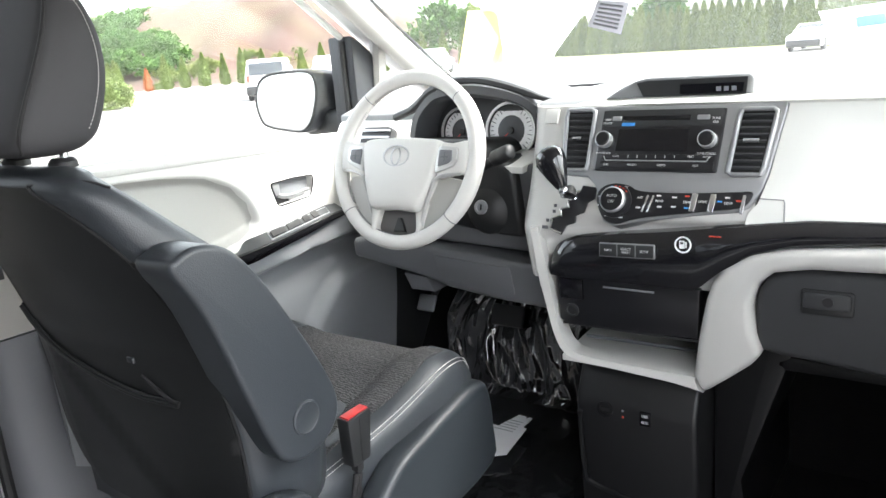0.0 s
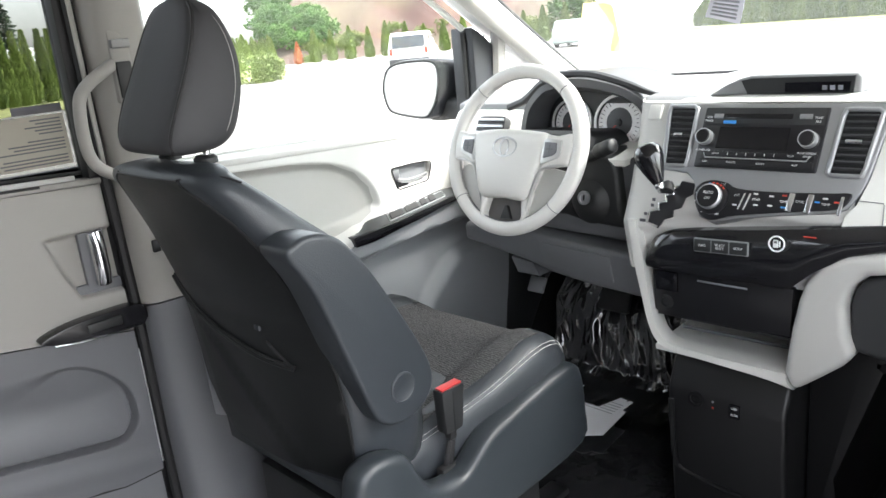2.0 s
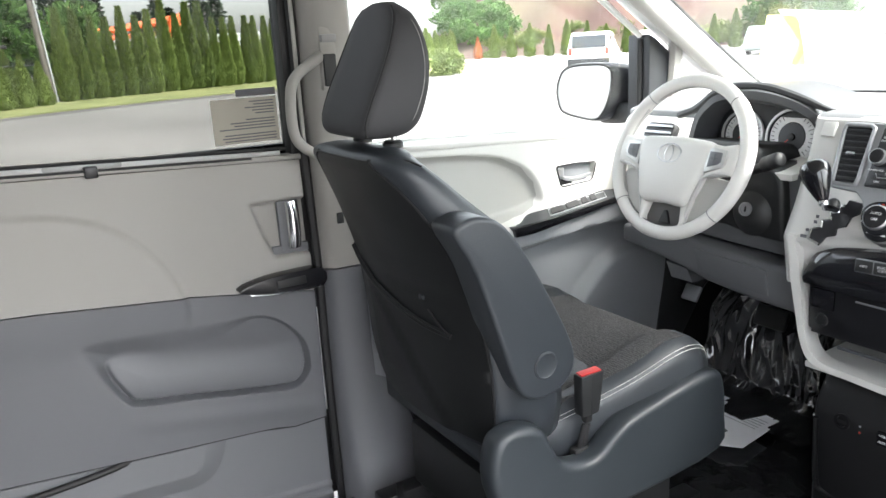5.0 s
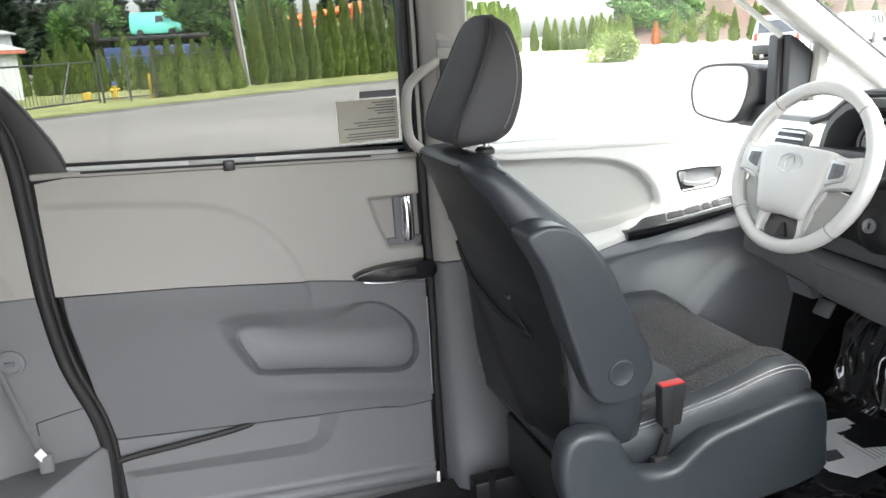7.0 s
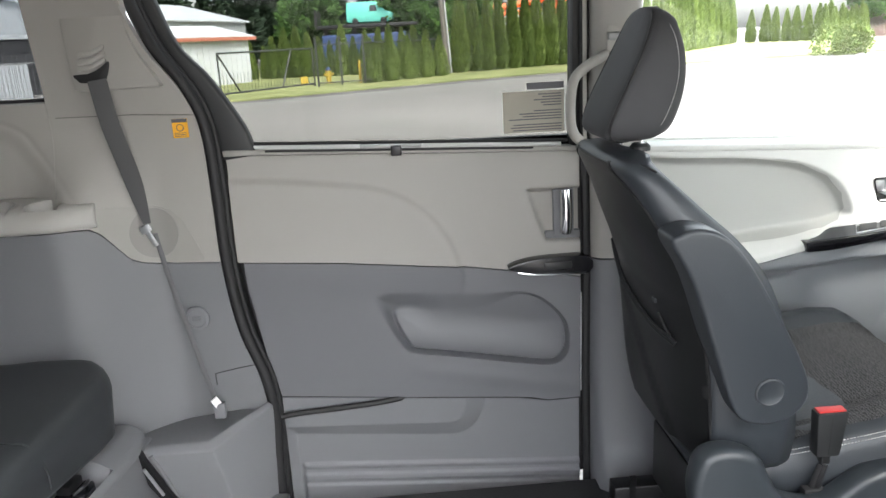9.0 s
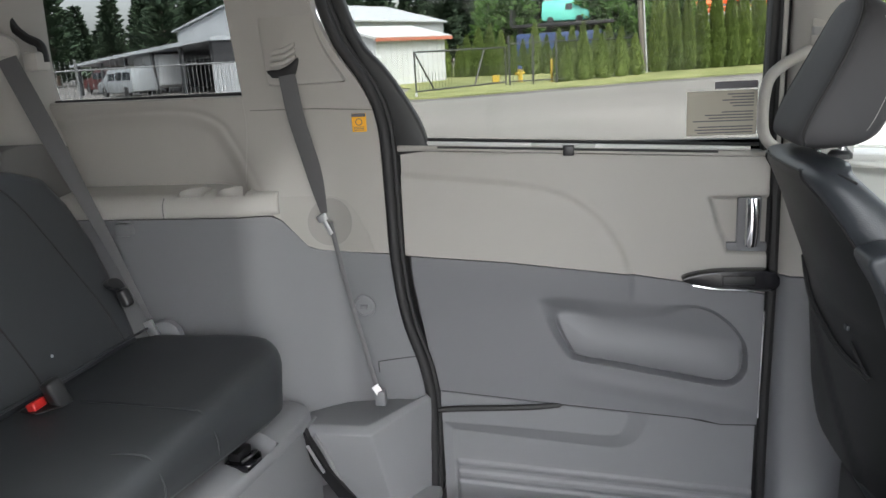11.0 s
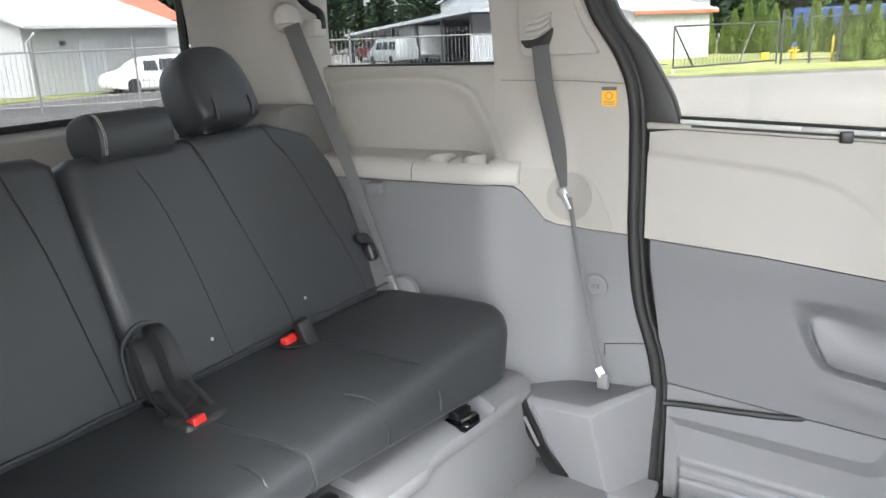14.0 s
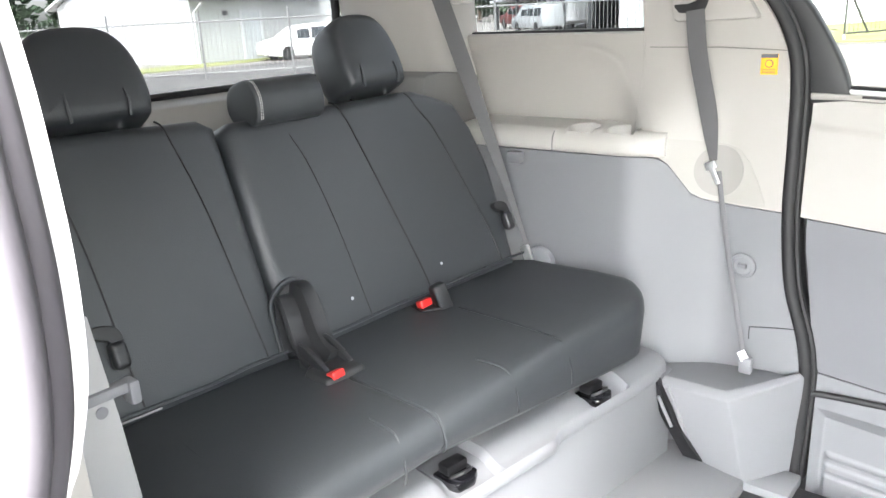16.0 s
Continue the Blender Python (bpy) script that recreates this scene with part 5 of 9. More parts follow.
def bench_head(parent, x, w, h, s, lean=0.0):
    m = BM @ Matrix.Translation((x, s, -0.045)) @ Matrix.Rotation(radians(lean), 4, "X")
    rg = []
    big = h > 0.12
    if not big:          # low folded headrest: a soft wedge
        wedge_ = curve([(-0.004, 0.012), (0.003, 0.036), (0.038, 0.050), (0.072, 0.044), (0.088, 0.018), (0.088, -0.030), (0.050, -0.052), (0.0, -0.030)], 4, True)
        for e, k in ((-0.5, 0.86), (-0.495, 0.93), (-0.483, 0.98), (-0.46, 1.0), (-0.2, 1.0), (0.2, 1.0), (0.46, 1.0), (0.483, 0.98), (0.495, 0.93), (0.5, 0.86)):
            rg.append([m @ Vector((e * w, 0.046 + (q - 0.042) * k, (z + 0.008) * k * 1.1 + 0.024)) for q, z in wedge_])
        ob = part("headrest", loft(rg), LEATHER3, parent, "low charcoal headrest", 70)
        for e in (0.425, 0.448):
            stitch([tuple(m @ Vector((e * w, 0.046 + (q - 0.042) * 0.99, (z + 0.008) * 1.1 + 0.0245))) for q, z in ((0.000, 0.030), (0.005, 0.0375), (0.038, 0.0510), (0.072, 0.0450), (0.088, 0.0190))], ob)
        return ob
    half = ((0.36, 0.0), (0.465, 0.06), (0.50, 0.27), (0.488, 0.50), (0.435, 0.75), (0.32, 0.93), (0.14, 1.0))
    dome = curve([(a * w, b * h) for a, b in half] + [(-a * w, b * h) for a, b in half[::-1]], 3, True)
    for z, k in ((-0.062, 0.66), (-0.056, 0.84), (-0.042, 0.95), (-0.02, 1.0), (0.02, 1.0), (0.036, 0.99), (0.047, 0.97), (0.056, 0.93), (0.062, 0.86), (0.066, 0.70), (0.067, 0.4)):
        o = []
        for px, py in dome:
            o.append(m @ Vector((px * k, h / 2 + (py - h / 2) * k, z)))
        rg.append(o)
    ob = part("headrest", loft(rg), LEATHER3, parent, "charcoal headrest", 70)
    for sx in (-1, 1):
        stitch([tuple(m @ Vector((sx * px, py, 0.0495))) for px, py in ((w * 0.43, 0.02), (w * 0.468, h * 0.35), (w * 0.43, h * 0.68), (w * 0.335, h * 0.87))], ob)
    for sx in (-1, 1):
        part("headrest_post", tube([m @ Vector((sx * 0.05, -0.045, 0)), m @ Vector((sx * 0.05, 0.02, 0))], 0.006, 8), CHROME, parent, "chrome post")
        part("pucker", tube(curve([tuple(m @ Vector((sx * 0.05, 0.0, 0.058))), tuple(m @ Vector((sx * 0.052, 0.022, 0.067))), tuple(m @ Vector((sx * 0.05, 0.046, 0.069)))], 4), [0.0035] * 4 + [0.003] * 3 + [0.002] * 2, 8), LEATHER3, ob)
    return ob


bl, cl, kl = bench("rear_bench_wide", -0.625, 0.125, "wide part of the charcoal leatherette rear bench", True)
br, cr, kr = bench("rear_bench_narrow", 0.1285, 0.66, "narrow part of the charcoal leatherette rear bench", False)
bench_head(bl, -0.293, 0.183, 0.176, 0.477, -6)
bench_head(bl, -0.026, 0.166, 0.085, 0.434, -4)
bench_head(br, 0.340, 0.213, 0.173, 0.484, -6)


def bfront(x, s, d=0.0015):
    return tuple(BM @ Vector((x, s, d)))


def back_seam(pts, parent, r, top=0.468):
    """A seam from the top edge of the back down its face; pts of (x, s)."""
    line_ = []
    for x, q in curve(pts, 8):
        e = min(0.032, max(0.0015, top - q))
        line_.append(bfront(x, q, 0.0006 - (0.032 - math.sqrt(0.032 ** 2 - (0.032 - e) ** 2))))
    part("seam", tube(line_, r, 6), RUBBER, parent)


back_seam([(-0.158, 0.4665), (-0.166, 0.435), (-0.180, 0.39), (-0.23, 0.161), (-0.252, 0.05), (-0.257, 0.0)], kl, 0.0019)
back_seam([(-0.370, 0.459), (-0.385, 0.42), (-0.42, 0.36), (-0.47, 0.2), (-0.50, 0.09), (-0.51, 0.01)], kl, 0.0019)
back_seam([(-0.020, 0.41), (-0.043, 0.339), (-0.064, 0.2), (-0.078, 0.0)], kl, 0.0012)
back_seam([(0.238, 0.480), (0.230, 0.44), (0.205, 0.3), (0.188, 0.1), (0.18, 0.0)], kr, 0.0019, 0.482)
back_seam([(0.462, 0.474), (0.45, 0.43), (0.432, 0.29), (0.425, 0.1), (0.422, 0.01)], kr, 0.0019, 0.482)
for x0_, x1_, kk in ((-0.60, 0.115, kl), (0.14, 0.62, kr)):
    seam_line([bfront(x0_ + (x1_ - x0_) * k / 6, 0.004 + 0.002 * math.sin(k * 2.1), 0.004) for k in range(7)], kk, 0.0035, LEATHER3, "hem")
for x, s in ((-0.042, 0.053), (-0.311, 0.054)):
    part("cover_stud", lathe([(0.0036, 0), (0.0036, 0.001), (0.0018, 0.0014)], 12, BM @ pose(x, s, 0)), SILVER, kl)


def ctop(x, y, e=0.0):
    """A place on the wide cushion's top."""
    return (x, y, 0.5205 + 0.004 * min(1, (y + 0.66) / 0.12) + e)


seam_line([ctop(-0.225, -0.70, 0.0012), ctop(-0.22, -0.6, 0.0018), ctop(-0.215, -0.465, 0.0012), (-0.218, -0.432, 0.5175), (-0.225, -0.414, 0.47), (-0.235, -0.418, 0.425)], cl, 0.0020, LEATHER3)
seam_line([ctop(-0.05, -0.50, 0.001), ctop(-0.055, -0.462, 0.0012), (-0.058, -0.432, 0.5170), (-0.06, -0.413, 0.475), (-0.066, -0.418, 0.44)], cl, 0.0022, LEATHER3)
seam_line([(0.1245, -0.70, 0.513), (0.1245, -0.55, 0.5185), (0.1245, -0.47, 0.5185), (0.1245, -0.431, 0.5135), (0.1245, -0.4145, 0.47), (0.1245, -0.421, 0.452)], cl, 0.0021, LEATHER3, "piping")
seam_line([(0.205, -0.50, 0.522), (0.207, -0.46, 0.5215), (0.213, -0.431, 0.5170), (0.214, -0.414, 0.47), (0.214, -0.419, 0.44)], cr, 0.0022, LEATHER3)
seam_line([(0.42, -0.79, 0.512), (0.432, -0.65, 0.5185), (0.437, -0.55, 0.5195), (0.44, -0.47, 0.519)], cr, 0.0024, LEATHER3)

# buckle carrier between the two parts
carrier = thing("buckle_carrier", "black plastic buckle carrier between the rear seats", "bracket", (0.13, -0.74, 0.5))
CARRIER = surface("carrier_plastic", (0.017, 0.0175, 0.019), 0.34, grain=380, bump=0.15, var=0.1)
crv = curve([bfront(0.094, 0.104, -0.012), bfront(0.095, 0.112, 0.006), bfront(0.100, 0.100, 0.028), bfront(0.106, 0.066, 0.042), bfront(0.111, 0.030, 0.050), bfront(0.116, 0.000, 0.066), bfront(0.122, -0.026, 0.098)], 6)
rings = []
for i_, p in enumerate(crv):
    d = (Vector(crv[min(i_ + 1, len(crv) - 1)]) - Vector(crv[max(i_ - 1, 0)])).normalized()
    acr = (Vector((1, 0, 0.1)) - d * d.dot(Vector((1, 0, 0.1)))).normalized()
    out_ = acr.cross(d)
    wide = 0.036 + 0.003 * i_ / len(crv)
    rings.append([Vector(p) + acr * (wide * a) + out_ * b for a, b in ((-1.0, -0.012), (-1.0, 0.008), (-0.94, 0.013), (-0.80, 0.0145), (-0.30, 0.0145), (-0.14, 0.0135), (-0.06, 0.009), (0.10, -0.004), (0.22, -0.005), (0.92, -0.005), (1.0, -0.009), (1.0, -0.016))])
part("tongue", loft(rings), CARRIER, carrier, "stepped dark plastic tongue", 35)
part("shroud", tube(curve([bfront(0.150, 0.0, -0.002), bfront(0.149, 0.06, 0.000), bfront(0.140, 0.102, 0.001), bfront(0.108, 0.127, 0.001), bfront(0.075, 0.126, 0.001), bfront(0.046, 0.100, 0.001), bfront(0.036, 0.05, 0.000), bfront(0.040, 0.0, -0.004)], 6), 0.0075, 12, flat=0.6), LEATHER3, carrier, "padded edge of the opening")
# flat dark plate for the shaded cavity behind the tongue; nothing is hollowed
part("well", moved(prism([(0.040, 0.0), (0.039, 0.05), (0.052, 0.096), (0.078, 0.120), (0.106, 0.120), (0.134, 0.102), (0.145, 0.06), (0.147, 0.0)], "z", -0.01, 0.003), BM), DARK, carrier)
for dx in (-0.034, 0.034):
    part("cheek", moved(prism([(0.02, -0.015), (0.095, -0.015), (0.100, 0.004), (0.07, 0.020), (0.04, 0.034), (0.02, 0.036)], "x", 0.122 + dx * 0.8 - 0.006, 0.122 + dx * 0.8 + 0.006, 0.004), Matrix.Translation((0, -0.775, 0.525))), CARRIER, carrier)
    part("slot", moved(box(-0.003, 0.003, -0.012, 0.012, -0.002, 0.0035), BM @ pose(0.1195 + dx * 0.68, -0.014, 0.083 + dx * -0.22, -50)), RUBBER, carrier)
part("buckle_cup", bevel(box(0.085, 0.175, -0.715, -0.645, 0.505, 0.527), 0.009, 3), DARK, carrier, "", 60)
part("release_button", moved(box(-0.014, 0.014, -0.010, 0.010, -0.008, 0.0065, 0.003, 3), pose(0.147, -0.656, 0.527, 18, 0, 4)), RED, carrier, "red release button")

rb = thing("rear_buckle", "dark seat belt buckle with red button on the rear bench", "belt buckle", (-0.21, -0.70, 0.52))
part("housing", moved(box(-0.017, 0.017, -0.014, 0.014, -0.02, 0.042, 0.007, 3), pose(-0.212, -0.735, 0.53, 10, 14, -10)), DARK, rb)
part("button", moved(box(-0.017, 0.017, -0.010, 0.010, -0.008, 0.010, 0.004, 3), pose(-0.183, -0.762, 0.528, 20, 0, 4)), RED, rb, "red release button")
part("slot_mat", prism([(-0.245, -0.785), (-0.165, -0.785), (-0.16, -0.745), (-0.19, -0.722), (-0.23, -0.720)], "z", 0.5195, 0.5225, 0.001), RUBBER, rb)
for x, q, m in ((-0.556, 0.096, bl), (0.444, 0.106, br)):
    lv = part("recliner_lever", moved(prism(curve([(0.026, 0.052), (0.004, 0.053), (-0.016, 0.042), (-0.020, 0.020), (-0.010, 0.012), (0.004, 0.026), (0.024, 0.036)], 4, True), "z", 0.0, 0.016, 0.003), BM @ pose(x, q, 0)), DARK, m, "black recline lever")
    part("grip", moved(box(-0.014, 0.014, -0.024, 0.022, 0, 0.024, 0.009, 4), BM @ pose(x - 0.006, q, 0.0)), CARRIER, lv)
part("strap_loop", tube([(0.40, -0.80, 0.522), (0.50, -0.805, 0.522)], 0.002, 8), STRAP_PALE, br)

for ob in (plinth, bl, br, carrier, rb):
    turn = Matrix.Translation((0, -0.42, 0)) @ pose(0, 0, 0, 0, 0, -4) @ Matrix.Translation((0, 0.42, 0))
    ob.location = turn @ ob.location
    ob.rotation_euler.z = radians(-4)
plinth.location, plinth.rotation_euler.z = (-0.008, -0.554, 0), radians(-8.7)

# ---- belts on the left ----
belt = thing("second_row_belt", "grey seat belt hanging from the pillar", "seat belt", (-0.78, -0.38, 0.3))
cover = curve([(-0.454, 1.30), (-0.455, 1.10), (-0.447, 1.080), (-0.43, 1.076), (-0.29, 1.0775), (-0.272, 1.080), (-0.276, 1.094), (-0.308, 1.148), (-0.326, 1.199), (-0.345, 1.30)], 3, True)
part("guide_cover", loft([[(x, -0.37 + (y + 0.37) * k, 1.18 + (z - 1.18) * k) for y, z in cover] for x, k in ((-0.80, 1.0), (-0.7715, 1.0), (-0.7685, 0.988), (-0.7675, 0.965))]), BEIGE, belt, "beige belt guide cover", 40)
part("guide_slot", prism(curve([(-0.452, 1.112), (-0.443, 1.099), (-0.435, 1.094), (-0.390, 1.094), (-0.382, 1.100), (-0.372, 1.128), (-0.374, 1.138), (-0.390, 1.126), (-0.42, 1.113)], 2, True), "x", -0.775, -0.7655, 0.0008), RUBBER, belt, "dark belt slot")
for k in range(3):
    part("guide_rib", prism([(-0.442 + 0.003 * k, 1.118 + 0.014 * k), (-0.405, 1.122 + 0.014 * k), (-0.376, 1.136 + 0.014 * k), (-0.377, 1.146 + 0.014 * k), (-0.405, 1.133 + 0.014 * k), (-0.439 + 0.003 * k, 1.130 + 0.014 * k)], "x", -0.772, -0.7595 - 0.002 * k, 0.003), BEIGE, belt)
part("webbing", tube(curve([(-0.752, -0.398, 1.10), (-0.752, -0.385, 1.0), (-0.765, -0.362, 0.88), (-0.775, -0.348, 0.77)], 5), [0.0210] * 10 + [0.0205, 0.0195, 0.0175, 0.015, 0.012, 0.009], 8, flat=0.06, side=(0, 1, -0.15)), STRAP, belt, "grey webbing")
part("tongue", moved(join(box(-0.004, 0.004, -0.013, 0.013, -0.008, 0.010, 0.003), box(-0.003, 0.003, -0.005, 0.006, -0.045, -0.006, 0.002)), pose(-0.772, -0.352, 0.757, 25, 0, 0)), SILVER, belt, "silver tongue")
part("webbing_tail", tube(curve([(-0.778, -0.335, 0.745), (-0.775, -0.31, 0.60), (-0.765, -0.27, 0.42), (-0.748, -0.238, 0.30)], 5), 0.006, 8, flat=0.2, side=(0, 1, 0.1)), surface("tail_webbing", (0.125, 0.125, 0.13), 0.75, grain=900, bump=0.5, var=0.1), belt, "pale tail webbing")
part("anchor", moved(box(-0.010, 0.010, -0.014, 0.014, -0.02, 0.02, 0.004), pose(-0.742, -0.233, 0.300, 0, 0, 0)), LIGHT_GREY, belt)
part("anchor_tag", moved(box(-0.002, 0.002, -0.008, 0.010, -0.020, 0.024, 0.001), pose(-0.735, -0.236, 0.318, 28, 12, 40)), PAPER, belt, "white paper tag")

belt3 = thing("third_row_belt", "grey seat belt of the rear bench", "seat belt", (-0.68, -0.95, 0.5))
part("guide", lathe([(0.038, -0.01), (0.040, 0.010), (0.034, 0.022), (0.016, 0.030)], 20, axes((-0.672, -1.065, 1.190), (0.75, -0.66, 0), (0, 0, 1)) @ pose(0, 0, 0, 0, 180, 0)), BEIGE, belt3, "beige belt guide")
part("guide_lip", tube([(-0.665, -1.035, 1.172), (-0.632, -1.062, 1.168)], 0.008, 8), BEIGE, belt3)
part("webbing", tube(curve([(-0.652, -1.035, 1.172), (-0.647, -0.943, 0.958), (-0.640, -0.85, 0.744), (-0.633, -0.765, 0.54)], 6), [0.0215] * 6 + [0.0205, 0.0195, 0.018, 0.0165, 0.015, 0.0135, 0.012, 0.0105, 0.009, 0.008, 0.007, 0.006, 0.0055], 8, flat=0.06, side=(0.62, -0.79, 0)), STRAP, belt3, "grey webbing")
part("tongue", moved(box(-0.005, 0.005, -0.012, 0.012, -0.03, 0.03, 0.003), pose(-0.622, -0.755, 0.515, 20, 0, 0)), SILVER, belt3, "silver tongue")
part("retractor_cover", lathe([(0.042, 0), (0.04, 0.015), (0.03, 0.022)], 20, axes((-0.655, -0.735, 0.495), (0, 1, 0), (0, 0, 1))), LIGHT_GREY, belt3)

hook = thing("coat_strap", "black coat hook loop on the corner pillar", "hook", (-0.74, -1.2, 1.2))
part("loop", tube(curve([(-0.735, -1.095, 1.36), (-0.735, -1.075, 1.26), (-0.735, -1.04, 1.22), (-0.735, -1.005, 1.20), (-0.735, -1.0, 1.16)], 5), 0.011, 8), RUBBER, hook)
part("clip", box(-0.75, -0.70, -1.035, -0.995, 1.140, 1.185, 0.008), SHELF, hook)

label = thing("warning_label", "small orange warning label", "label", (-0.79, -0.248, 0.98))
lx = -0.7985
part("sheet", box(lx - 0.004, lx + 0.001, -0.2655, -0.2315, 0.960, 1.003), ORANGE, label)
part("header", box(lx, lx + 0.0016, -0.2655, -0.2315, 0.995, 1.003), INK, label)
part("pictogram", hoop([(0.0085, 0), (0.0085, 0.0016), (0.0068, 0.0016), (0.0068, 0)], 20, axes((lx, -0.2485, 0.983), (0, 1, 0), (0, 0, 1))), INK, label)
for k in range(3):
    part("print_line", box(lx, lx + 0.0016, -0.262, -0.236, 0.9705 - 0.0036 * k, 0.9718 - 0.0036 * k), INK, label)

loop_r = thing("fold_strap", "light grey belt and lever beside the rear bench", "strap", (0.56, -0.6, 0.4))
part("lever", join(box(0.52, 0.585, -0.612, -0.59, 0.692, 0.708, 0.006), box(0.515, 0.53, -0.612, -0.585, 0.675, 0.708, 0.005)), LIGHT_GREY, loop_r, "grey lever")
part("webbing", prism([(0.558, 0.805), (0.65, 0.80), (0.65, 0.36), (0.525, 0.36), (0.535, 0.539), (0.543, 0.656)], "y", -0.604, -0.596, 0.002), STRAP_PALE, loop_r, "pale webbing")
part("rivet", lathe([(0.008, 0), (0.007, 0.004)], 12, axes((0.565, -0.594, 0.68), (1, 0, 0), (0, 0, 1))), LIGHT_GREY, loop_r)


# ---- dashboard ----
dash = thing("dashboard", "two-tone dashboard, dark above and pale below", "dashboard", (0, 1.8, 0.4), kind="structure")
top_prof = [(1.535, 0.905), (1.56, 0.925), (1.70, 0.935), (2.0, 0.935), (2.33, 0.90), (2.33, 0.5), (1.62, 0.5), (1.60, 0.88)]
part("top_pad", prism(top_prof, "x", -0.115, 0.80, 0.006), DASH_TOP, dash, "dark grey top pad", 50)
left_prof = [(1.70, 0.895), (1.78, 0.915), (2.0, 0.915), (2.33, 0.885), (2.33, 0.5), (1.70, 0.5)]
part("left_pad", prism(left_prof, "x", -0.80, -0.115, 0.006), DASH_TOP, dash, "", 50)
# pale lip that sweeps from the instrument hood along the passenger side
lip = []
for x, y, z, h in ((-0.02, 1.535, 0.918, 0.010), (0.10, 1.528, 0.924, 0.012), (0.38, 1.522, 0.924, 0.014), (0.55, 1.522, 0.925, 0.016), (0.80, 1.535, 0.925, 0.016)):
    lip.append([(x, y, z - h), (x, y - 0.008, z - h / 2), (x, y, z), (x, y + 0.03, z + 0.004), (x, y + 0.06, z - 0.002), (x, y + 0.05, z - 0.03)])
part("lip", loft(lip), DASH_WHITE, dash, "pale lip", 60)
# passenger fascia, flush with the stack beside it
U_, V_ = np.meshgrid(np.linspace(0, 1, 50), np.linspace(0, 1, 36), indexing="ij")
Zf = 0.712 + V_ * 0.203
Xf = np.interp(Zf, [0.712, 0.742, 0.757, 0.80, 0.914], [0.322, 0.327, 0.340, 0.352, 0.370])
Xf = Xf + U_ * (0.80 - Xf)
Yf = 1.436 + (Zf - 0.735) * 0.472 + 0.012 * ease(Zf, 0.77, 0.84) * ease(0.905 - Zf, 0.0, 0.04) * ease(Xf, 0.39, 0.56) - 0.006 * ease(0.80 - Zf, 0.0, 0.05)
part("fascia", sheet(Xf, Yf, Zf, (0, 0.05, 0)), DASH_WHITE, dash, "pale passenger fascia", 60)


def fascia_y(z):
    return 1.436 + (z - 0.735) * 0.472 - 0.006 * float(ease(0.80 - z, 0.0, 0.05))


part("fascia_joint", tube([(x, fascia_y(z) - 0.0005, z) for x, z in ((0.342, 0.765), (0.379, 0.764), (0.381, 0.760), (0.384, 0.728))], 0.0011, 6), DASH_TOP, dash, "fine joint")
# pocket in the top for a display
disp = part("display_pocket", prism([(0.030, 0.925), (0.062, 0.944), (0.092, 0.957), (0.115, 0.962), (0.298, 0.962), (0.306, 0.956), (0.304, 0.925)], "y", 1.55, 1.80, 0.005), DASH_TOP, dash, "hooded display", 50)
# flat dark face on the solid hood, standing for a shaded recess
part("display_shade_face", prism([(0.110, 0.928), (0.098, 0.953), (0.118, 0.957), (0.296, 0.957), (0.293, 0.928)], "y", 1.546, 1.552), DARK, disp)
part("display", prism([(0.180, 0.931), (0.288, 0.931), (0.290, 0.948), (0.180, 0.948)], "y", 1.543, 1.5465), SCREEN, disp)
for k in range(3):
    part("display_glint", box(0.244 + 0.013 * k, 0.252 + 0.013 * k, 1.5418, 1.543, 0.934, 0.942), surface("lcd_ghost", (0.20, 0.20, 0.23), 0.4, bump=0), disp)

# centre stack, built on its own slanted plane: x across, y up the slope, z out to the cabin
SM = axes((0, 1.437, 0.735), (1, 0, 0), (0, 0.427, 0.904))
stack = thing("centre_stack", "charcoal centre stack with radio and climate panel", "centre console", (0.17, 1.45, 0.7))


def on_stack(geo):
    return moved(geo, SM)


outline = [(-0.034, 0.198), (0.369, 0.198), (0.365, 0.17), (0.351, 0.075), (0.344, 0.045), (0.327, 0.015), (0.31, 0.006), (0.258, -0.001), (0.161, -0.016), (0.13, -0.023), (0.10, -0.031), (0.075, -0.022), (0.059, 0.006), (0.056, 0.03), (0.048, 0.046), (0.032, 0.060), (-0.022, 0.064)]
part("panel", on_stack(prism(outline, "z", -0.04, 0.004, 0.003)), STACK, stack, "charcoal panel", 50)
part("backing", box(-0.03, 0.34, 1.55, 1.62, 0.70, 0.90), DARK, stack)
radio = part("radio", on_stack(prism([(0.045, 0.072), (0.268, 0.072), (0.272, 0.188), (0.048, 0.188)], "z", 0.002, 0.010, 0.003)), RADIO_BLACK, stack, "car radio")
part("screen", on_stack(prism([(0.082, 0.109), (0.212, 0.109), (0.212, 0.150), (0.084, 0.150)], "z", 0.010, 0.0112)), SCREEN, radio, "dark radio display")
part("disc_slot", on_stack(box(0.088, 0.212, 0.166, 0.175, 0.010, 0.0115, 0.002)), SCREEN, radio)
part("top_keys", on_stack(box(0.052, 0.266, 0.156, 0.186, 0.009, 0.0105, 0.001)), DARK, radio)
part("blue_mark", on_stack(box(0.088, 0.112, 0.156, 0.162, 0.0105, 0.0118)), BLUE_PRINT, radio, "small blue badge")
part("eject_key", on_stack(box(0.068, 0.086, 0.166, 0.175, 0.010, 0.0125, 0.002)), STACK, radio)
part("media_key", on_stack(box(0.224, 0.246, 0.166, 0.175, 0.010, 0.0125, 0.002)), STACK, radio)
knob = [(0.0, 0.018), (0.0115, 0.018), (0.0138, 0.016), (0.0146, 0.004), (0.0168, 0.002), (0.0168, 0.0)]
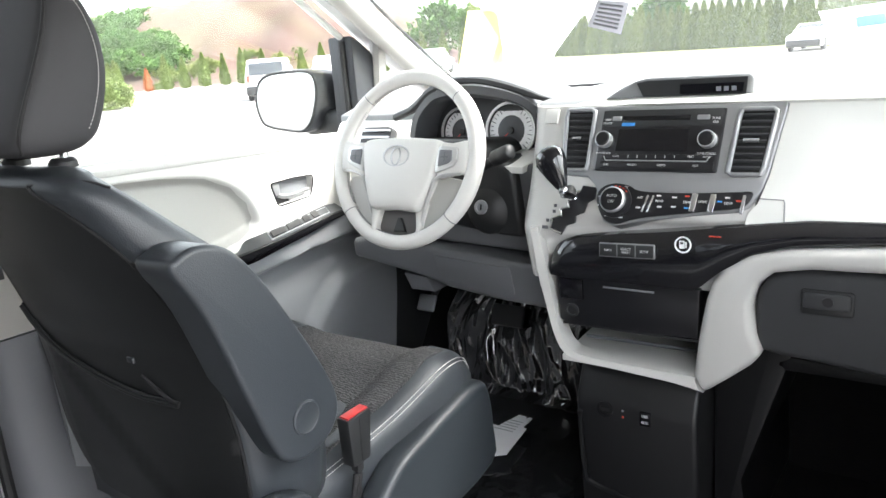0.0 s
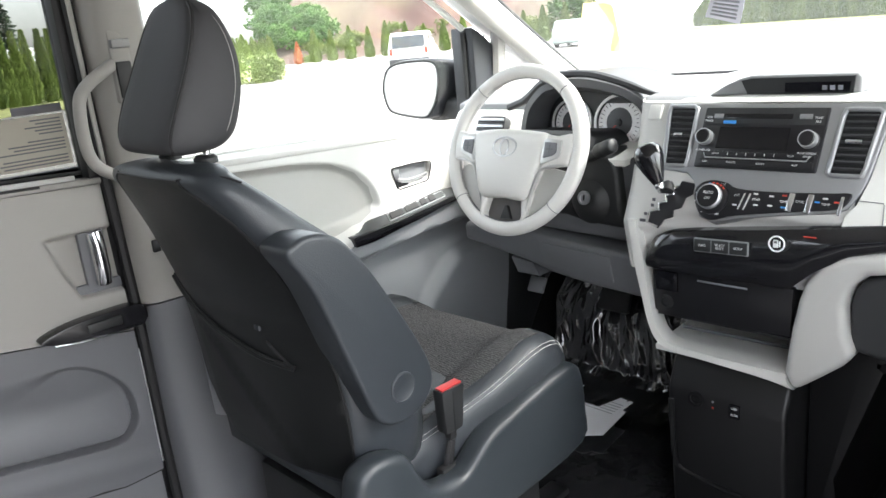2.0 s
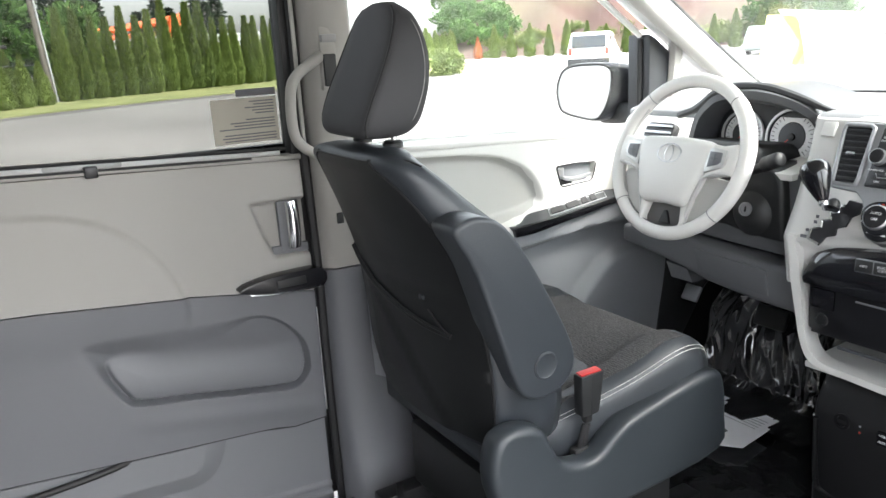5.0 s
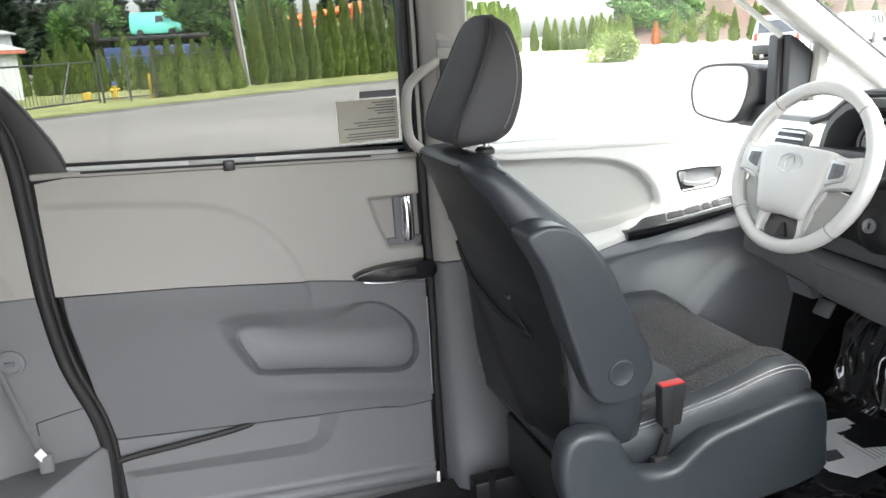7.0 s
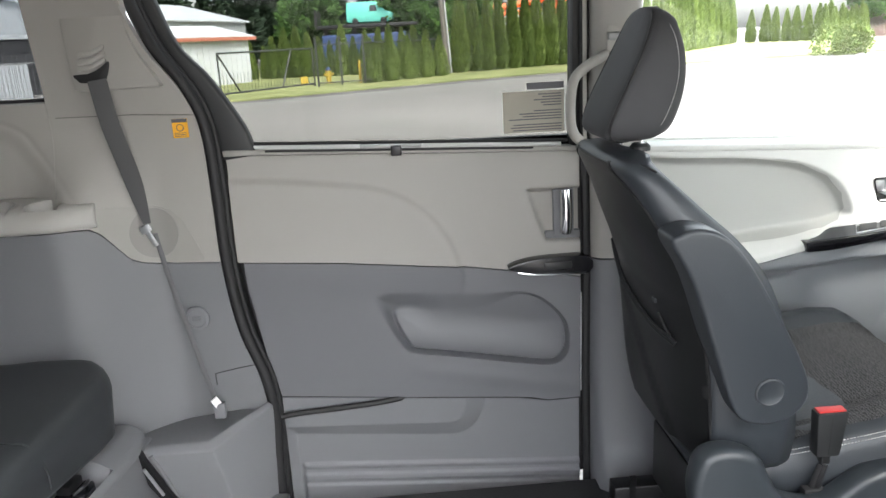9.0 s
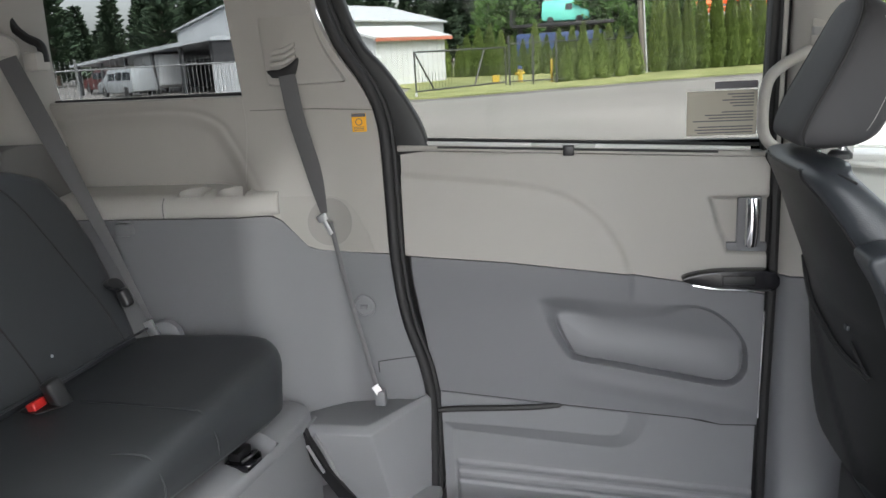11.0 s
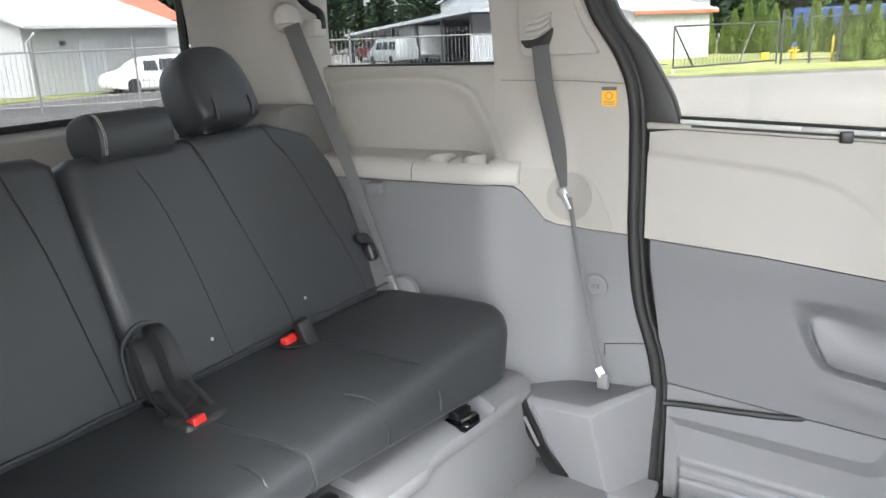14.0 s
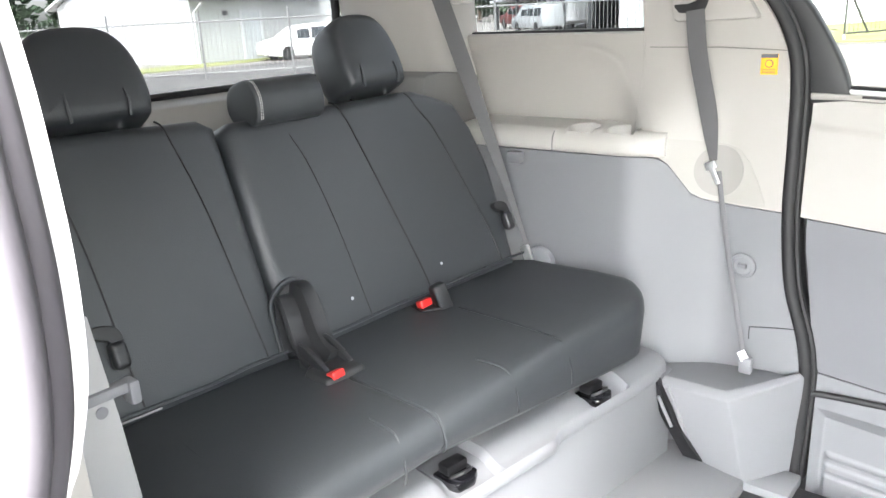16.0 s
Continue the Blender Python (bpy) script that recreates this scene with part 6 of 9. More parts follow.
for x in (0.060, 0.248):
    k = part("knob", on_stack(moved(lathe(knob[::-1], 28), pose(x, 0.128, 0.010))), RADIO_BLACK, radio, "round radio knob")
    part("knob_ring", on_stack(moved(hoop([(0.0128, 0.0165), (0.0150, 0.016), (0.0155, 0.003), (0.0142, 0.003)], 28), pose(x, 0.128, 0.010))), SILVER, k)
part("preset_strip", on_stack(prism([(0.055, 0.094), (0.262, 0.094), (0.262, 0.103), (0.055, 0.103)], "z", 0.010, 0.0118, 0.001)), RADIO_BLACK, radio)
part("chrome_line", on_stack(tube([(0.062, 0.0985, 0.0125), (0.066, 0.0905, 0.0125), (0.25, 0.0905, 0.0125), (0.254, 0.0985, 0.0125)], 0.0012, 6)), SILVER, radio)
part("mode_bar", on_stack(box(0.055, 0.262, 0.076, 0.089, 0.010, 0.0118, 0.001)), RADIO_BLACK, radio)


def print_on(text, m, size, material, parent, name="print"):
    c = bpy.data.curves.new(name, "FONT")
    c.body, c.size, c.align_x, c.align_y, c.extrude = text, size, "CENTER", "CENTER", 0.0002
    tmp = bpy.data.objects.new(name, c)
    me = bpy.data.meshes.new_from_object(tmp)
    bpy.data.objects.remove(tmp)
    me.transform(m)
    me.materials.clear()
    me.materials.append(material)
    ob = new(name, me)
    ob.parent = parent
    return ob


for txt, x, y, s in (("POWER·VOL", 0.060, 0.104, 0.0052), ("TUNE·SCROLL", 0.248, 0.1045, 0.0052), ("SCAN", 0.085, 0.0985, 0.005), ("TEXT", 0.222, 0.0985, 0.005), ("SETUP", 0.250, 0.0985, 0.005), ("DISC", 0.068, 0.0825, 0.005), ("PRESETS", 0.118, 0.0825, 0.005), ("RADIO", 0.172, 0.0825, 0.005), ("AUX", 0.232, 0.0825, 0.005), ("SEEK", 0.060, 0.168, 0.0055), ("TRACK", 0.060, 0.161, 0.0055), ("TUNE", 0.257, 0.168, 0.0055), ("FILE", 0.257, 0.161, 0.0055)):
    print_on(txt, SM @ pose(x, y, 0.0122), s, WHITE_PRINT, radio)
for k in range(6):
    part("preset_mark", on_stack(box(0.108 + 0.017 * k, 0.1092 + 0.017 * k, 0.096, 0.101, 0.0118, 0.0122)), WHITE_PRINT, radio)


VENT_RIM = surface("vent_rim_satin", (0.34, 0.345, 0.355), 0.38, metal=0.7, bump=0.0, var=0.05)
VENT_SLAT = surface("vent_slat", (0.035, 0.036, 0.039), 0.35, grain=400, bump=0.05, var=0.1)


def vent(name, low, high, y0, y1, slats, tab):
    """An air vent between its lower and upper pair of corners."""
    (a0, a1), (b0, b1) = low, high
    v = part(name, on_stack(prism([(a0, y0), (a1, y0), (b1, y1), (b0, y1)], "z", -0.03, 0.0045, 0.002)), BLACK_PLASTIC, stack, "air vent")
    ring = [Vector((a0 - 0.004, y0 - 0.004, 0.005)), Vector((a1 + 0.003, y0 - 0.003, 0.005)), Vector((b1 + 0.003, y1 + 0.003, 0.005)), Vector((b0 - 0.004, y1 + 0.003, 0.005))]
    soft = []
    for i, p in enumerate(ring):
        for f in (0.12, 0.04):
            soft.append(p.lerp(ring[i - 1], f))
        soft.append(p.lerp(ring[(i + 1) % 4], 0.12))
    part("bezel", on_stack(tube(soft, 0.0043, 10, closed=True)), VENT_RIM, v, "satin bezel", 70)
    for k in range(slats):
        f = (k + 0.7) / (slats + 0.4)
        y, x0, x1 = y0 + (y1 - y0) * f, a0 + (b0 - a0) * f, a1 + (b1 - a1) * f
        part("slat", on_stack(moved(box(x0 + 0.002, x1 - 0.002, -0.0022, 0.0022, -0.006, 0.004, 0.001), pose(0, y, 0.004, -24))), VENT_SLAT, v)
    ym = (y0 + y1) / 2
    part("tab", on_stack(moved(tube([(-tab, 0, 0), (tab, 0, 0)], 0.0042, 10), pose((a0 + a1 + b0 + b1) / 4, ym, 0.011))), CHROME, v, "bright tab")
    return v


vent("air_vent", (-0.016, 0.026), (-0.026, 0.026), 0.076, 0.188, 9, 0.009)
vent("air_vent", (0.289, 0.338), (0.298, 0.351), 0.074, 0.182, 9, 0.013)
# climate panel
rim_ = [(0.061, 0.006), (0.058, 0.028), (0.070, 0.043), (0.092, 0.049), (0.118, 0.045), (0.140, 0.036), (0.209, 0.035), (0.30, 0.040), (0.327, 0.042), (0.331, 0.034), (0.322, 0.018), (0.30, 0.010), (0.258, 0.004), (0.161, -0.011), (0.130, -0.018), (0.102, -0.027), (0.078, -0.020)]
climate = part("climate_panel", on_stack(prism(curve(rim_, 3, True), "z", 0.003, 0.009, 0.003)), RADIO_BLACK, stack, "climate control panel")
dial = part("climate_dial", on_stack(moved(lathe([(0.031, 0.0), (0.031, 0.004), (0.024, 0.006), (0.0225, 0.018), (0.020, 0.021), (0.001, 0.021)], 32), pose(0.096, 0.014, 0.009))), RADIO_BLACK, climate, "round climate dial")
part("dial_ring", on_stack(moved(hoop([(0.0225, 0.012), (0.0238, 0.012), (0.0234, 0.0195), (0.0212, 0.0215)], 32), pose(0.096, 0.014, 0.009))), SILVER, dial)
print_on("AUTO", SM @ pose(0.096, 0.020, 0.0305), 0.007, WHITE_PRINT, dial)
print_on("OFF", SM @ pose(0.096, 0.009, 0.0305), 0.007, WHITE_PRINT, dial)
for k in range(7):
    a = radians(140 - k * 16)
    part("heat_mark", on_stack(moved(box(-0.0022, 0.0022, -0.0012, 0.0012, 0, 0.0006), pose(0.096 + 0.0275 * math.cos(a), 0.014 + 0.0275 * math.sin(a), 0.0142, 0, 0, math.degrees(a) + 90))), BLUE_PRINT if k < 3 else RED_PRINT, dial)
for x, y, m in ((0.175, 0.028, WHITE_PRINT), (0.178, 0.008, WHITE_PRINT), (0.203, 0.026, WHITE_PRINT), (0.203, 0.009, WHITE_PRINT), (0.225, 0.029, RED_PRINT), (0.226, 0.008, BLUE_PRINT), (0.083, -0.013, WHITE_PRINT), (0.110, -0.015, WHITE_PRINT), (0.066, 0.022, WHITE_PRINT), (0.066, 0.006, WHITE_PRINT), (0.140, 0.005, WHITE_PRINT), (0.280, 0.022, BLUE_PRINT), (0.311, 0.024, RED_PRINT), (0.292, 0.029, WHITE_PRINT)):
    part("key_mark", on_stack(box(x - 0.004, x + 0.004, y - 0.0014, y + 0.0014, 0.009, 0.0097)), m, climate)
for txt, x, y in (("A/C", 0.141, 0.023), ("MODE", 0.108, 0.041), ("REAR", 0.177, 0.018), ("TEMP", 0.225, 0.018), ("SYNC", 0.252, 0.020), ("TEMP", 0.294, 0.019)):
    print_on(txt, SM @ pose(x, y, 0.0094), 0.006, WHITE_PRINT, climate)
for x, wide in ((0.152, 0.0022), (0.162, 0.0022), (0.237, 0.0052), (0.268, 0.0052), (0.318, 0.0030)):
    lean_ = -14 if wide < 0.003 else -6
    part("chrome_rib", on_stack(moved(box(-wide, wide, -0.0165, 0.0165, 0.0, 0.0035, min(wide * 0.8, 0.0015)), pose(x, 0.018 if x > 0.2 else 0.012, 0.0085, 0, 0, lean_))), CHROME, climate, "chrome rib")
part("hazard_switch", on_stack(box(-0.078, -0.050, 0.166, 0.196, -0.006, 0.0035, 0.002)), DASH_WHITE, stack, "pale hazard switch")

# pale surround left of the stack, carrying the selector
surround = thing("selector_panel", "pale panel with chrome-edged gear selector gate", "gear selector", (-0.03, 1.42, 0.7))
Zs_ = np.linspace(0.60, 0.917, 40)
edge_x = np.interp(Zs_, [0.60, 0.64, 0.69, 0.75, 0.80, 0.86, 0.917], [-0.062, -0.070, -0.080, -0.083, -0.086, -0.090, -0.098])
face_y = np.interp(Zs_, [0.60, 0.69, 0.75, 0.915], [1.405, 1.412, 1.447, 1.527]) - 0.002
steps = ((-0.066, 0.120), (-0.048, 0.085), (-0.028, 0.047), (-0.012, 0.018), (0.0, 0.006), (0.014, 0.001), (0.04, 0.0))
Xs_ = np.stack([edge_x + dx for dx, dy in steps] + [edge_x * 0 + x for x in (0.05, 0.15, 0.25, 0.335)], 0)
sunk = 0.030 * ease(0.730 - Zs_, 0.0, 0.03)      # behind the band below
Ys_ = np.stack([face_y + dy for dx, dy in steps[:-2]] + [face_y + 0.001 + sunk * 0.5 * ease(0.66 - Zs_, 0.0, 0.03), face_y + sunk * ease(0.69 - Zs_, 0.0, 0.02)] + [face_y + 0.0005 + sunk] * 4, 0)
part("panel", sheet(Xs_, Ys_, np.repeat(Zs_[None], len(Xs_), 0), (0, 0.03, 0)), PALE_PANEL, surround, "pale panel", 60)
gate = [(0.052, 0.772), (0.025, 0.775), (0.022, 0.765), (0.012, 0.762), (0.014, 0.752), (0.000, 0.748), (0.004, 0.737), (-0.012, 0.733), (-0.008, 0.722), (-0.026, 0.716), (-0.024, 0.698), (0.000, 0.692), (0.006, 0.705), (0.022, 0.710), (0.020, 0.722), (0.036, 0.728), (0.040, 0.745), (0.052, 0.752)]


def slope_y(z):
    return float(np.interp(z, [0.60, 0.69, 0.75, 0.915], [1.405, 1.412, 1.447, 1.527]))


bm = prism(gate, "y", -0.003, 0.004)
for v_ in bm.verts:
    v_.co.y += slope_y(v_.co.z) - 0.004
part("gate", bm, RADIO_BLACK, surround, "stepped black gate")
part("gate_edge", tube([(p[0], slope_y(p[1]) - 0.008, p[1]) for p in gate[2:12]], 0.0032, 6), CHROME, surround, "chrome gate edge")
for k, (x, z) in enumerate(((-0.010, 0.762), (-0.026, 0.738), (-0.026, 0.728), (-0.036, 0.712), (-0.042, 0.700), (-0.036, 0.700))):
    part("gear_mark", box(x - 0.003, x + 0.003, slope_y(z) - 0.0052, slope_y(z) - 0.003, z - 0.003, z + 0.003), INK, surround)
lever_m = axes((0.002, 1.380, 0.824), (0.89, 0, 0.45), (-0.45, 0.15, 0.88)) @ pose(0, 0, 0, -90)
part("knob", lathe([(0.008, -0.046), (0.0115, -0.040), (0.0165, -0.028), (0.0225, -0.012), (0.0275, 0.004), (0.0285, 0.014), (0.0270, 0.023), (0.0215, 0.031), (0.012, 0.0355), (0.002, 0.037)], 28, lever_m @ Matrix.Diagonal((1, 0.85, 1, 1))), GLOSS, surround, "glossy black selector knob", 70)
part("knob_button", lathe([(0.006, 0.0), (0.006, 0.004), (0.004, 0.005)], 16, axes(lever_m @ Vector((-0.022, -0.008, 0.012)), (0.1, 0.4, 0.9), (0.9, 0.1, 0))), DARK, surround)
part("collar", lathe([(0.0085, -0.052), (0.0095, -0.049), (0.0085, -0.044)], 20, lever_m), CHROME, surround, "chrome collar")
part("shaft", tube([lever_m @ Vector((0, 0, -0.045)), (0.006, 1.405, 0.765), (0.012, 1.45, 0.755)], 0.006, 10), CHROME, surround, "chrome shaft")
part("shaft_boot", lathe([(0.014, 0), (0.012, 0.012), (0.007, 0.018)], 14, axes((0.008, 1.425, 0.762), (1, 0, 0), (0, 0.6, 0.8)) @ pose(0, 0, 0, -90)), DARK, surround)

# glossy black band and drawer below
band = thing("storage_tower", "glossy black storage drawer in a pale open-tray tower", "centre console", (0.12, 1.45, 0.42))
xs = np.linspace(-0.030, 0.80, 90)
Zg_lo = np.interp(xs, [-0.03, 0.0, 0.05, 0.24, 0.255, 0.29, 0.34, 0.40, 0.52, 0.80], [0.606, 0.606, 0.606, 0.607, 0.612, 0.645, 0.678, 0.694, 0.706, 0.714])
Zg_hi = np.interp(xs, [-0.03, -0.023, -0.01, 0.02, 0.08, 0.2, 0.335, 0.42, 0.6, 0.80], [0.642, 0.660, 0.672, 0.684, 0.692, 0.706, 0.726, 0.736, 0.741, 0.744])
vv = np.linspace(0, 1, 14)
Xb = np.repeat(xs[:, None], 14, 1)
Zb = Zg_lo[:, None] + (Zg_hi - Zg_lo)[:, None] * vv[None]
Yb = 1.400 + 0.02 * (vv[None] - 0.35) ** 2 * 4 * 0.5 + 0.012 * ease(Xb, 0.30, 0.45) + 0.006 * ease(-Xb, 0.0, 0.03)
part("gloss_band", sheet(Xb, Yb, Zb, (0, 0.05, 0)), GLOSS, band, "piano black band", 60)
face = part("drawer", prism([(-0.022, 0.604), (0.253, 0.604), (0.250, 0.512), (0.0, 0.505), (-0.018, 0.515)], "y", 1.418, 1.50, 0.003), RADIO_BLACK, band, "satin black drawer")
part("drawer_grip", box(0.075, 0.172, 1.4155, 1.419, 0.5895, 0.5925), SILVER, face, "thin silver grip")
part("socket_panel", prism([(-0.016, 0.600), (0.034, 0.600), (0.034, 0.560), (-0.013, 0.560)], "y", 1.413, 1.42, 0.002), SCREEN, face)
part("power_socket", lathe([(0.014, 0), (0.014, 0.004), (0.010, 0.005), (0.009, -0.01)], 20, axes((0.010, 1.417, 0.537), (1, 0, 0), (0, 0, 1))), DARK, face)
strip_m = axes((0.130, 1.3985, 0.671), (1, 0, 0.03), (0, 0.1, 1))
keys = part("key_strip", moved(box(-0.052, 0.052, -0.013, 0.013, -0.003, 0.003, 0.002), strip_m), STACK, band, "three-key strip")
for k, t in enumerate(("INFO", "SELECT\nRESET", "SETUP")):
    part("key", moved(box(-0.050 + 0.034 * k, -0.018 + 0.034 * k, -0.011, 0.011, 0.002, 0.0045, 0.001), strip_m), DARK, keys)
    print_on(t, strip_m @ pose(-0.034 + 0.034 * k, 0, 0.0048), 0.006, WHITE_PRINT, keys)
fm = axes((0.231, 1.3975, 0.690), (1, 0, 0.03), (0, 0.1, 1))
fl = part("fuel_sticker", moved(hoop([(0.0145, 0), (0.0145, 0.0012), (0.0118, 0.0012), (0.0118, 0.0)], 28), fm), PAPER, band, "round white fuel reminder")
part("pump_sign", moved(join(box(-0.006, 0.003, -0.0065, 0.007, 0.0005, 0.0016, 0.0004), box(0.004, 0.0065, -0.005, 0.005, 0.0005, 0.0014)), fm), PAPER, fl)
part("pump_window", moved(box(-0.004, 0.001, 0.001, 0.005, 0.0016, 0.002), fm), INK, fl)
# thin red strips painted on as reflections in the gloss
for x0, x1, z in ((0.272, 0.292, 0.705), (0.285, 0.300, 0.692)):
    part("red_reflection", box(x0, x1, 1.4045, 1.4055, z, z + 0.002), RED_PRINT, band)
# the pale tower frame: left edge, bottom lip and wide right leg
frame_l = curve([(-0.070, 0.70), (-0.062, 0.62), (-0.045, 0.55), (-0.030, 0.49), (-0.012, 0.452), (0.02, 0.436), (0.10, 0.430), (0.20, 0.424), (0.262, 0.414)], 5)
frame_in = curve([(-0.052, 0.70), (-0.036, 0.62), (-0.025, 0.55), (-0.012, 0.49), (0.004, 0.462), (0.03, 0.450), (0.10, 0.446), (0.20, 0.442), (0.245, 0.446)], 5)
rings = []
for a, b in zip(frame_l, frame_in):
    rings.append([(a[0], 1.445, a[1]), (a[0], 1.412, a[1]), (a[0] * 0.7 + b[0] * 0.3, 1.401, a[1] * 0.7 + b[1] * 0.3), (b[0], 1.405, b[1]), (b[0], 1.445, b[1])])
part("tower_rim", loft(rings), PALE_PANEL, band, "pale rim", 60)
leg = [(0.262, 0.414), (0.245, 0.446), (0.255, 0.53), (0.266, 0.59), (0.278, 0.628), (0.302, 0.660), (0.345, 0.683), (0.41, 0.692), (0.55, 0.705), (0.80, 0.712), (0.80, 0.668), (0.55, 0.664), (0.43, 0.660), (0.375, 0.650), (0.350, 0.628), (0.340, 0.59), (0.345, 0.54), (0.36, 0.505), (0.34, 0.480), (0.30, 0.445)]
part("tower_leg", prism(leg, "y", 1.404, 1.50, 0.014, 4), PALE_PANEL, band, "pale wide leg", 50)
part("left_cheek", prism([(1.414, 0.70), (1.414, 0.64), (1.43, 0.57), (1.60, 0.57), (1.62, 0.70)], "x", -0.066, -0.055, 0.004), PALE_PANEL, band)
part("tray_floor", prism([(1.405, 0.445), (1.60, 0.452), (1.60, 0.440), (1.405, 0.434)], "x", -0.01, 0.25), PALE_PANEL, band, "pale open tray")
# inner faces of the pale tray coloured dark for the shade in it
part("tray_back_shaded", box(-0.01, 0.25, 1.56, 1.60, 0.44, 0.52), DARK, band)
part("tray_side_shaded", prism([(1.43, 0.445), (1.56, 0.45), (1.56, 0.52), (1.43, 0.51)], "x", 0.244, 0.252), DARK, band)
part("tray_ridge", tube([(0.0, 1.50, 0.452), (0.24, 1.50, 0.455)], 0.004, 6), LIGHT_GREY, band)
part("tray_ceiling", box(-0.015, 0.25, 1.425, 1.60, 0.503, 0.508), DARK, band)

low = thing("lower_console", "black lower console box with sockets", "console", (0.12, 1.6, 0.0))
cons = [(1.437, 0.425), (1.425, 0.405), (1.405, 0.365), (1.402, 0.345), (1.418, 0.10), (1.43, 0.02), (1.95, 0.0), (1.95, 0.43)]
part("body", prism(cons, "x", 0.016, 0.254, 0.010, 3), surface("console_black", (0.011, 0.011, 0.012), 0.4, grain=380, bump=0.15, var=0.15), low, "black moulded box", 50)
part("face_rim", tube(curve([(0.026, 1.399, 0.335), (0.028, 1.408, 0.20), (0.045, 1.413, 0.168), (0.12, 1.414, 0.155), (0.20, 1.414, 0.150)], 5), 0.006, 8), BLACK_PLASTIC, low)
part("socket", lathe([(0.016, 0), (0.016, 0.003), (0.011, 0.004), (0.01, -0.005)], 20, axes((0.078, 1.4025, 0.347), (1, 0, 0), (0, 0.05, 1))), BLACK_PLASTIC, low)
part("jack", lathe([(0.0022, 0), (0.0022, 0.001)], 10, axes((0.114, 1.4015, 0.351), (1, 0, 0), (0, 0.05, 1))), SILVER, low)
part("jack", lathe([(0.0022, 0), (0.0022, 0.001)], 10, axes((0.114, 1.4015, 0.338), (1, 0, 0), (0, 0.05, 1))), RED_PRINT, low)
js = part("jack_plate", box(0.148, 0.168, 1.3985, 1.410, 0.329, 0.357, 0.001), SCREEN, low)
print_on("USB", axes((0.158, 1.3983, 0.350), (1, 0, 0), (0, 0.05, 1)), 0.007, WHITE_PRINT, js)
print_on("AUX", axes((0.158, 1.3983, 0.337), (1, 0, 0), (0, 0.05, 1)), 0.007, WHITE_PRINT, js)
part("side_wing", prism([(0.256, 0.40), (0.35, 0.50), (0.40, 0.50), (0.31, 0.20), (0.33, 0.06), (0.256, 0.02)], "y", 1.50, 1.95, 0.01), BLACK_PLASTIC, low)

glove = thing("glove_box", "closed grey glove box with recessed latch", "glove box", (0.56, 1.5, 0.5))
gl = [(0.352, 0.505), (0.345, 0.54), (0.342, 0.585), (0.350, 0.620), (0.378, 0.645), (0.43, 0.655), (0.60, 0.660), (0.80, 0.664), (0.80, 0.46), (0.60, 0.482), (0.44, 0.497)]
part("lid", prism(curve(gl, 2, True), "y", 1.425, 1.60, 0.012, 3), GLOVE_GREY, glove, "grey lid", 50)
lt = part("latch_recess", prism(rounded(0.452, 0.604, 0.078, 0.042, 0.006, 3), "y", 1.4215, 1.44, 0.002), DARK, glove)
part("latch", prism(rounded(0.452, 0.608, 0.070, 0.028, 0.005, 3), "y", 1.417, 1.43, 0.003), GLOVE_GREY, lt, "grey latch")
part("lock", lathe([(0.008, 0), (0.008, 0.003), (0.006, 0.003)], 16, axes((0.454, 1.418, 0.608), (1, 0, 0), (0, 0, 1))), STEEL, lt)
part("under_tray", box(0.36, 0.80, 1.50, 1.95, 0.44, 0.47, 0.01), BLACK_PLASTIC, glove)

# instruments
hood = thing("instrument_hood", "dark hooded instrument cluster with two round gauges", "instrument cluster", (-0.31, 1.65, 0.85))
arch = curve([(-0.468, 0.82), (-0.465, 0.845), (-0.45, 0.891), (-0.421, 0.922), (-0.387, 0.940), (-0.311, 0.946), (-0.223, 0.934), (-0.168, 0.915), (-0.139, 0.886), (-0.135, 0.848), (-0.137, 0.82)], 5)
ra = []
for p in arch:
    c = Vector((-0.30, 0, 0.85))
    d = (Vector((p[0], 0, p[1])) - c).normalized()
    ra.append([(p[0] + d.x * o, y, p[1] + d.z * o) for o, y in ((-0.010, 1.600), (0.0, 1.585), (0.018, 1.590), (0.030, 1.66), (0.028, 1.80), (-0.010, 1.80))])
part("hood", loft(ra), surface("hood_slate", (0.055, 0.057, 0.062), 0.5, grain=380, bump=0.15, var=0.06), hood, "dark hood", 60)
part("hood_edge", tube(curve([(-0.56, 1.64, 0.892), (-0.492, 1.63, 0.914), (-0.43, 1.62, 0.953), (-0.37, 1.615, 0.970), (-0.293, 1.615, 0.969), (-0.235, 1.61, 0.958), (-0.179, 1.605, 0.944), (-0.126, 1.60, 0.928), (-0.075, 1.59, 0.921), (-0.01, 1.58, 0.920)], 4), [0.010] * 4 + [0.012] * 17 + [0.0115, 0.011, 0.010, 0.0095, 0.009, 0.008, 0.007, 0.006, 0.005, 0.0045, 0.004, 0.003, 0.0025, 0.002, 0.0015, 0.001], 8, flat=0.9), DARK, hood, "dark hood lip")
part("backing", prism([(p[0], p[1]) for p in arch] + [(-0.14, 0.80), (-0.46, 0.80)], "y", 1.665, 1.68), GAUGE_FACE, hood, "gauge background")
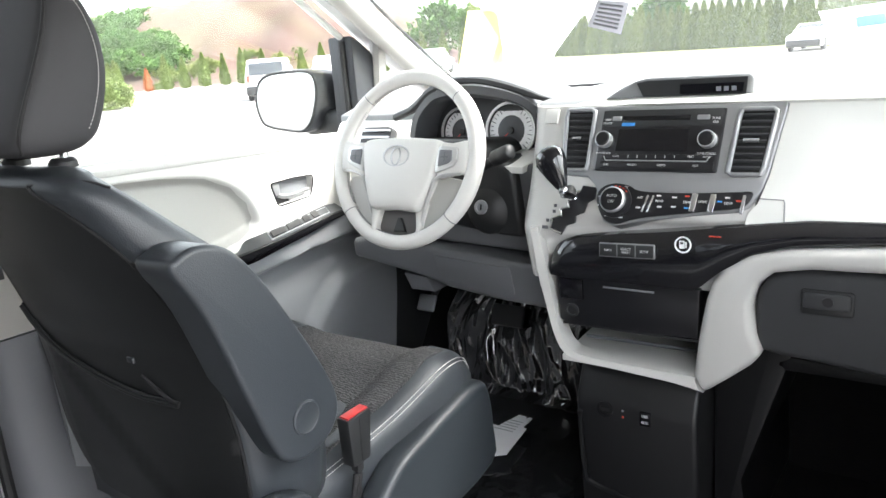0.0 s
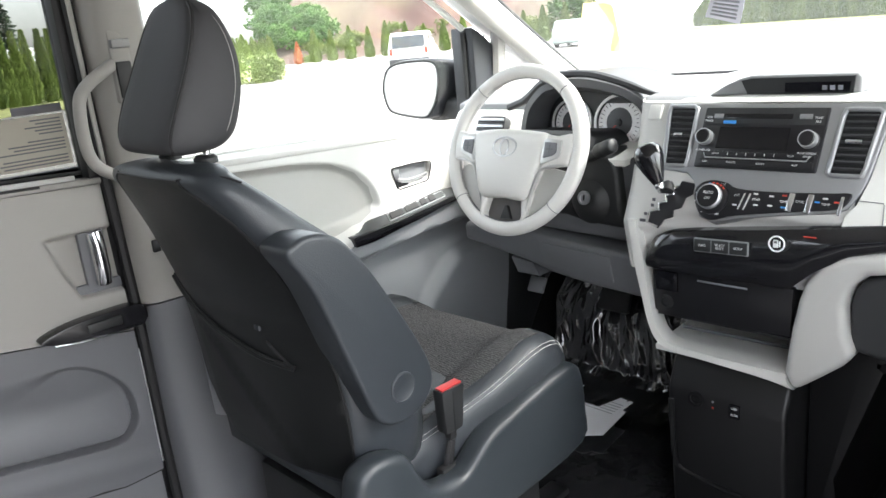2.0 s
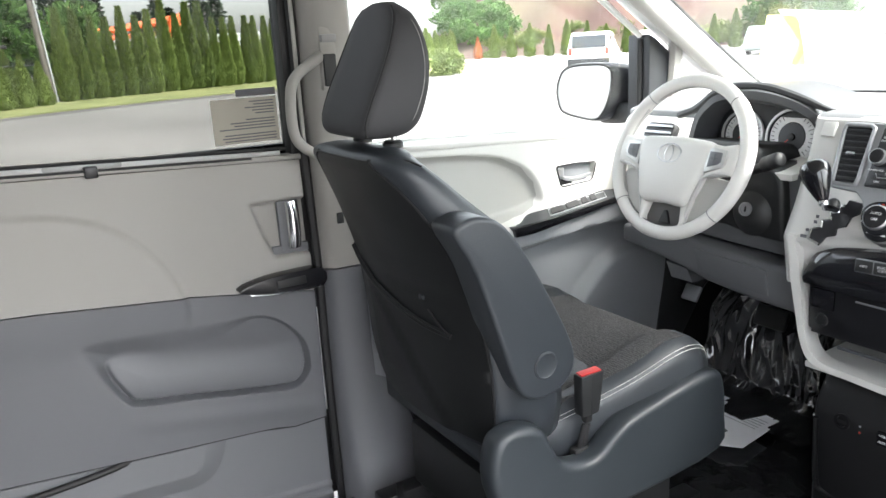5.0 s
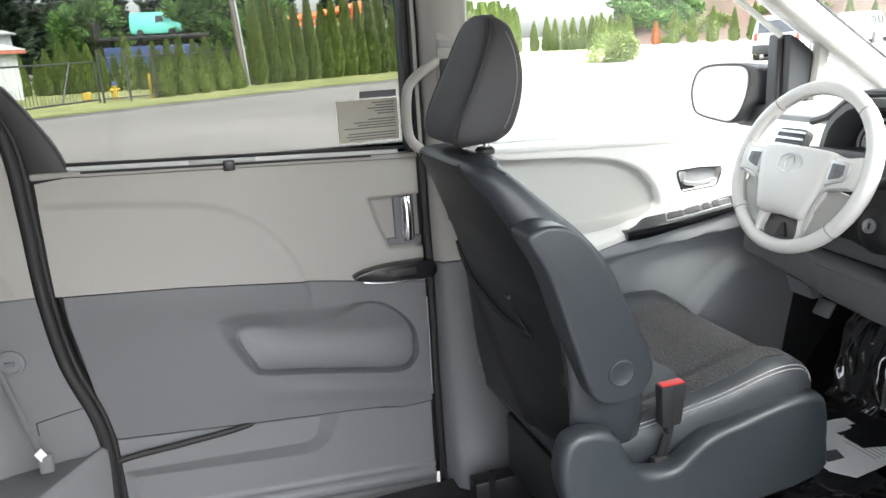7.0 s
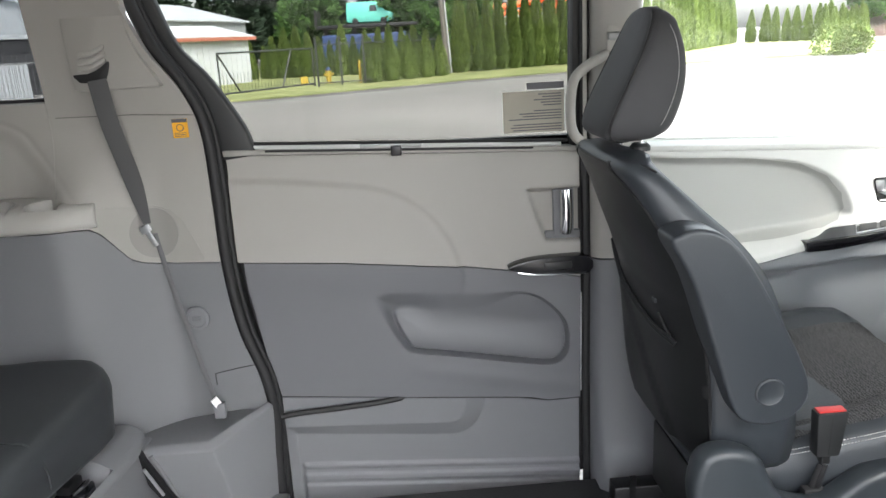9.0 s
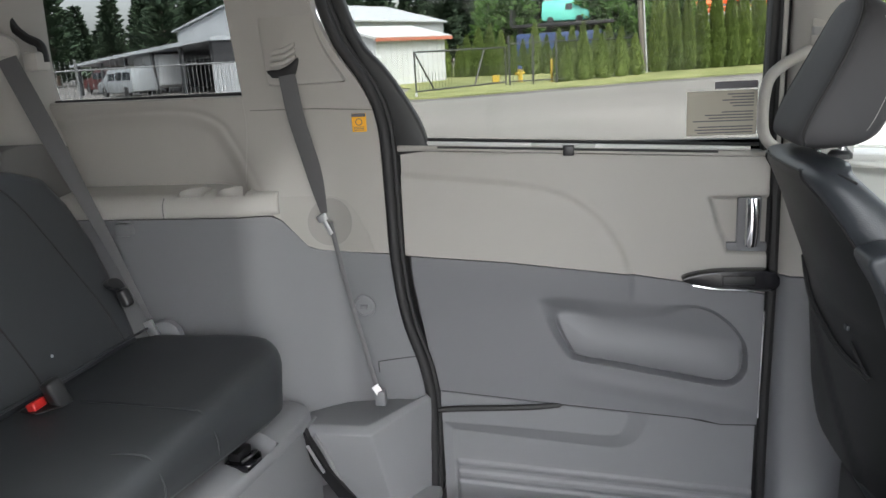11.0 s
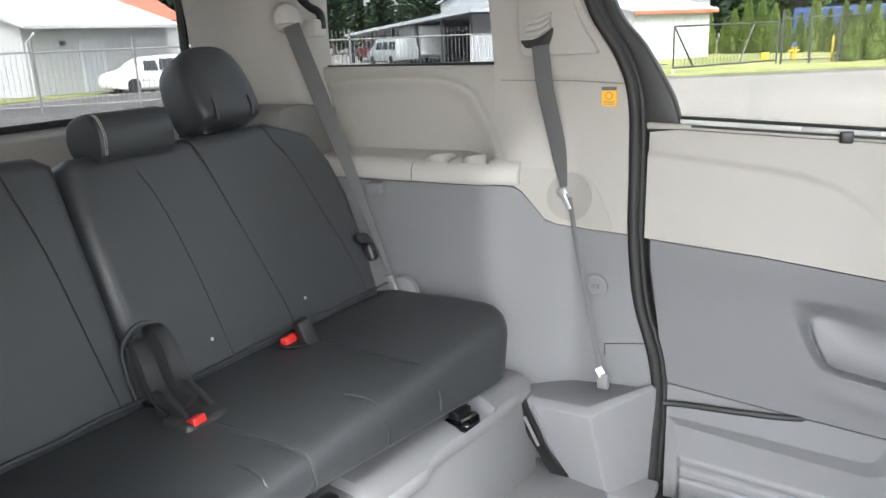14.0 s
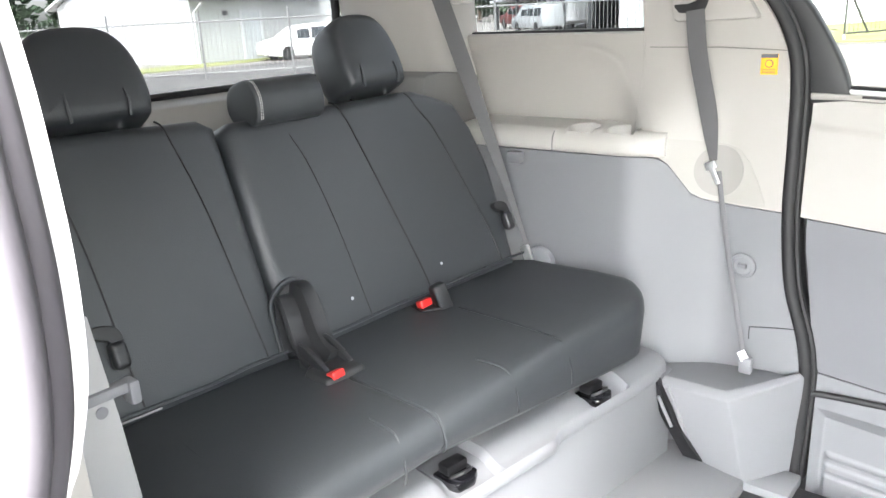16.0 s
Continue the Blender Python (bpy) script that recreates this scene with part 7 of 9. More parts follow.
for gx, gz, gr in ((-0.374, 0.852, 0.056), (-0.243, 0.854, 0.062)):
    gm = axes((gx, 1.66, gz), (1, 0, 0), (0, 0.15, 1))
    g = part("gauge", lathe([(gr, -0.004), (gr, 0.004), (gr * 0.93, 0.006), (gr * 0.92, 0.001), (0.001, 0.001)], 40, gm), GAUGE_FACE, hood, "round gauge")
    part("gauge_ring", hoop([(gr * 0.96, 0.003), (gr * 1.06, 0.003), (gr * 1.05, 0.009), (gr * 0.96, 0.009)], 40, gm), BRIGHT, g, "silver ring")
    part("scale_band", hoop([(gr * 0.56, 0.001), (gr * 0.92, 0.001), (gr * 0.92, 0.0016), (gr * 0.56, 0.0016)], 40, gm), surface("gauge_band", (0.78, 0.78, 0.79), 0.35, bump=0.0, var=0.05) if gx < -0.3 else bpy.data.materials["gauge_band"], g, "pale scale band")
    part("inner_face", lathe([(gr * 0.55, 0.0016), (gr * 0.55, 0.0022), (gr * 0.53, 0.0024), (0.001, 0.0024)], 36, gm), GAUGE_FACE, g)
    ticks = []
    for k in range(25):
        a = radians(225 - k * 270 / 24)
        L = 0.10 if k % 3 == 0 else 0.05
        ticks.append(moved(box(-gr * L, gr * L, -gr * 0.012, gr * 0.012, 0.0016, 0.0022), gm @ pose(gr * 0.80 * math.cos(a), gr * 0.80 * math.sin(a), 0, 0, 0, math.degrees(a))))
    tagged(part("scale_marks", join(*ticks), INK, g), kind="stuff")
    part("pointer", moved(box(0, gr * 0.75, -0.001, 0.001, 0.003, 0.004), gm @ pose(0, 0, 0, 0, 0, 222)), RED_PRINT, g)
    part("hub", moved(lathe([(gr * 0.14, 0.002), (gr * 0.13, 0.007), (0.001, 0.008)], 20), gm), DARK, g)
part("gauge_trim", prism(curve([(-0.322, 0.852), (-0.306, 0.812), (-0.28, 0.792), (-0.243, 0.782), (-0.20, 0.790), (-0.172, 0.815), (-0.160, 0.850), (-0.150, 0.815), (-0.170, 0.776), (-0.243, 0.762), (-0.31, 0.775)], 3, True), "y", 1.648, 1.664, 0.003), BRIGHT, hood, "bright trim below the gauge")
part("cluster_shelf", prism([(1.50, 0.80), (1.68, 0.815), (1.68, 0.79), (1.50, 0.785)], "x", -0.50, -0.13, 0.004), DASH_WHITE, hood)

# driver's side lower dash
under = thing("knee_panel", "grey knee panel below the steering column", "dash panel", (-0.35, 1.55, 0.5))
kp = [(-0.60, 0.62), (-0.50, 0.63), (-0.36, 0.615), (-0.10, 0.600), (-0.075, 0.60), (-0.072, 0.55), (-0.06, 0.505), (-0.20, 0.512), (-0.32, 0.525), (-0.40, 0.545), (-0.60, 0.575)]
part("panel", prism(kp, "y", 1.475, 1.60, 0.012, 3), DASH_GREY, under, "grey panel", 50)
part("panel_upper", prism([(-0.52, 0.66), (-0.46, 0.66), (-0.44, 0.80), (-0.05, 0.80), (-0.08, 0.61), (-0.36, 0.62), (-0.50, 0.635), (-0.52, 0.62)], "y", 1.52, 1.70, 0.008), DASH_GREY, under, "", 50)
part("pocket_lid", prism([(-0.355, 0.600), (-0.16, 0.588), (-0.15, 0.53), (-0.34, 0.545)], "y", 1.4715, 1.478, 0.003), DASH_GREY, under)
part("hood_release", prism([(-0.47, 0.54), (-0.40, 0.535), (-0.38, 0.50), (-0.45, 0.50)], "y", 1.50, 1.56, 0.004), DASH_GREY, under)
part("left_fascia", prism([(1.64, 0.78), (1.655, 0.83), (1.69, 0.875), (1.76, 0.90), (1.86, 0.90), (1.86, 0.60), (1.66, 0.60)], "x", -0.80, -0.505, 0.012, 3), DASH_WHITE, under, "pale corner fascia", 50)
sv = part("side_vent", moved(bevel(prism(rounded(0, 0, 0.10, 0.06, 0.015, 3), "z", -0.02, 0.006), 0.004), axes((-0.63, 1.643, 0.840), (1, 0, 0), (0, 0.45, 0.9))), DARK, under, "side air vent")
for k in range(3):
    part("slat", moved(box(-0.045, 0.045, -0.003, 0.003, 0, 0.012, 0.001), axes((-0.63, 1.643, 0.840), (1, 0, 0), (0, 0.45, 0.9)) @ pose(0, -0.018 + 0.018 * k, 0)), SILVER, sv)

# steering column and wheel
WM = axes((-0.392, 1.452, 0.820), (1, 0, 0), (0, 0.350, 0.937))   # z comes out to the driver
col = thing("steering_column", "black steering column with ignition and stalks", "steering column", (-0.33, 1.5, 0.7))
shroud = [[(cx + x, y, cz + z) for x, z in rounded(0, 0, w, h, 0.04, 4)] for y, cx, cz, w, h in ((1.49, -0.385, 0.785, 0.15, 0.11), (1.52, -0.37, 0.77, 0.22, 0.17), (1.60, -0.345, 0.745, 0.26, 0.20), (1.68, -0.34, 0.74, 0.26, 0.20))]
part("shroud", loft(shroud), DARK, col, "black shroud", 60)
kh = curve([(-0.335, 0.676), (-0.290, 0.664), (-0.235, 0.654), (-0.160, 0.648), (-0.136, 0.654), (-0.140, 0.700), (-0.145, 0.750), (-0.152, 0.788), (-0.180, 0.806), (-0.250, 0.806), (-0.335, 0.80)], 3, True)
part("key_housing", loft([[(-0.235 + (x + 0.235) * k, y, 0.725 + (z - 0.725) * k) for x, z in kh] for y, k in ((1.497, 0.86), (1.499, 0.94), (1.508, 0.985), (1.53, 1.0), (1.66, 1.04))]), DARK, col, "key housing", 60)
part("key_boss", lathe([(0.058, -0.012), (0.050, 0.000), (0.036, 0.012), (0.026, 0.018), (0.019, 0.0195), (0.002, 0.0195)], 28, axes((-0.220, 1.497, 0.712), (1, 0, 0), (0, 0.2, 1))), DARK, col, "raised boss", 70)
part("ignition", lathe([(0.012, 0.0), (0.0155, 0.0), (0.0155, 0.005), (0.011, 0.006), (0.010, 0.002), (0.001, 0.002)], 24, axes((-0.221, 1.4775, 0.716), (1, 0, 0), (0, 0.2, 1))), SILVER, col, "silver key ring")
part("key_slot", moved(box(-0.0015, 0.0015, -0.006, 0.006, 0.002, 0.004), axes((-0.221, 1.4775, 0.716), (1, 0, 0), (0, 0.2, 1))), DARK, col)
part("stalk", tube(curve([(-0.30, 1.53, 0.775), (-0.235, 1.505, 0.795), (-0.19, 1.485, 0.814), (-0.165, 1.476, 0.826)], 4), [0.010] * 6 + [0.011] * 4 + [0.012] * 3, 12), DARK, col, "wiper stalk")
part("stalk_tip", moved(lathe([(0.012, -0.030), (0.0155, -0.026), (0.0165, -0.006), (0.0155, 0.0), (0.0165, 0.004), (0.0165, 0.020), (0.0145, 0.024), (0.004, 0.025)], 20), axes((-0.163, 1.476, 0.827), (-0.36, 0, 0.93), (0.25, 1, 0.1)) @ pose(0, 0, 0, 0, 0, 0)), DARK, col, "", 50)
part("stalk", tube(curve([(-0.48, 1.52, 0.80), (-0.54, 1.50, 0.808), (-0.60, 1.485, 0.815)], 4), 0.010, 12), DARK, col, "light stalk")

wheel = thing("steering_wheel", "pale grey leather steering wheel with silver spokes", "steering wheel", (-0.392, 1.452, 0.82))
R = 0.183


def on_rim(a, r=R, z=0.0):
    return WM @ Vector((r * math.cos(radians(a)), r * math.sin(radians(a)), z))


part("rim", tube([on_rim(5 * k) for k in range(72)], 0.0165, 16, closed=True), WHEEL_LEATHER, wheel, "pale leather rim", 70)
for a0, a1 in ((-42, 48), (132, 222)):
    span = np.linspace(a0, a1, 30)
    swell = [0.0168 + 0.0016 * math.sin(math.pi * k / 29) ** 0.6 for k in range(30)]
    part("grip", tube([on_rim(a) for a in span], swell, 16), WHEEL_LEATHER, wheel, "perforated pale grip", 70)
    for a in (a0, a1):
        ring_ = [WM @ Vector(((R + 0.0171 * math.cos(q)) * math.cos(radians(a)), (R + 0.0171 * math.cos(q)) * math.sin(radians(a)), 0.0171 * math.sin(q))) for q in [2 * math.pi * k / 20 for k in range(20)]]
        part("rim_seam", tube(ring_, 0.0009, 5, closed=True), LIGHT_GREY, wheel)
for a0, a1 in ((50, 130), (224, 316)):
    tagged(part("rim_stitching", join(*[tube([on_rim(a, R - 0.0163, 0.0055), on_rim(a + 0.9, R - 0.0172, -0.002)], 0.0008, 5) for a in np.arange(a0, a1, 1.6)]), LIGHT_GREY, wheel, "fine stitched inner edge"), kind="stuff")
for a0, a1 in ((-38, 40), (140, 218)):
    tagged(part("rim_stitching", join(*[tube([on_rim(a, R - 0.0174, 0.0055), on_rim(a + 0.9, R - 0.0184, -0.002)], 0.0008, 5) for a in np.arange(a0, a1, 1.6)]), LIGHT_GREY, wheel, "fine stitched inner edge"), kind="stuff")
hub = curve([(-0.100, 0.038), (-0.06, 0.043), (0.0, 0.045), (0.06, 0.043), (0.100, 0.038), (0.107, 0.022), (0.102, -0.010), (0.092, -0.050), (0.078, -0.088), (0.064, -0.112), (0.04, -0.116), (0.0, -0.113), (-0.04, -0.116), (-0.064, -0.112), (-0.078, -0.088), (-0.092, -0.050), (-0.102, -0.010), (-0.107, 0.022)], 3, True)
part("airbag_cover", loft([[WM @ Vector((x * k, -0.03 + (y + 0.03) * k, z)) for x, y in hub] for z, k in ((-0.02, 0.96), (0.010, 1.0), (0.018, 0.99), (0.0245, 0.955), (0.029, 0.89), (0.033, 0.72), (0.0355, 0.45), (0.0365, 0.15))]), WHEEL_LEATHER, wheel, "pale airbag cover", 70)
BADGE = surface("pale_badge", (0.50, 0.50, 0.50), 0.3, metal=0.5, bump=0.0, var=0.03)
part("badge", moved(tube([(0.034 * math.cos(2 * math.pi * k / 32), 0.001 + 0.022 * math.sin(2 * math.pi * k / 32), 0.0352) for k in range(32)], 0.0022, 6, closed=True), WM), BADGE, wheel, "plain oval badge")
part("badge_bar", moved(tube([(0.012 * math.cos(2 * math.pi * k / 20), 0.0 + 0.019 * math.sin(2 * math.pi * k / 20), 0.0362) for k in range(20)], 0.0018, 6, closed=True), WM), BADGE, wheel)
PALE_SATIN = surface("pale_satin", (0.56, 0.56, 0.55), 0.32, metal=0.5, bump=0.0, var=0.04)
SPOKE_GREY = surface("spoke_grey", (0.52, 0.515, 0.49), 0.5, grain=420, bump=0.1, var=0.04)
for sx in (1, -1):
    def side(pts):
        q = [(sx * x, y) for x, y in pts]
        return q if sx > 0 else q[::-1]
    part("side_spoke", moved(bevel(prism(side([(0.094, 0.036), (0.130, 0.033), (0.168, 0.040), (0.174, 0.010), (0.170, -0.034), (0.150, -0.030), (0.098, -0.042)]), "z", -0.008, 0.019), 0.007, 3), WM), WHEEL_LEATHER, wheel, "pale side spoke", 60)
    pad_ = part("switch_pad", moved(bevel(prism(side([(0.096, 0.022), (0.112, 0.026), (0.147, 0.023), (0.149, -0.006), (0.142, -0.017), (0.098, -0.033)]), "z", 0.015, 0.0245), 0.003, 2), WM), PALE_SATIN, wheel, "satin switch pad")
    part("switch_keys", moved(bevel(prism(side([(0.106, 0.017), (0.138, 0.016), (0.140, -0.005), (0.132, -0.012), (0.106, -0.019)]), "z", 0.024, 0.0275), 0.002, 2), WM), LIGHT_GREY, pad_, "grey keys")
    part("key_cross", moved(join(box(sx * 0.122 - 0.010, sx * 0.122 + 0.010, -0.0005, 0.0025, 0.0275, 0.0285), box(sx * 0.122 - 0.0012, sx * 0.122 + 0.0012, -0.009, 0.011, 0.0275, 0.0285)), WM), DASH_GREY, pad_)
    part("spoke_plate", moved(bevel(prism(side([(0.080, -0.030), (0.150, -0.040), (0.163, -0.055), (0.150, -0.095), (0.118, -0.130), (0.090, -0.152), (0.062, -0.160), (0.058, -0.10)]), "z", -0.020, -0.004), 0.005, 2), WM), SPOKE_GREY, wheel, "grey lower spoke cover")
    part("spoke_trim", moved(tube(curve([(sx * 0.158, -0.030, 0.012), (sx * 0.130, -0.034, 0.018), (sx * 0.104, -0.042, 0.020), (sx * 0.092, -0.062, 0.018), (sx * 0.078, -0.100, 0.012), (sx * 0.064, -0.150, 0.002)], 5), 0.0042, 10, flat=0.7), WM), PALE_SATIN, wheel, "satin trim line")
    part("lower_spoke", moved(bevel(prism(side([(0.046, -0.100), (0.078, -0.092), (0.070, -0.130), (0.066, -0.178), (0.048, -0.182), (0.056, -0.150)]), "z", -0.016, 0.010), 0.006, 3), WM), WHEEL_LEATHER, wheel, "pale lower spoke", 60)
part("lower_opening", moved(bevel(prism(curve([(-0.05, -0.104), (0.0, -0.100), (0.05, -0.104), (0.060, -0.135), (0.045, -0.172), (0.0, -0.178), (-0.045, -0.172), (-0.060, -0.135)], 3, True), "z", -0.020, -0.010), 0.003), WM), surface("column_brown_grey", (0.10, 0.095, 0.092), 0.5, grain=380, bump=0.1, var=0.08), wheel, "dark lower opening")
part("opening_tab", moved(bevel(prism([(-0.012, -0.160), (0.020, -0.158), (0.004, -0.128), (-0.004, -0.128)], "z", -0.011, -0.002), 0.002), WM), DARK, wheel)

# footwell
foot = thing("footwell", "black footwell with clear plastic film over the carpet", "footwell", (-0.35, 1.8, 0.05), kind="structure")
part("carpet_step", prism([(1.25, 0.0), (1.25, 0.06), (1.82, 0.078), (1.98, 0.30), (2.05, 0.5), (2.05, 0.0)], "x", -0.80, -0.02, 0.01), CARPET, foot, "black carpet")
part("firewall", box(-0.82, 0.82, 2.0, 2.05, 0.0, 0.9), BLACK_PLASTIC, foot)
part("passenger_carpet", prism([(1.55, 0.0), (1.72, 0.012), (1.86, 0.05), (2.0, 0.35), (2.0, 0.0)], "x", 0.24, 0.80, 0.01), CARPET, foot)
part("side_wall", prism([(1.75, 0.05), (2.0, 0.05), (2.0, 0.70), (1.80, 0.62)], "x", -0.80, -0.735, 0.01), DARK, foot)
nf = np.random.RandomState(3)
U, V = np.meshgrid(np.linspace(0, 1, 110), np.linspace(0, 1, 130), indexing="ij")
fold = np.zeros(U.shape)
for k in range(22):     # long sharp creases that fan out from the top
    a, ph, f = nf.uniform(-0.5, 0.5), nf.uniform(0, 6.28), nf.uniform(10, 46)
    wave = np.sin(f * (U * math.cos(a) + V * math.sin(a)) * 0.5 + ph + 1.5 * np.sin(3 * V + k) + 0.8 * np.sin(7 * U - k))
    fold += nf.uniform(0.3, 1.0) / f ** 0.8 * (1 - np.abs(wave)) ** 2
fold = fold * 0.085
Xp = -0.60 + U * 0.46 + 0.02 * np.sin(9 * V)
Yp = np.interp(V, [0, 0.12, 0.2, 1.0], [1.66, 1.80, 1.83, 2.00]) - 0.015 - fold * 0.75
Zp = np.interp(V, [0, 0.12, 0.2, 1.0], [0.085, 0.088, 0.105, 0.47]) + 0.012 + fold * 0.6
part("plastic_film", sheet(Xp, Yp, Zp, (0, 0.003, -0.003)), FILM, foot, "crumpled clear plastic film", 60)
part("floor_film", sheet(-0.52 + U * 0.52, 1.27 + V * 0.52, 0.083 + fold * 0.11, (0, 0, -0.004)), FILM, foot, "plastic film on the floor", 60)
pedal = thing("pedals", "brake and accelerator pedals under plastic", "pedals", (-0.5, 1.85, 0.3))
part("brake_pedal", moved(box(-0.05, 0.05, -0.03, 0.03, 0, 0.015, 0.006), axes((-0.40, 1.86, 0.315), (1, 0, 0), (0, 0.4, 0.9))), RUBBER, pedal)
part("brake_arm", tube([(-0.40, 1.87, 0.33), (-0.41, 1.93, 0.48), (-0.41, 1.94, 0.6)], 0.012, 8), STEEL, pedal)
part("parking_pedal", moved(box(-0.03, 0.03, -0.025, 0.025, 0, 0.012, 0.005), axes((-0.665, 1.84, 0.325), (1, 0, 0), (0, 0.5, 0.85))), SILVER, pedal)
part("parking_arm", tube([(-0.655, 1.85, 0.34), (-0.63, 1.92, 0.42), (-0.63, 1.94, 0.6)], 0.010, 8), STEEL, pedal)
sheet_p = thing("paper_sheet", "white printed paper mat on the driver's floor", "paper", (-0.3, 1.6, 0.1))
pm = pose(-0.285, 1.60, 0.108)
part("sheet", moved(prism([(-0.17, 0.112), (0.036, 0.100), (0.060, -0.085), (0.015, -0.120), (-0.17, -0.105)], "z", 0, 0.0012), pm), PAPER, sheet_p)
part("black_print", moved(prism([(-0.058, -0.078), (-0.052, -0.032), (-0.015, -0.044), (-0.016, -0.094)], "z", 0.0012, 0.0017), pm), INK, sheet_p)
FAINT = surface("faint_ink", (0.45, 0.45, 0.46), 0.7, bump=0)
for k in range(5):
    part("print_line", moved(box(-0.075, 0.020, 0.015 + 0.013 * k, 0.018 + 0.013 * k, 0.0012, 0.0017), pm), FAINT, sheet_p)


# ---- outside ----
GZ = -0.60


def ground_mat(name, a, b, scale, rough=0.9, edge=0.15):
    m, n, l, p = nodes_of(name)
    tc, n1, n2, mix, b1 = (n.new(k) for k in ("ShaderNodeTexCoord", "ShaderNodeTexNoise", "ShaderNodeTexNoise", "ShaderNodeMix", "ShaderNodeBump"))
    n1.inputs["Scale"].default_value, n1.inputs["Detail"].default_value = scale, 8
    n2.inputs["Scale"].default_value, n2.inputs["Detail"].default_value = scale * 40, 3
    mix.data_type = "RGBA"
    mix.inputs["A"].default_value, mix.inputs["B"].default_value = (*a, 1), (*b, 1)
    l.new(tc.outputs["Object"], n1.inputs["Vector"])
    l.new(tc.outputs["Object"], n2.inputs["Vector"])
    ramp = n.new("ShaderNodeMapRange")
    ramp.inputs["From Min"].default_value, ramp.inputs["From Max"].default_value = 0.5 - edge, 0.5 + edge
    l.new(n1.outputs[0], ramp.inputs["Value"])
    l.new(ramp.outputs[0], mix.inputs["Factor"])
    l.new(mix.outputs["Result"], p.inputs["Base Color"])
    l.new(n2.outputs[0], b1.inputs["Height"])
    b1.inputs["Strength"].default_value, b1.inputs["Distance"].default_value = 0.4, 0.02
    l.new(b1.outputs[0], p.inputs["Normal"])
    p.inputs["Roughness"].default_value = rough
    return m


def leaf_mat(name, a, b):
    m, n, l, p = nodes_of(name)
    geo, info, mix, add = (n.new(k) for k in ("ShaderNodeNewGeometry", "ShaderNodeObjectInfo", "ShaderNodeMix", "ShaderNodeMath"))
    mix.data_type = "RGBA"
    mix.inputs["A"].default_value, mix.inputs["B"].default_value = (*a, 1), (*b, 1)
    add.operation = "MULTIPLY_ADD"
    add.inputs[1].default_value = 0.3
    half = n.new("ShaderNodeMath")
    half.operation = "MULTIPLY"
    half.inputs[1].default_value = 0.7
    l.new(geo.outputs["Random Per Island"], half.inputs[0])
    l.new(info.outputs["Random"], add.inputs[0])
    l.new(half.outputs[0], add.inputs[2])
    l.new(add.outputs[0], mix.inputs["Factor"])
    l.new(mix.outputs["Result"], p.inputs["Base Color"])
    p.inputs["Roughness"].default_value = 0.8
    return m


ASPHALT = ground_mat("worn_asphalt", (0.112, 0.104, 0.098), (0.200, 0.190, 0.180), 0.13, 0.7, 0.22)
GRASS = ground_mat("mown_grass", (0.125, 0.145, 0.042), (0.225, 0.235, 0.090), 0.5)
EARTH = ground_mat("bare_earth_bank", (0.040, 0.017, 0.012), (0.046, 0.034, 0.017), 0.10)
ROCK = ground_mat("grey_bank", (0.05, 0.045, 0.042), (0.08, 0.073, 0.067), 0.05)
HEDGE = leaf_mat("hedge_foliage", (0.038, 0.066, 0.012), (0.165, 0.225, 0.046))
FIR = leaf_mat("fir_foliage", (0.014, 0.032, 0.017), (0.04, 0.068, 0.032))
BROAD = leaf_mat("broad_foliage", (0.030, 0.080, 0.015), (0.10, 0.20, 0.04))
SHRUB = leaf_mat("shrub_foliage", (0.06, 0.12, 0.02), (0.18, 0.20, 0.06))
RUST = leaf_mat("dead_foliage", (0.25, 0.07, 0.02), (0.40, 0.14, 0.05))
BARK = surface("bark", (0.09, 0.065, 0.05), 0.9, grain=12, bump=0.8, var=0.3, depth=0.02)
IRON = surface("black_iron", (0.03, 0.032, 0.035), 0.5, bump=0.0, var=0.2)
WHITE_METAL = surface("white_cladding", (0.46, 0.475, 0.49), 0.5, grain=3, bump=0.0, var=0.08)
GREY_METAL = surface("grey_roofing", (0.36, 0.38, 0.40), 0.5, grain=3, bump=0.0, var=0.1)
BLOCK = surface("pale_wall", (0.36, 0.37, 0.372), 0.8, grain=6, bump=0.1, var=0.06)
ROOF_RED = surface("rust_roof", (0.36, 0.12, 0.075), 0.7, grain=5, bump=0.1, var=0.15)
# near-black wall colour that stands for the gloom under the shed roof
DARKNESS = surface("shaded_shed_inside", (0.025, 0.025, 0.028), 0.9, grain=5, bump=0.0, var=0.3)
TYRE = surface("tyre", (0.015, 0.015, 0.016), 0.8, grain=30, bump=0.2, var=0.2)
CARGLASS = surface("dark_car_glass", (0.03, 0.035, 0.04), 0.08, bump=0, var=0.1)
EXCAVATOR = surface("orange_paint", (0.75, 0.16, 0.04), 0.5, grain=8, bump=0.0, var=0.12)
TEAL = surface("teal_paint", (0.12, 0.50, 0.42), 0.5, grain=5, bump=0.0, var=0.15)
HYDRANT_YELLOW = surface("hydrant_yellow", (0.42, 0.29, 0.03), 0.6, grain=6, bump=0.0, var=0.15)
BLUE = surface("blue_container", (0.02, 0.045, 0.14), 0.6, grain=5, bump=0.0, var=0.15)
POLE_WOOD = surface("weathered_pole", (0.14, 0.125, 0.11), 0.9, grain=10, bump=0.5, var=0.25, depth=0.01)

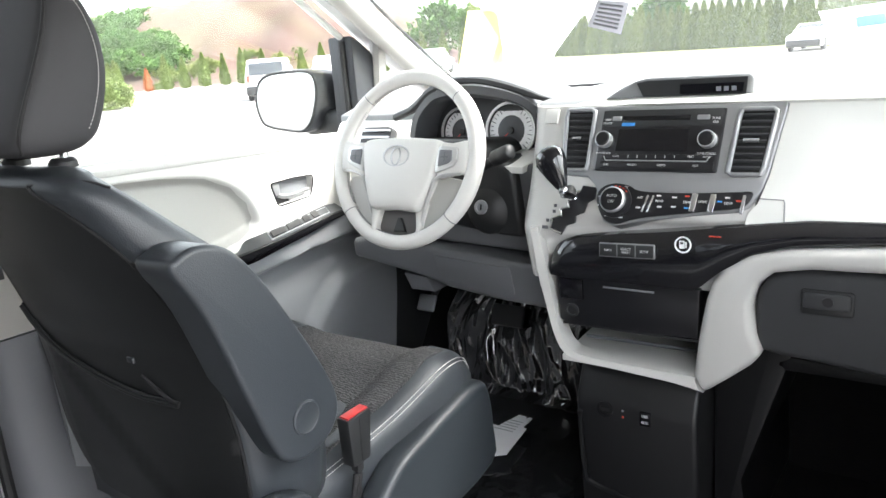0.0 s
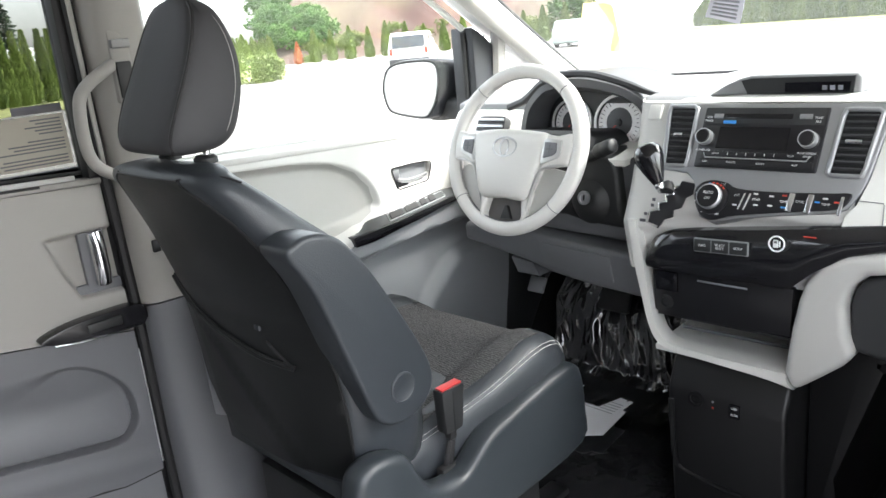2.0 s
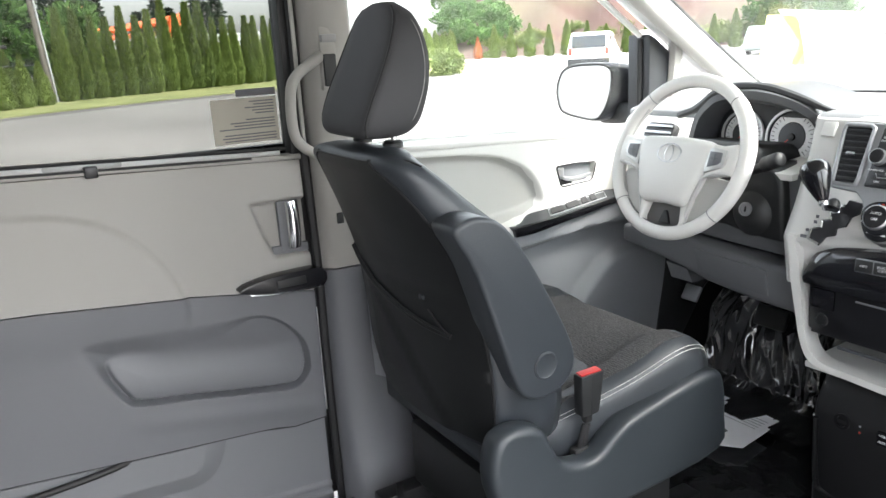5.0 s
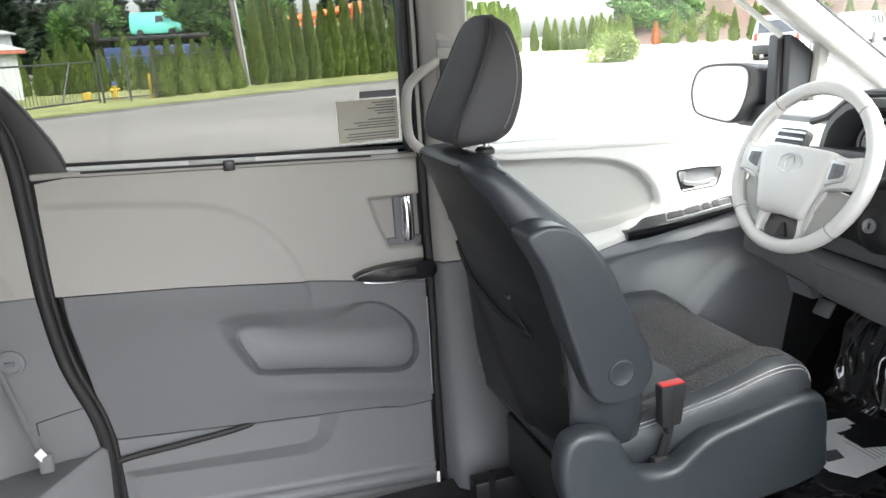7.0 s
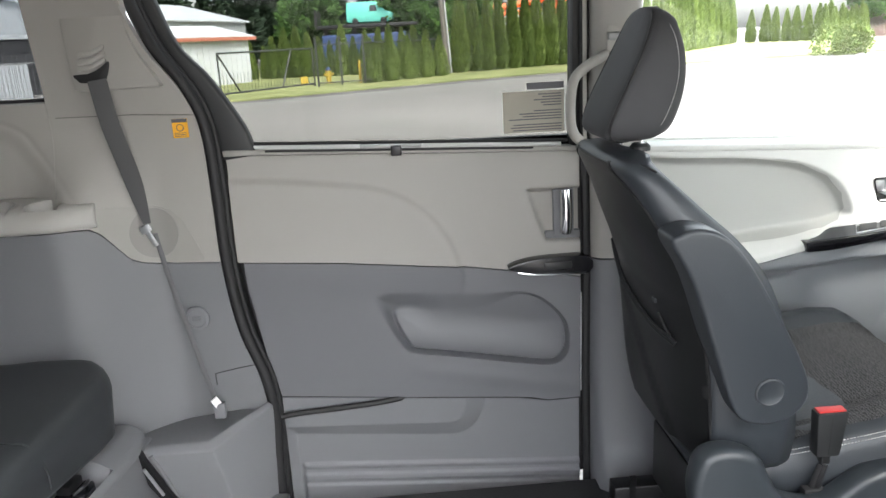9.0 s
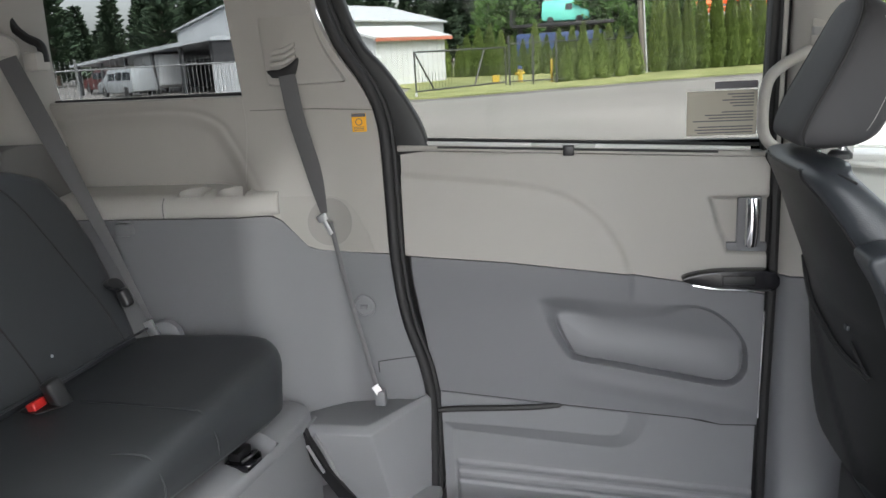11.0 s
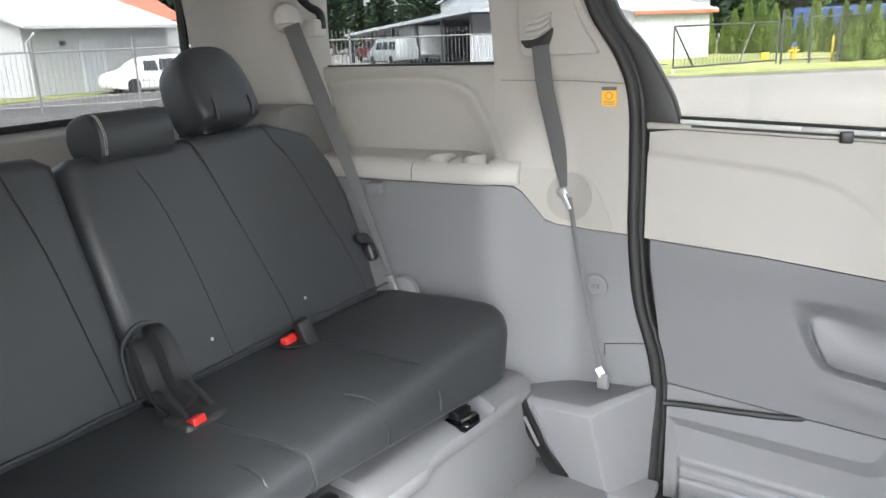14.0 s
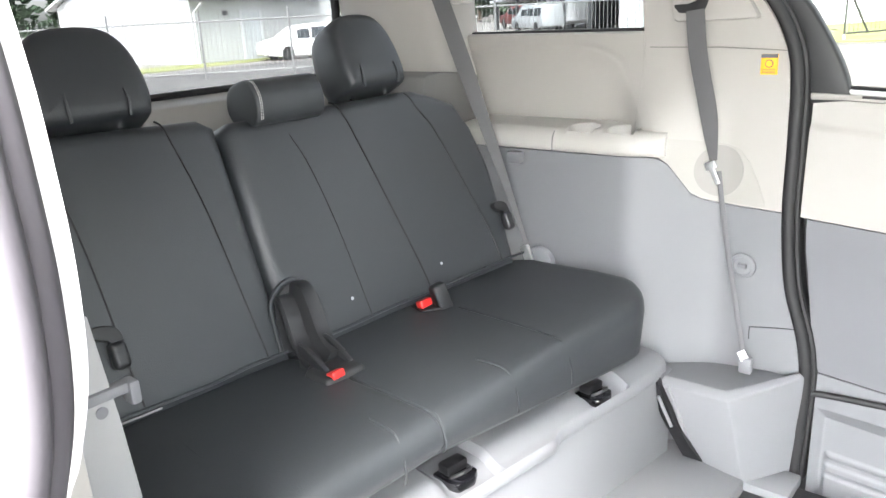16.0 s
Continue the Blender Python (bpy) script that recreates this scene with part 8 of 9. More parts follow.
ground = tagged(part("ground", box(-600, 600, -600, 600, GZ - 0.5, GZ), ASPHALT), "worn pale grey asphalt lot", "ground", kind="structure")
lawn_pts = [(-27.5, -7), (-31.0, -0.6), (-34.5, 5), (-37.5, 12), (-40, 24), (-43, 34), (-75, 40), (-75, -12), (-48, -14), (-36, -8)]
tagged(part("lawn", prism(curve(lawn_pts, 3, True), "z", GZ - 0.2, GZ + 0.05), GRASS), "mown grass verge beside the lot", "lawn", kind="structure")
tagged(part("verge", prism([(-36, 66), (-4, 49.5), (8, 46), (30, 60), (-30, 84)], "z", GZ - 0.2, GZ + 0.05), GRASS), "grass verge below the far hedge", "lawn", kind="structure")
tagged(part("rear_lane", prism([(4, -31.5), (4, -9), (-9, -12.5), (-22, -15.5), (-34, -20), (-24, -25.5), (-13, -26)], "z", GZ - 0.2, GZ + 0.012), ground_mat("dark_asphalt", (0.050, 0.049, 0.050), (0.085, 0.083, 0.082), 0.4)), "darker asphalt lane behind the van", "road", kind="structure")
tagged(part("rear_verge", prism([(-12, -28.0), (-15, -27.0), (-21, -27.6), (-23, -29), (-13, -30)], "z", GZ - 0.2, GZ + 0.04), GRASS), "narrow grass strip by the building", "lawn", kind="structure")

strip_w = [(-27.6, -7.2), (-31.1, -0.8), (-34.6, 4.8), (-37.6, 11.8), (-40.1, 23.5)]
tagged(part("dirt_strip", prism(curve([(x + 0.2, y) for x, y in strip_w], 4) + curve([(x + 2.2, y - 0.3) for x, y in strip_w], 4)[::-1], "z", GZ - 0.2, GZ + 0.004), ground_mat("dirty_asphalt", (0.060, 0.055, 0.052), (0.11, 0.105, 0.10), 0.5)), "dark damp strip of asphalt along the grass", "road", kind="structure")


def leaf_cloud(places, size, rs, stretch=1.6):
    """Small leaf sprays, each a pair of crossed blades."""
    V, F = [], []
    for c, out in places:
        o = Vector(out).normalized()
        s = o.orthogonal().normalized()
        s.rotate(Matrix.Rotation(rs.uniform(0, 6.28), 3, o))
        upv = (o * 0.45 + Vector((0, 0, 0.9 * stretch - 0.6)) + Vector((rs.gauss(0, 0.25), rs.gauss(0, 0.25), 0))).normalized()
        h = size * rs.uniform(0.7, 1.35)
        for side in (s, s.cross(upv)):
            w = side.normalized() * h * 0.42
            i = len(V)
            c0 = Vector(c)
            V += [c0 - w * 0.6, c0 + w * 0.6, c0 + w + upv * h * 0.55, c0 + upv * h * 1.15 + o * h * 0.2, c0 - w + upv * h * 0.55]
            F.append((i, i + 1, i + 2, i + 3, i + 4))
    return [tuple(v) for v in V], F


def arborvitae(seed, h, w, material, label, n=620):
    rs = random.Random(seed)
    t = thing("arborvitae", label, "hedge tree", (0, 0, 0), group="hedge trees")
    part("trunk", tube([(0, 0, -0.1), (0.02, 0, h * 0.5), (0, 0, h * 0.8)], [0.06, 0.045, 0.01], 6), BARK, t)

    def rad(u):
        return w / 2 * (0.78 + 0.22 * min(1, u * 6)) * (1 - u ** 1.5) ** 0.95 + 0.015
    core = [[(rad(u) * 0.72 * math.cos(a), rad(u) * 0.72 * math.sin(a), 0.05 + u * h * 0.96) for a in [k * 0.785 for k in range(8)]] for u in (0, 0.15, 0.35, 0.6, 0.8, 0.95)]
    places = []
    for k in range(n):
        u = rs.random() ** 0.85
        a = rs.uniform(0, 6.283)
        r = rad(u) * rs.uniform(0.74, 1.05) * (1 + 0.06 * math.sin(5 * a + 9 * u))
        places.append(((r * math.cos(a), r * math.sin(a), 0.04 + u * h * 0.97), (math.cos(a), math.sin(a), 0.5)))
    part("crown", join(loft(core), leaf_cloud(places, h * 0.036, rs)), material, t, "", 180)
    return t


def plant_row(proto, spots, rs, low=0.88, high=1.1):
    for x, y in spots:
        s = rs.uniform(low, high)
        c = copy_thing(proto, pose(x + rs.gauss(0, 0.05), y + rs.gauss(0, 0.05), GZ + 0.02, 0, 0, rs.uniform(0, 360)))
        c.scale = (s * rs.uniform(0.92, 1.08), s * rs.uniform(0.92, 1.08), s)


def line(a, b, n):
    return [(a[0] + (b[0] - a[0]) * k / (n - 1), a[1] + (b[1] - a[1]) * k / (n - 1)) for k in range(n)]


rs = random.Random(11)
tall = arborvitae(1, 4.5, 0.96, HEDGE, "tall clipped green hedge tree in a row", 1900)
tall.location = (-42.0, 4.2, GZ)
plant_row(tall, line((-42.3, 5.05), (-49.0, 17.0), 16) + line((-50.5, 18.2), (-76, 35), 24), rs)
mid = arborvitae(2, 3.2, 1.15, HEDGE, "mid-green cone-shaped hedge tree", 1200)
mid.location = (-76.5, 37.2, GZ)
plant_row(mid, line((-75, 38), (-69, 40), 6) + line((-68.5, 40.3), (-73, 47), 9) + line((-68.3, 49.2), (-40, 66), 17), rs, 0.82, 1.12)
plant_row(mid, line((-36, 72), (-3, 54.5), 44), rs, 1.0, 1.22)
plant_row(mid, line((-2, 54), (22, 50), 26), rs, 1.0, 1.22)
low_h = arborvitae(3, 2.05, 0.95, HEDGE, "young green hedge tree before the fence", 1200)
low_h.location = (-35.9, -0.6, GZ)
plant_row(low_h, line((-36.6, 0.35), (-39.0, 2.9), 4), rs, 0.9, 1.1)
plant_row(mid, line((-50, -12), (-46, 2.5), 21), rs, 0.62, 0.98)
dead = arborvitae(5, 2.4, 1.1, RUST, "dead rust-brown hedge tree", 500)
dead.location = (-70, 48.2, GZ)


def fir(seed, h, w):
    rs = random.Random(seed)
    t = thing("fir_tree", "tall dark fir at the edge of the woods", "tree", (0, 0, 0), group="woods")
    part("trunk", tube([(0, 0, -0.3), (0.1, 0, h * 0.5), (0, 0, h)], [0.28, 0.16, 0.02], 7), BARK, t)
    places = []
    for k in range(17):
        u = 0.10 + 0.9 * k / 17
        reach = w / 2 * (1 - u) ** 0.75 + 0.15
        nb = 11 if k < 10 else 7
        for j in range(nb):
            a = 6.283 * (j + rs.random()) / nb
            L = reach * rs.uniform(0.65, 1.1)
            for s in range(5):
                f = (s + 0.6) / 5
                r = L * f
                places.append(((r * math.cos(a) + rs.gauss(0, 0.12), r * math.sin(a) + rs.gauss(0, 0.12), u * h - 0.22 * r + rs.gauss(0, 0.1)), (math.cos(a), math.sin(a), -0.2)))
    part("crown", leaf_cloud(places, h * 0.05, rs, 1.0), FIR, t, "", 180)
    return t


f1, f2 = fir(21, 15, 6.5), fir(22, 12, 5.5)
f1.location, f2.location = (-86, 2, GZ), (-82, -8, GZ)
for k in range(125):
    a = radians(72 + 84 * k / 124 + rs.uniform(-1, 1))
    d = rs.uniform(96, 150)
    c = copy_thing(rs.choice((f1, f2)), pose(-d * math.sin(a), d * math.cos(a), GZ, 0, 0, rs.uniform(0, 360)))
    s = rs.uniform(0.65, 1.15) * (1.0 if a > 1.45 else 0.75)
    c.scale = (s, s, s)


def broad(seed, h, w, name, material, label, n=1500, leaf=0.05):
    rs = random.Random(seed)
    t = thing(name, label, "tree" if h > 3 else "bush", (0, 0, 0))
    trunk = [tube([(0, 0, -0.2), (0.08 * h * 0.1, 0, h * 0.35), (0, 0.02 * h, h * 0.6)], [0.035 * h, 0.025 * h, 0.012 * h], 7)]
    blobs = []
    for k in range(9):
        a, r, z = rs.uniform(0, 6.28), w * rs.uniform(0.12, 0.36), h * rs.uniform(0.35, 0.82)
        blobs.append((r * math.cos(a), r * math.sin(a), z, w * rs.uniform(0.16, 0.27)))
        trunk.append(tube([(0, 0, h * 0.3), (r * 0.5 * math.cos(a), r * 0.5 * math.sin(a), z * 0.7), (r * math.cos(a), r * math.sin(a), z)], [0.014 * h, 0.009 * h, 0.003 * h], 5))
    part("trunk", join(*trunk), BARK, t)
    places = []
    for k in range(n):
        bx, by, bz, br = rs.choice(blobs)
        v = Vector((rs.gauss(0, 1), rs.gauss(0, 1), rs.gauss(0, 0.8))).normalized() * br * rs.uniform(0.55, 1.12)
        places.append(((bx + v.x, by + v.y, max(0.02, bz + v.z)), tuple(v)))
    part("crown", leaf_cloud(places, h * leaf, rs, 0.9), material, t, "", 180)
    return t


bush = broad(31, 1.75, 3.3, "round_bush", SHRUB, "low rounded yellow-green bush on the lot", 2600, 0.055)
bush.location = (-38.6, 24.0, GZ - 0.4)
for k, (x, y, s) in enumerate(((-106, 72, 0.7), (-50, 80, 0.9), (-30, 88, 1.0), (-8, 90, 1.2), (10, 82, 1.1), (-58, 84, 1.1), (-80, -60, 1.1), (-70, -64, 1.0), (-60, -72, 1.2), (-88, -50, 1.2), (-48, -80, 1.3), (-30, -78, 1.2), (-64, -6, 0.9), (-62, 1, 1.0), (-60, 6, 0.85))):
    if k == 0:
        tree = broad(41, 7.0, 7.0, "broadleaf_tree", BROAD, "leafy green tree on the bank", 1700, 0.055)
        tree.location = (x, y, GZ + 0.5)
        tree["group"] = "bank trees"
    else:
        c = copy_thing(tree if y > -40 else f2, pose(x, y, GZ + 0.5, 0, 0, 40 * k))
        c.scale = (s, s, s)

# earth banks behind the hedges
for nm, h0, h1, d0, mat_, top, lab in (("bank", 30, 60.5, 88, EARTH, 13.0, "bare reddish earth bank above the lot"), ("far_bank", -25, 29, 76, ROCK, 6.5, "grey-brown bank behind the far hedge")):
    A, D = np.meshgrid(np.radians(np.linspace(h0, h1, 50)), np.linspace(0, 1, 24), indexing="ij")
    wob = np.sin(A * 23) * 2.0 + np.sin(A * 61 + 1) * 0.8
    dist = d0 + D * 55 + wob
    rise = top * ease(D, 0.0, 0.75) * (0.75 + 0.25 * np.sin(A * 9)) * ease(np.minimum(A - radians(h0), radians(h1) - A), -0.02, 0.12)
    rise = rise + 0.4 * np.sin(A * 90 + D * 14) * ease(D, 0.05, 0.3)
    tagged(part(nm, sheet(-dist * np.sin(A), dist * np.cos(A), GZ - 0.3 + rise, (0, 0, -1.0)), mat_), lab, "bank", kind="structure")

for k in range(34):
    a = radians(rs.uniform(53.5, 57.6))
    d = rs.uniform(98, 128)
    f = (d - 88) / 55
    c = copy_thing(tree, pose(-d * math.sin(a), d * math.cos(a), GZ + 13.0 * max(0, f - 0.05) - 0.6, 0, 0, 50 * k))
    q = rs.uniform(0.35, 0.6)
    c.scale = (q * 1.3, q * 1.3, q)

for k in range(22):          # scrub along the foot of the bank
    a, d = radians(rs.uniform(36, 60)), rs.uniform(92, 122)
    c = copy_thing(bush, pose(-d * math.sin(a), d * math.cos(a), GZ + 13.0 * max(0, (d - 94) / 55) * 0.9 - 0.5, 0, 0, 70 * k))
    q = rs.uniform(0.8, 1.9)
    c.scale = (q, q, q * 0.8)

# fences ------------------------------------------------------------------


FENCE_GREY = surface("grey_fence_paint", (0.16, 0.162, 0.165), 0.5, bump=0.0, var=0.2)


def bar_fence(name, pts, h, step, label, posts, iron=IRON, fat=0.04):
    f = thing(name, label, "fence", (pts[0][0], pts[0][1], GZ), kind="")
    bars = []
    for (ax, ay), (bx, by) in zip(pts[:-1], pts[1:]):
        L = math.hypot(bx - ax, by - ay)
        for z in (h * 0.86, h * 0.10):
            part("rail", tube([(ax, ay, GZ + z), (bx, by, GZ + z)], 0.028, 6), iron, f)
        n = int(L / step)
        for k in range(1, n):
            x, y = ax + (bx - ax) * k / n, ay + (by - ay) * k / n
            bars.append(tube([(x, y, GZ + 0.05), (x, y, GZ + h)], 0.008, 4))
        for k in range(0 if (ax, ay) == pts[0] else 1, posts + 1):
            x, y = ax + (bx - ax) * k / posts, ay + (by - ay) * k / posts
            part("post", box(x - fat, x + fat, y - fat, y + fat, GZ, GZ + h * 1.02), iron, f)
    tagged(part("bars", join(*bars), iron, f), kind="stuff")
    return f


bar_fence("iron_fence", [(-34.4, -3.0), (-35.0, -0.9), (-43.0, 3.6)], 2.2, 0.16, "black iron bar fence by the grass", 2)
bar_fence("yard_fence", [(-5, -27.5), (-11.2, -23.0), (-15.2, -19.2), (-26, -11.0)], 2.05, 0.15, "grey iron bar fence of the yard", 2, FENCE_GREY, 0.028)
gate_ = thing("sliding_gate", "black tubular sliding gate on a wheel", "gate", (-28.6, -6.1, GZ))
g0, g1 = Vector((-28.6, -6.15, GZ)), Vector((-33.6, -3.1, GZ))
for a, b in (((0, 0.12), (0, 1.75)), ((0, 1.75), (1, 1.75)), ((1, 1.75), (1, 0.12)), ((1, 0.25), (0, 0.25)), ((0.18, 0.25), (0, 1.75)), ((0.62, 0.25), (0.75, 1.75))):
    p0, p1 = g0.lerp(g1, a[0]) + Vector((0, 0, a[1])), g0.lerp(g1, b[0]) + Vector((0, 0, b[1]))
    part("tube", tube([p0, p1], 0.035, 6), IRON, gate_)
part("wheel", lathe([(0.10, -0.03), (0.11, 0.0), (0.10, 0.03)], 14, axes(g0 + Vector((0, 0, 0.11)), (1, 0, 0), (0, 0, 1))), WHITE_METAL, gate_)
mesh_bars = [tube([g0.lerp(g1, k / 30) + Vector((0, 0, 0.25)), g0.lerp(g1, k / 30) + Vector((0, 0, 1.0))], 0.010, 4) for k in range(1, 30)]
tagged(part("bars", join(*mesh_bars), IRON, gate_), kind="stuff")
hyd = thing("fire_hydrant", "yellow fire hydrant with a blue cap", "hydrant", (-37.2, -2.75, GZ))
part("barrel", lathe([(0.16, 0), (0.16, 0.08), (0.12, 0.10), (0.12, 0.55), (0.15, 0.57), (0.15, 0.62)], 14, pose(-37.2, -2.75, GZ + 0.05)), HYDRANT_YELLOW, hyd, "yellow barrel")
part("cap", lathe([(0.13, 0.62), (0.11, 0.74), (0.04, 0.80)], 14, pose(-37.2, -2.75, GZ + 0.05)), BLUE, hyd, "blue cap")
part("nozzle", tube([(-37.0, -2.95, GZ + 0.48), (-37.4, -2.55, GZ + 0.48)], 0.07, 8), HYDRANT_YELLOW, hyd)
solo("utility_box", box(-37.2, -36.85, -4.1, -3.75, GZ, GZ + 0.45, 0.03), HYDRANT_YELLOW, "small yellow utility box on the grass", "utility box")
solo("marker_post", lathe([(0.07, 0), (0.07, 1.05), (0.05, 1.12)], 10, pose(-36.0, -1.15, GZ)), HYDRANT_YELLOW, "short round yellow marker post", "post")
pole = thing("utility_pole", "weathered wooden utility pole", "utility pole", (-42.0, 3.4, GZ))
part("shaft", tube([(-42.0, 3.55, GZ - 0.3), (-42.0, 3.0, GZ + 9.0)], [0.19, 0.13], 10), POLE_WOOD, pole)
part("conduit", tube([(-41.8, 3.68, GZ), (-41.8, 3.2, GZ + 8.0)], 0.04, 6), WHITE_METAL, pole)

# buildings ---------------------------------------------------------------


def hall(name, m, L, W, eave, ridge, wall, roof, label, ribs=0, door=None, over=0.35):
    """A gabled hall: local x along its length, y across."""
    b = thing(name, label, "building", tuple(m.translation))
    part("walls", moved(prism([(-W / 2, 0), (W / 2, 0), (W / 2, eave), (0, ridge), (-W / 2, eave)], "x", -L / 2, L / 2), m), wall, b)
    for sy in (1, -1):
        low = eave - (over - 0.15) * (ridge - eave) / (W / 2)
        th = [(sy * (W / 2 + over), low), (0, ridge + 0.06), (0, ridge + 0.2), (sy * (W / 2 + over), low + 0.14)]
        part("roof", moved(prism(th, "x", -L / 2 - 0.3, L / 2 + 0.3), m), roof, b)
    if ribs:
        rb_ = []
        for k in range(int(L / ribs)):
            x = -L / 2 + (k + 0.5) * ribs
            for sy in (1, -1):
                rb_.append(box(x - ribs * 0.22, x + ribs * 0.22, sy * W / 2 - 0.03, sy * W / 2 + 0.03, 0.02, eave))
        for k in range(int(W / ribs)):
            y = -W / 2 + (k + 0.5) * ribs
            hh = eave + (ridge - eave) * (1 - abs(y) / (W / 2)) - 0.05
            for sx in (1, -1):
                rb_.append(box(sx * L / 2 - 0.03, sx * L / 2 + 0.03, y - ribs * 0.22, y + ribs * 0.22, 0.02, hh))
        tagged(part("ribs", moved(join(*rb_), m), wall, b), kind="stuff")
    if door:
        x, w, h, s = door
        part("door", moved(box(x - w / 2, x + w / 2, s * W / 2 - 0.04, s * W / 2 + 0.04, 0, h), m), GREY_METAL, b, "grey door")
        part("door_frame", moved(join(box(x - w / 2 - 0.1, x - w / 2, s * W / 2 - 0.06, s * W / 2 + 0.06, 0, h + 0.1), box(x + w / 2, x + w / 2 + 0.1, s * W / 2 - 0.06, s * W / 2 + 0.06, 0, h + 0.1), box(x - w / 2, x + w / 2, s * W / 2 - 0.06, s * W / 2 + 0.06, h, h + 0.1)), m), WHITE_METAL, b)
    return b


shed = hall("storage_shed", pose(-43.6, -11.6, GZ, 0, 0, -28), 6.0, 5.4, 2.55, 3.15, WHITE_METAL, WHITE_METAL, "white ribbed metal storage shed", 0.45)
part("roof_edge", moved(join(box(-3.32, 3.32, 2.98, 3.06, 2.42, 2.60), box(-3.32, 3.32, -3.06, -2.98, 2.42, 2.60)), pose(-43.6, -11.6, GZ, 0, 0, -28)), ROOF_RED, shed, "rust-red roof edge")
hall("grey_hall", pose(-70, -24, GZ, 0, 0, -20), 22, 14, 4.6, 6.4, GREY_METAL, GREY_METAL, "large grey metal hall behind the shed", 1.2)
wb = hall("workshop", pose(-22.1, -35.6, GZ, 0, 0, 0), 7.4, 12.2, 2.85, 4.7, BLOCK, surface("weathered_roof", (0.44, 0.45, 0.46), 0.5, grain=3, bump=0.0, var=0.08), "pale workshop with a white metal roof", 0.0, (0.6, 1.0, 2.1, 1), 0.7)
part("gable_door", box(-18.44, -18.36, -38.4, -35.2, GZ, GZ + 2.5), GREY_METAL, wb, "grey roller door")
tagged(part("wall_joints", join(*[box(-25.84, -18.38, -29.505, -29.485, GZ + 0.35 + 0.4 * k, GZ + 0.365 + 0.4 * k) for k in range(7)]), GREY_METAL, wb), kind="stuff")
hall("far_house", pose(-29.0, -43.0, GZ, 0, 0, -4), 12, 9, 3.4, 5.6, BLOCK, ROOF_RED, "grey house with a rust-red roof", 0.0)
solo("wall_lamp", box(-20.2, -20.0, -29.5, -29.3, GZ + 2.0, GZ + 2.2, 0.02), IRON, "small black wall lamp on the workshop", "wall lamp")
solo("downpipe", tube([(-18.5, -29.42, GZ), (-18.5, -29.42, GZ + 2.15), (-18.3, -28.5, GZ + 2.5)], 0.05, 8), WHITE_METAL, "white downpipe on the workshop wall", "downpipe")

carport = thing("open_shed", "long open-fronted shed with a pale sloping roof", "shed", (-48, -28, GZ))
cm = pose(-50.5, -26.5, GZ, 0, 0, 62)
part("roof", moved(prism([(-9.0, 2.0), (-3.5, 2.4), (8.5, 3.1), (8.5, 3.35), (-3.5, 2.6), (-9.0, 2.2)], "y", -5, 5), cm), GREY_METAL, carport, "pale sloping roof")
part("back_wall", moved(prism([(-9, 0), (8.5, 0), (8.5, 3.1), (-9, 2.0)], "y", 4.4, 4.6), cm), DARKNESS, carport)
part("end_wall", moved(box(8.2, 8.4, -4.8, 4.5, 0, 3.0), cm), DARKNESS, carport)
for k in range(6):
    part("post", moved(box(-8.4 + 3.3 * k, -8.2 + 3.3 * k, -4.8, -4.6, 0, 2.05 + 0.2 * k), cm), IRON, carport)
panel_ = []
for k in range(12):
    panel_.append(moved(box(-0.11 + 0.26 * k, 0.11 + 0.26 * k, -0.04, 0.04, 0.1, 1.75), pose(-38.5, -19.5, GZ, 0, 0, 62)))
tagged(solo("gate_panel", join(*panel_), WHITE_METAL, "white ribbed metal panel by the open shed", "panel"), kind="")

# vehicles ----------------------------------------------------------------


def vehicle(name, m, L, W, H, prof, belt, paint, label, glass_rows, clearance=0.22, wheel_r=0.33, axle=(0.19, 0.80)):
    """A road vehicle from its side outline; local x ahead, z up from the road."""
    v = thing(name, label, "car", tuple(m.translation), group="parked vehicles")
    pts = [(x * L, clearance + z * (H - clearance)) for x, z in prof]
    bm = prism(pts, "y", -W / 2, W / 2, 0.07, 2, 20)
    for q in bm.verts:
        if q.co.z > belt:
            q.co.y *= 1 - 0.16 * (q.co.z - belt) / max(0.1, H - belt)
    part("body", moved(bm, m), paint, v, "", 50)
    for x0, x1, z0, z1 in glass_rows:
        k0, k1 = 1 - 0.16 * (z0 - belt) / (H - belt), 1 - 0.16 * (z1 - belt) / (H - belt)
        for s in (1, -1):
            y0, y1 = s * W / 2 * k0, s * W / 2 * k1
            part("side_window", moved(loft([[(x0 * L, y0 * 1.004, z0), (x1 * L, y0 * 1.004, z0), (x1 * L - 0.04, y1 * 1.004, z1), (x0 * L + 0.06, y1 * 1.004, z1)], [(x0 * L, y0 * 0.96, z0), (x1 * L, y0 * 0.96, z0), (x1 * L - 0.04, y1 * 0.96, z1), (x0 * L + 0.06, y1 * 0.96, z1)]]), m), CARGLASS, v, "dark window")
    for ax in axle:
        for s in (1, -1):
            wm = m @ axes((ax * L, s * (W / 2 - 0.08), wheel_r), (1, 0, 0), (0, 0, 1))
            t = part("wheel", lathe([(wheel_r * 0.62, -0.10), (wheel_r * 0.95, -0.10), (wheel_r, -0.06), (wheel_r, 0.06), (wheel_r * 0.95, 0.10), (wheel_r * 0.62, 0.10)], 20, wm), TYRE, v, "tyre")
            part("rim", lathe([(wheel_r * 0.62, -0.085), (wheel_r * 0.62, 0.085), (wheel_r * 0.3, 0.095)], 16, wm), SILVER, t)
    return v


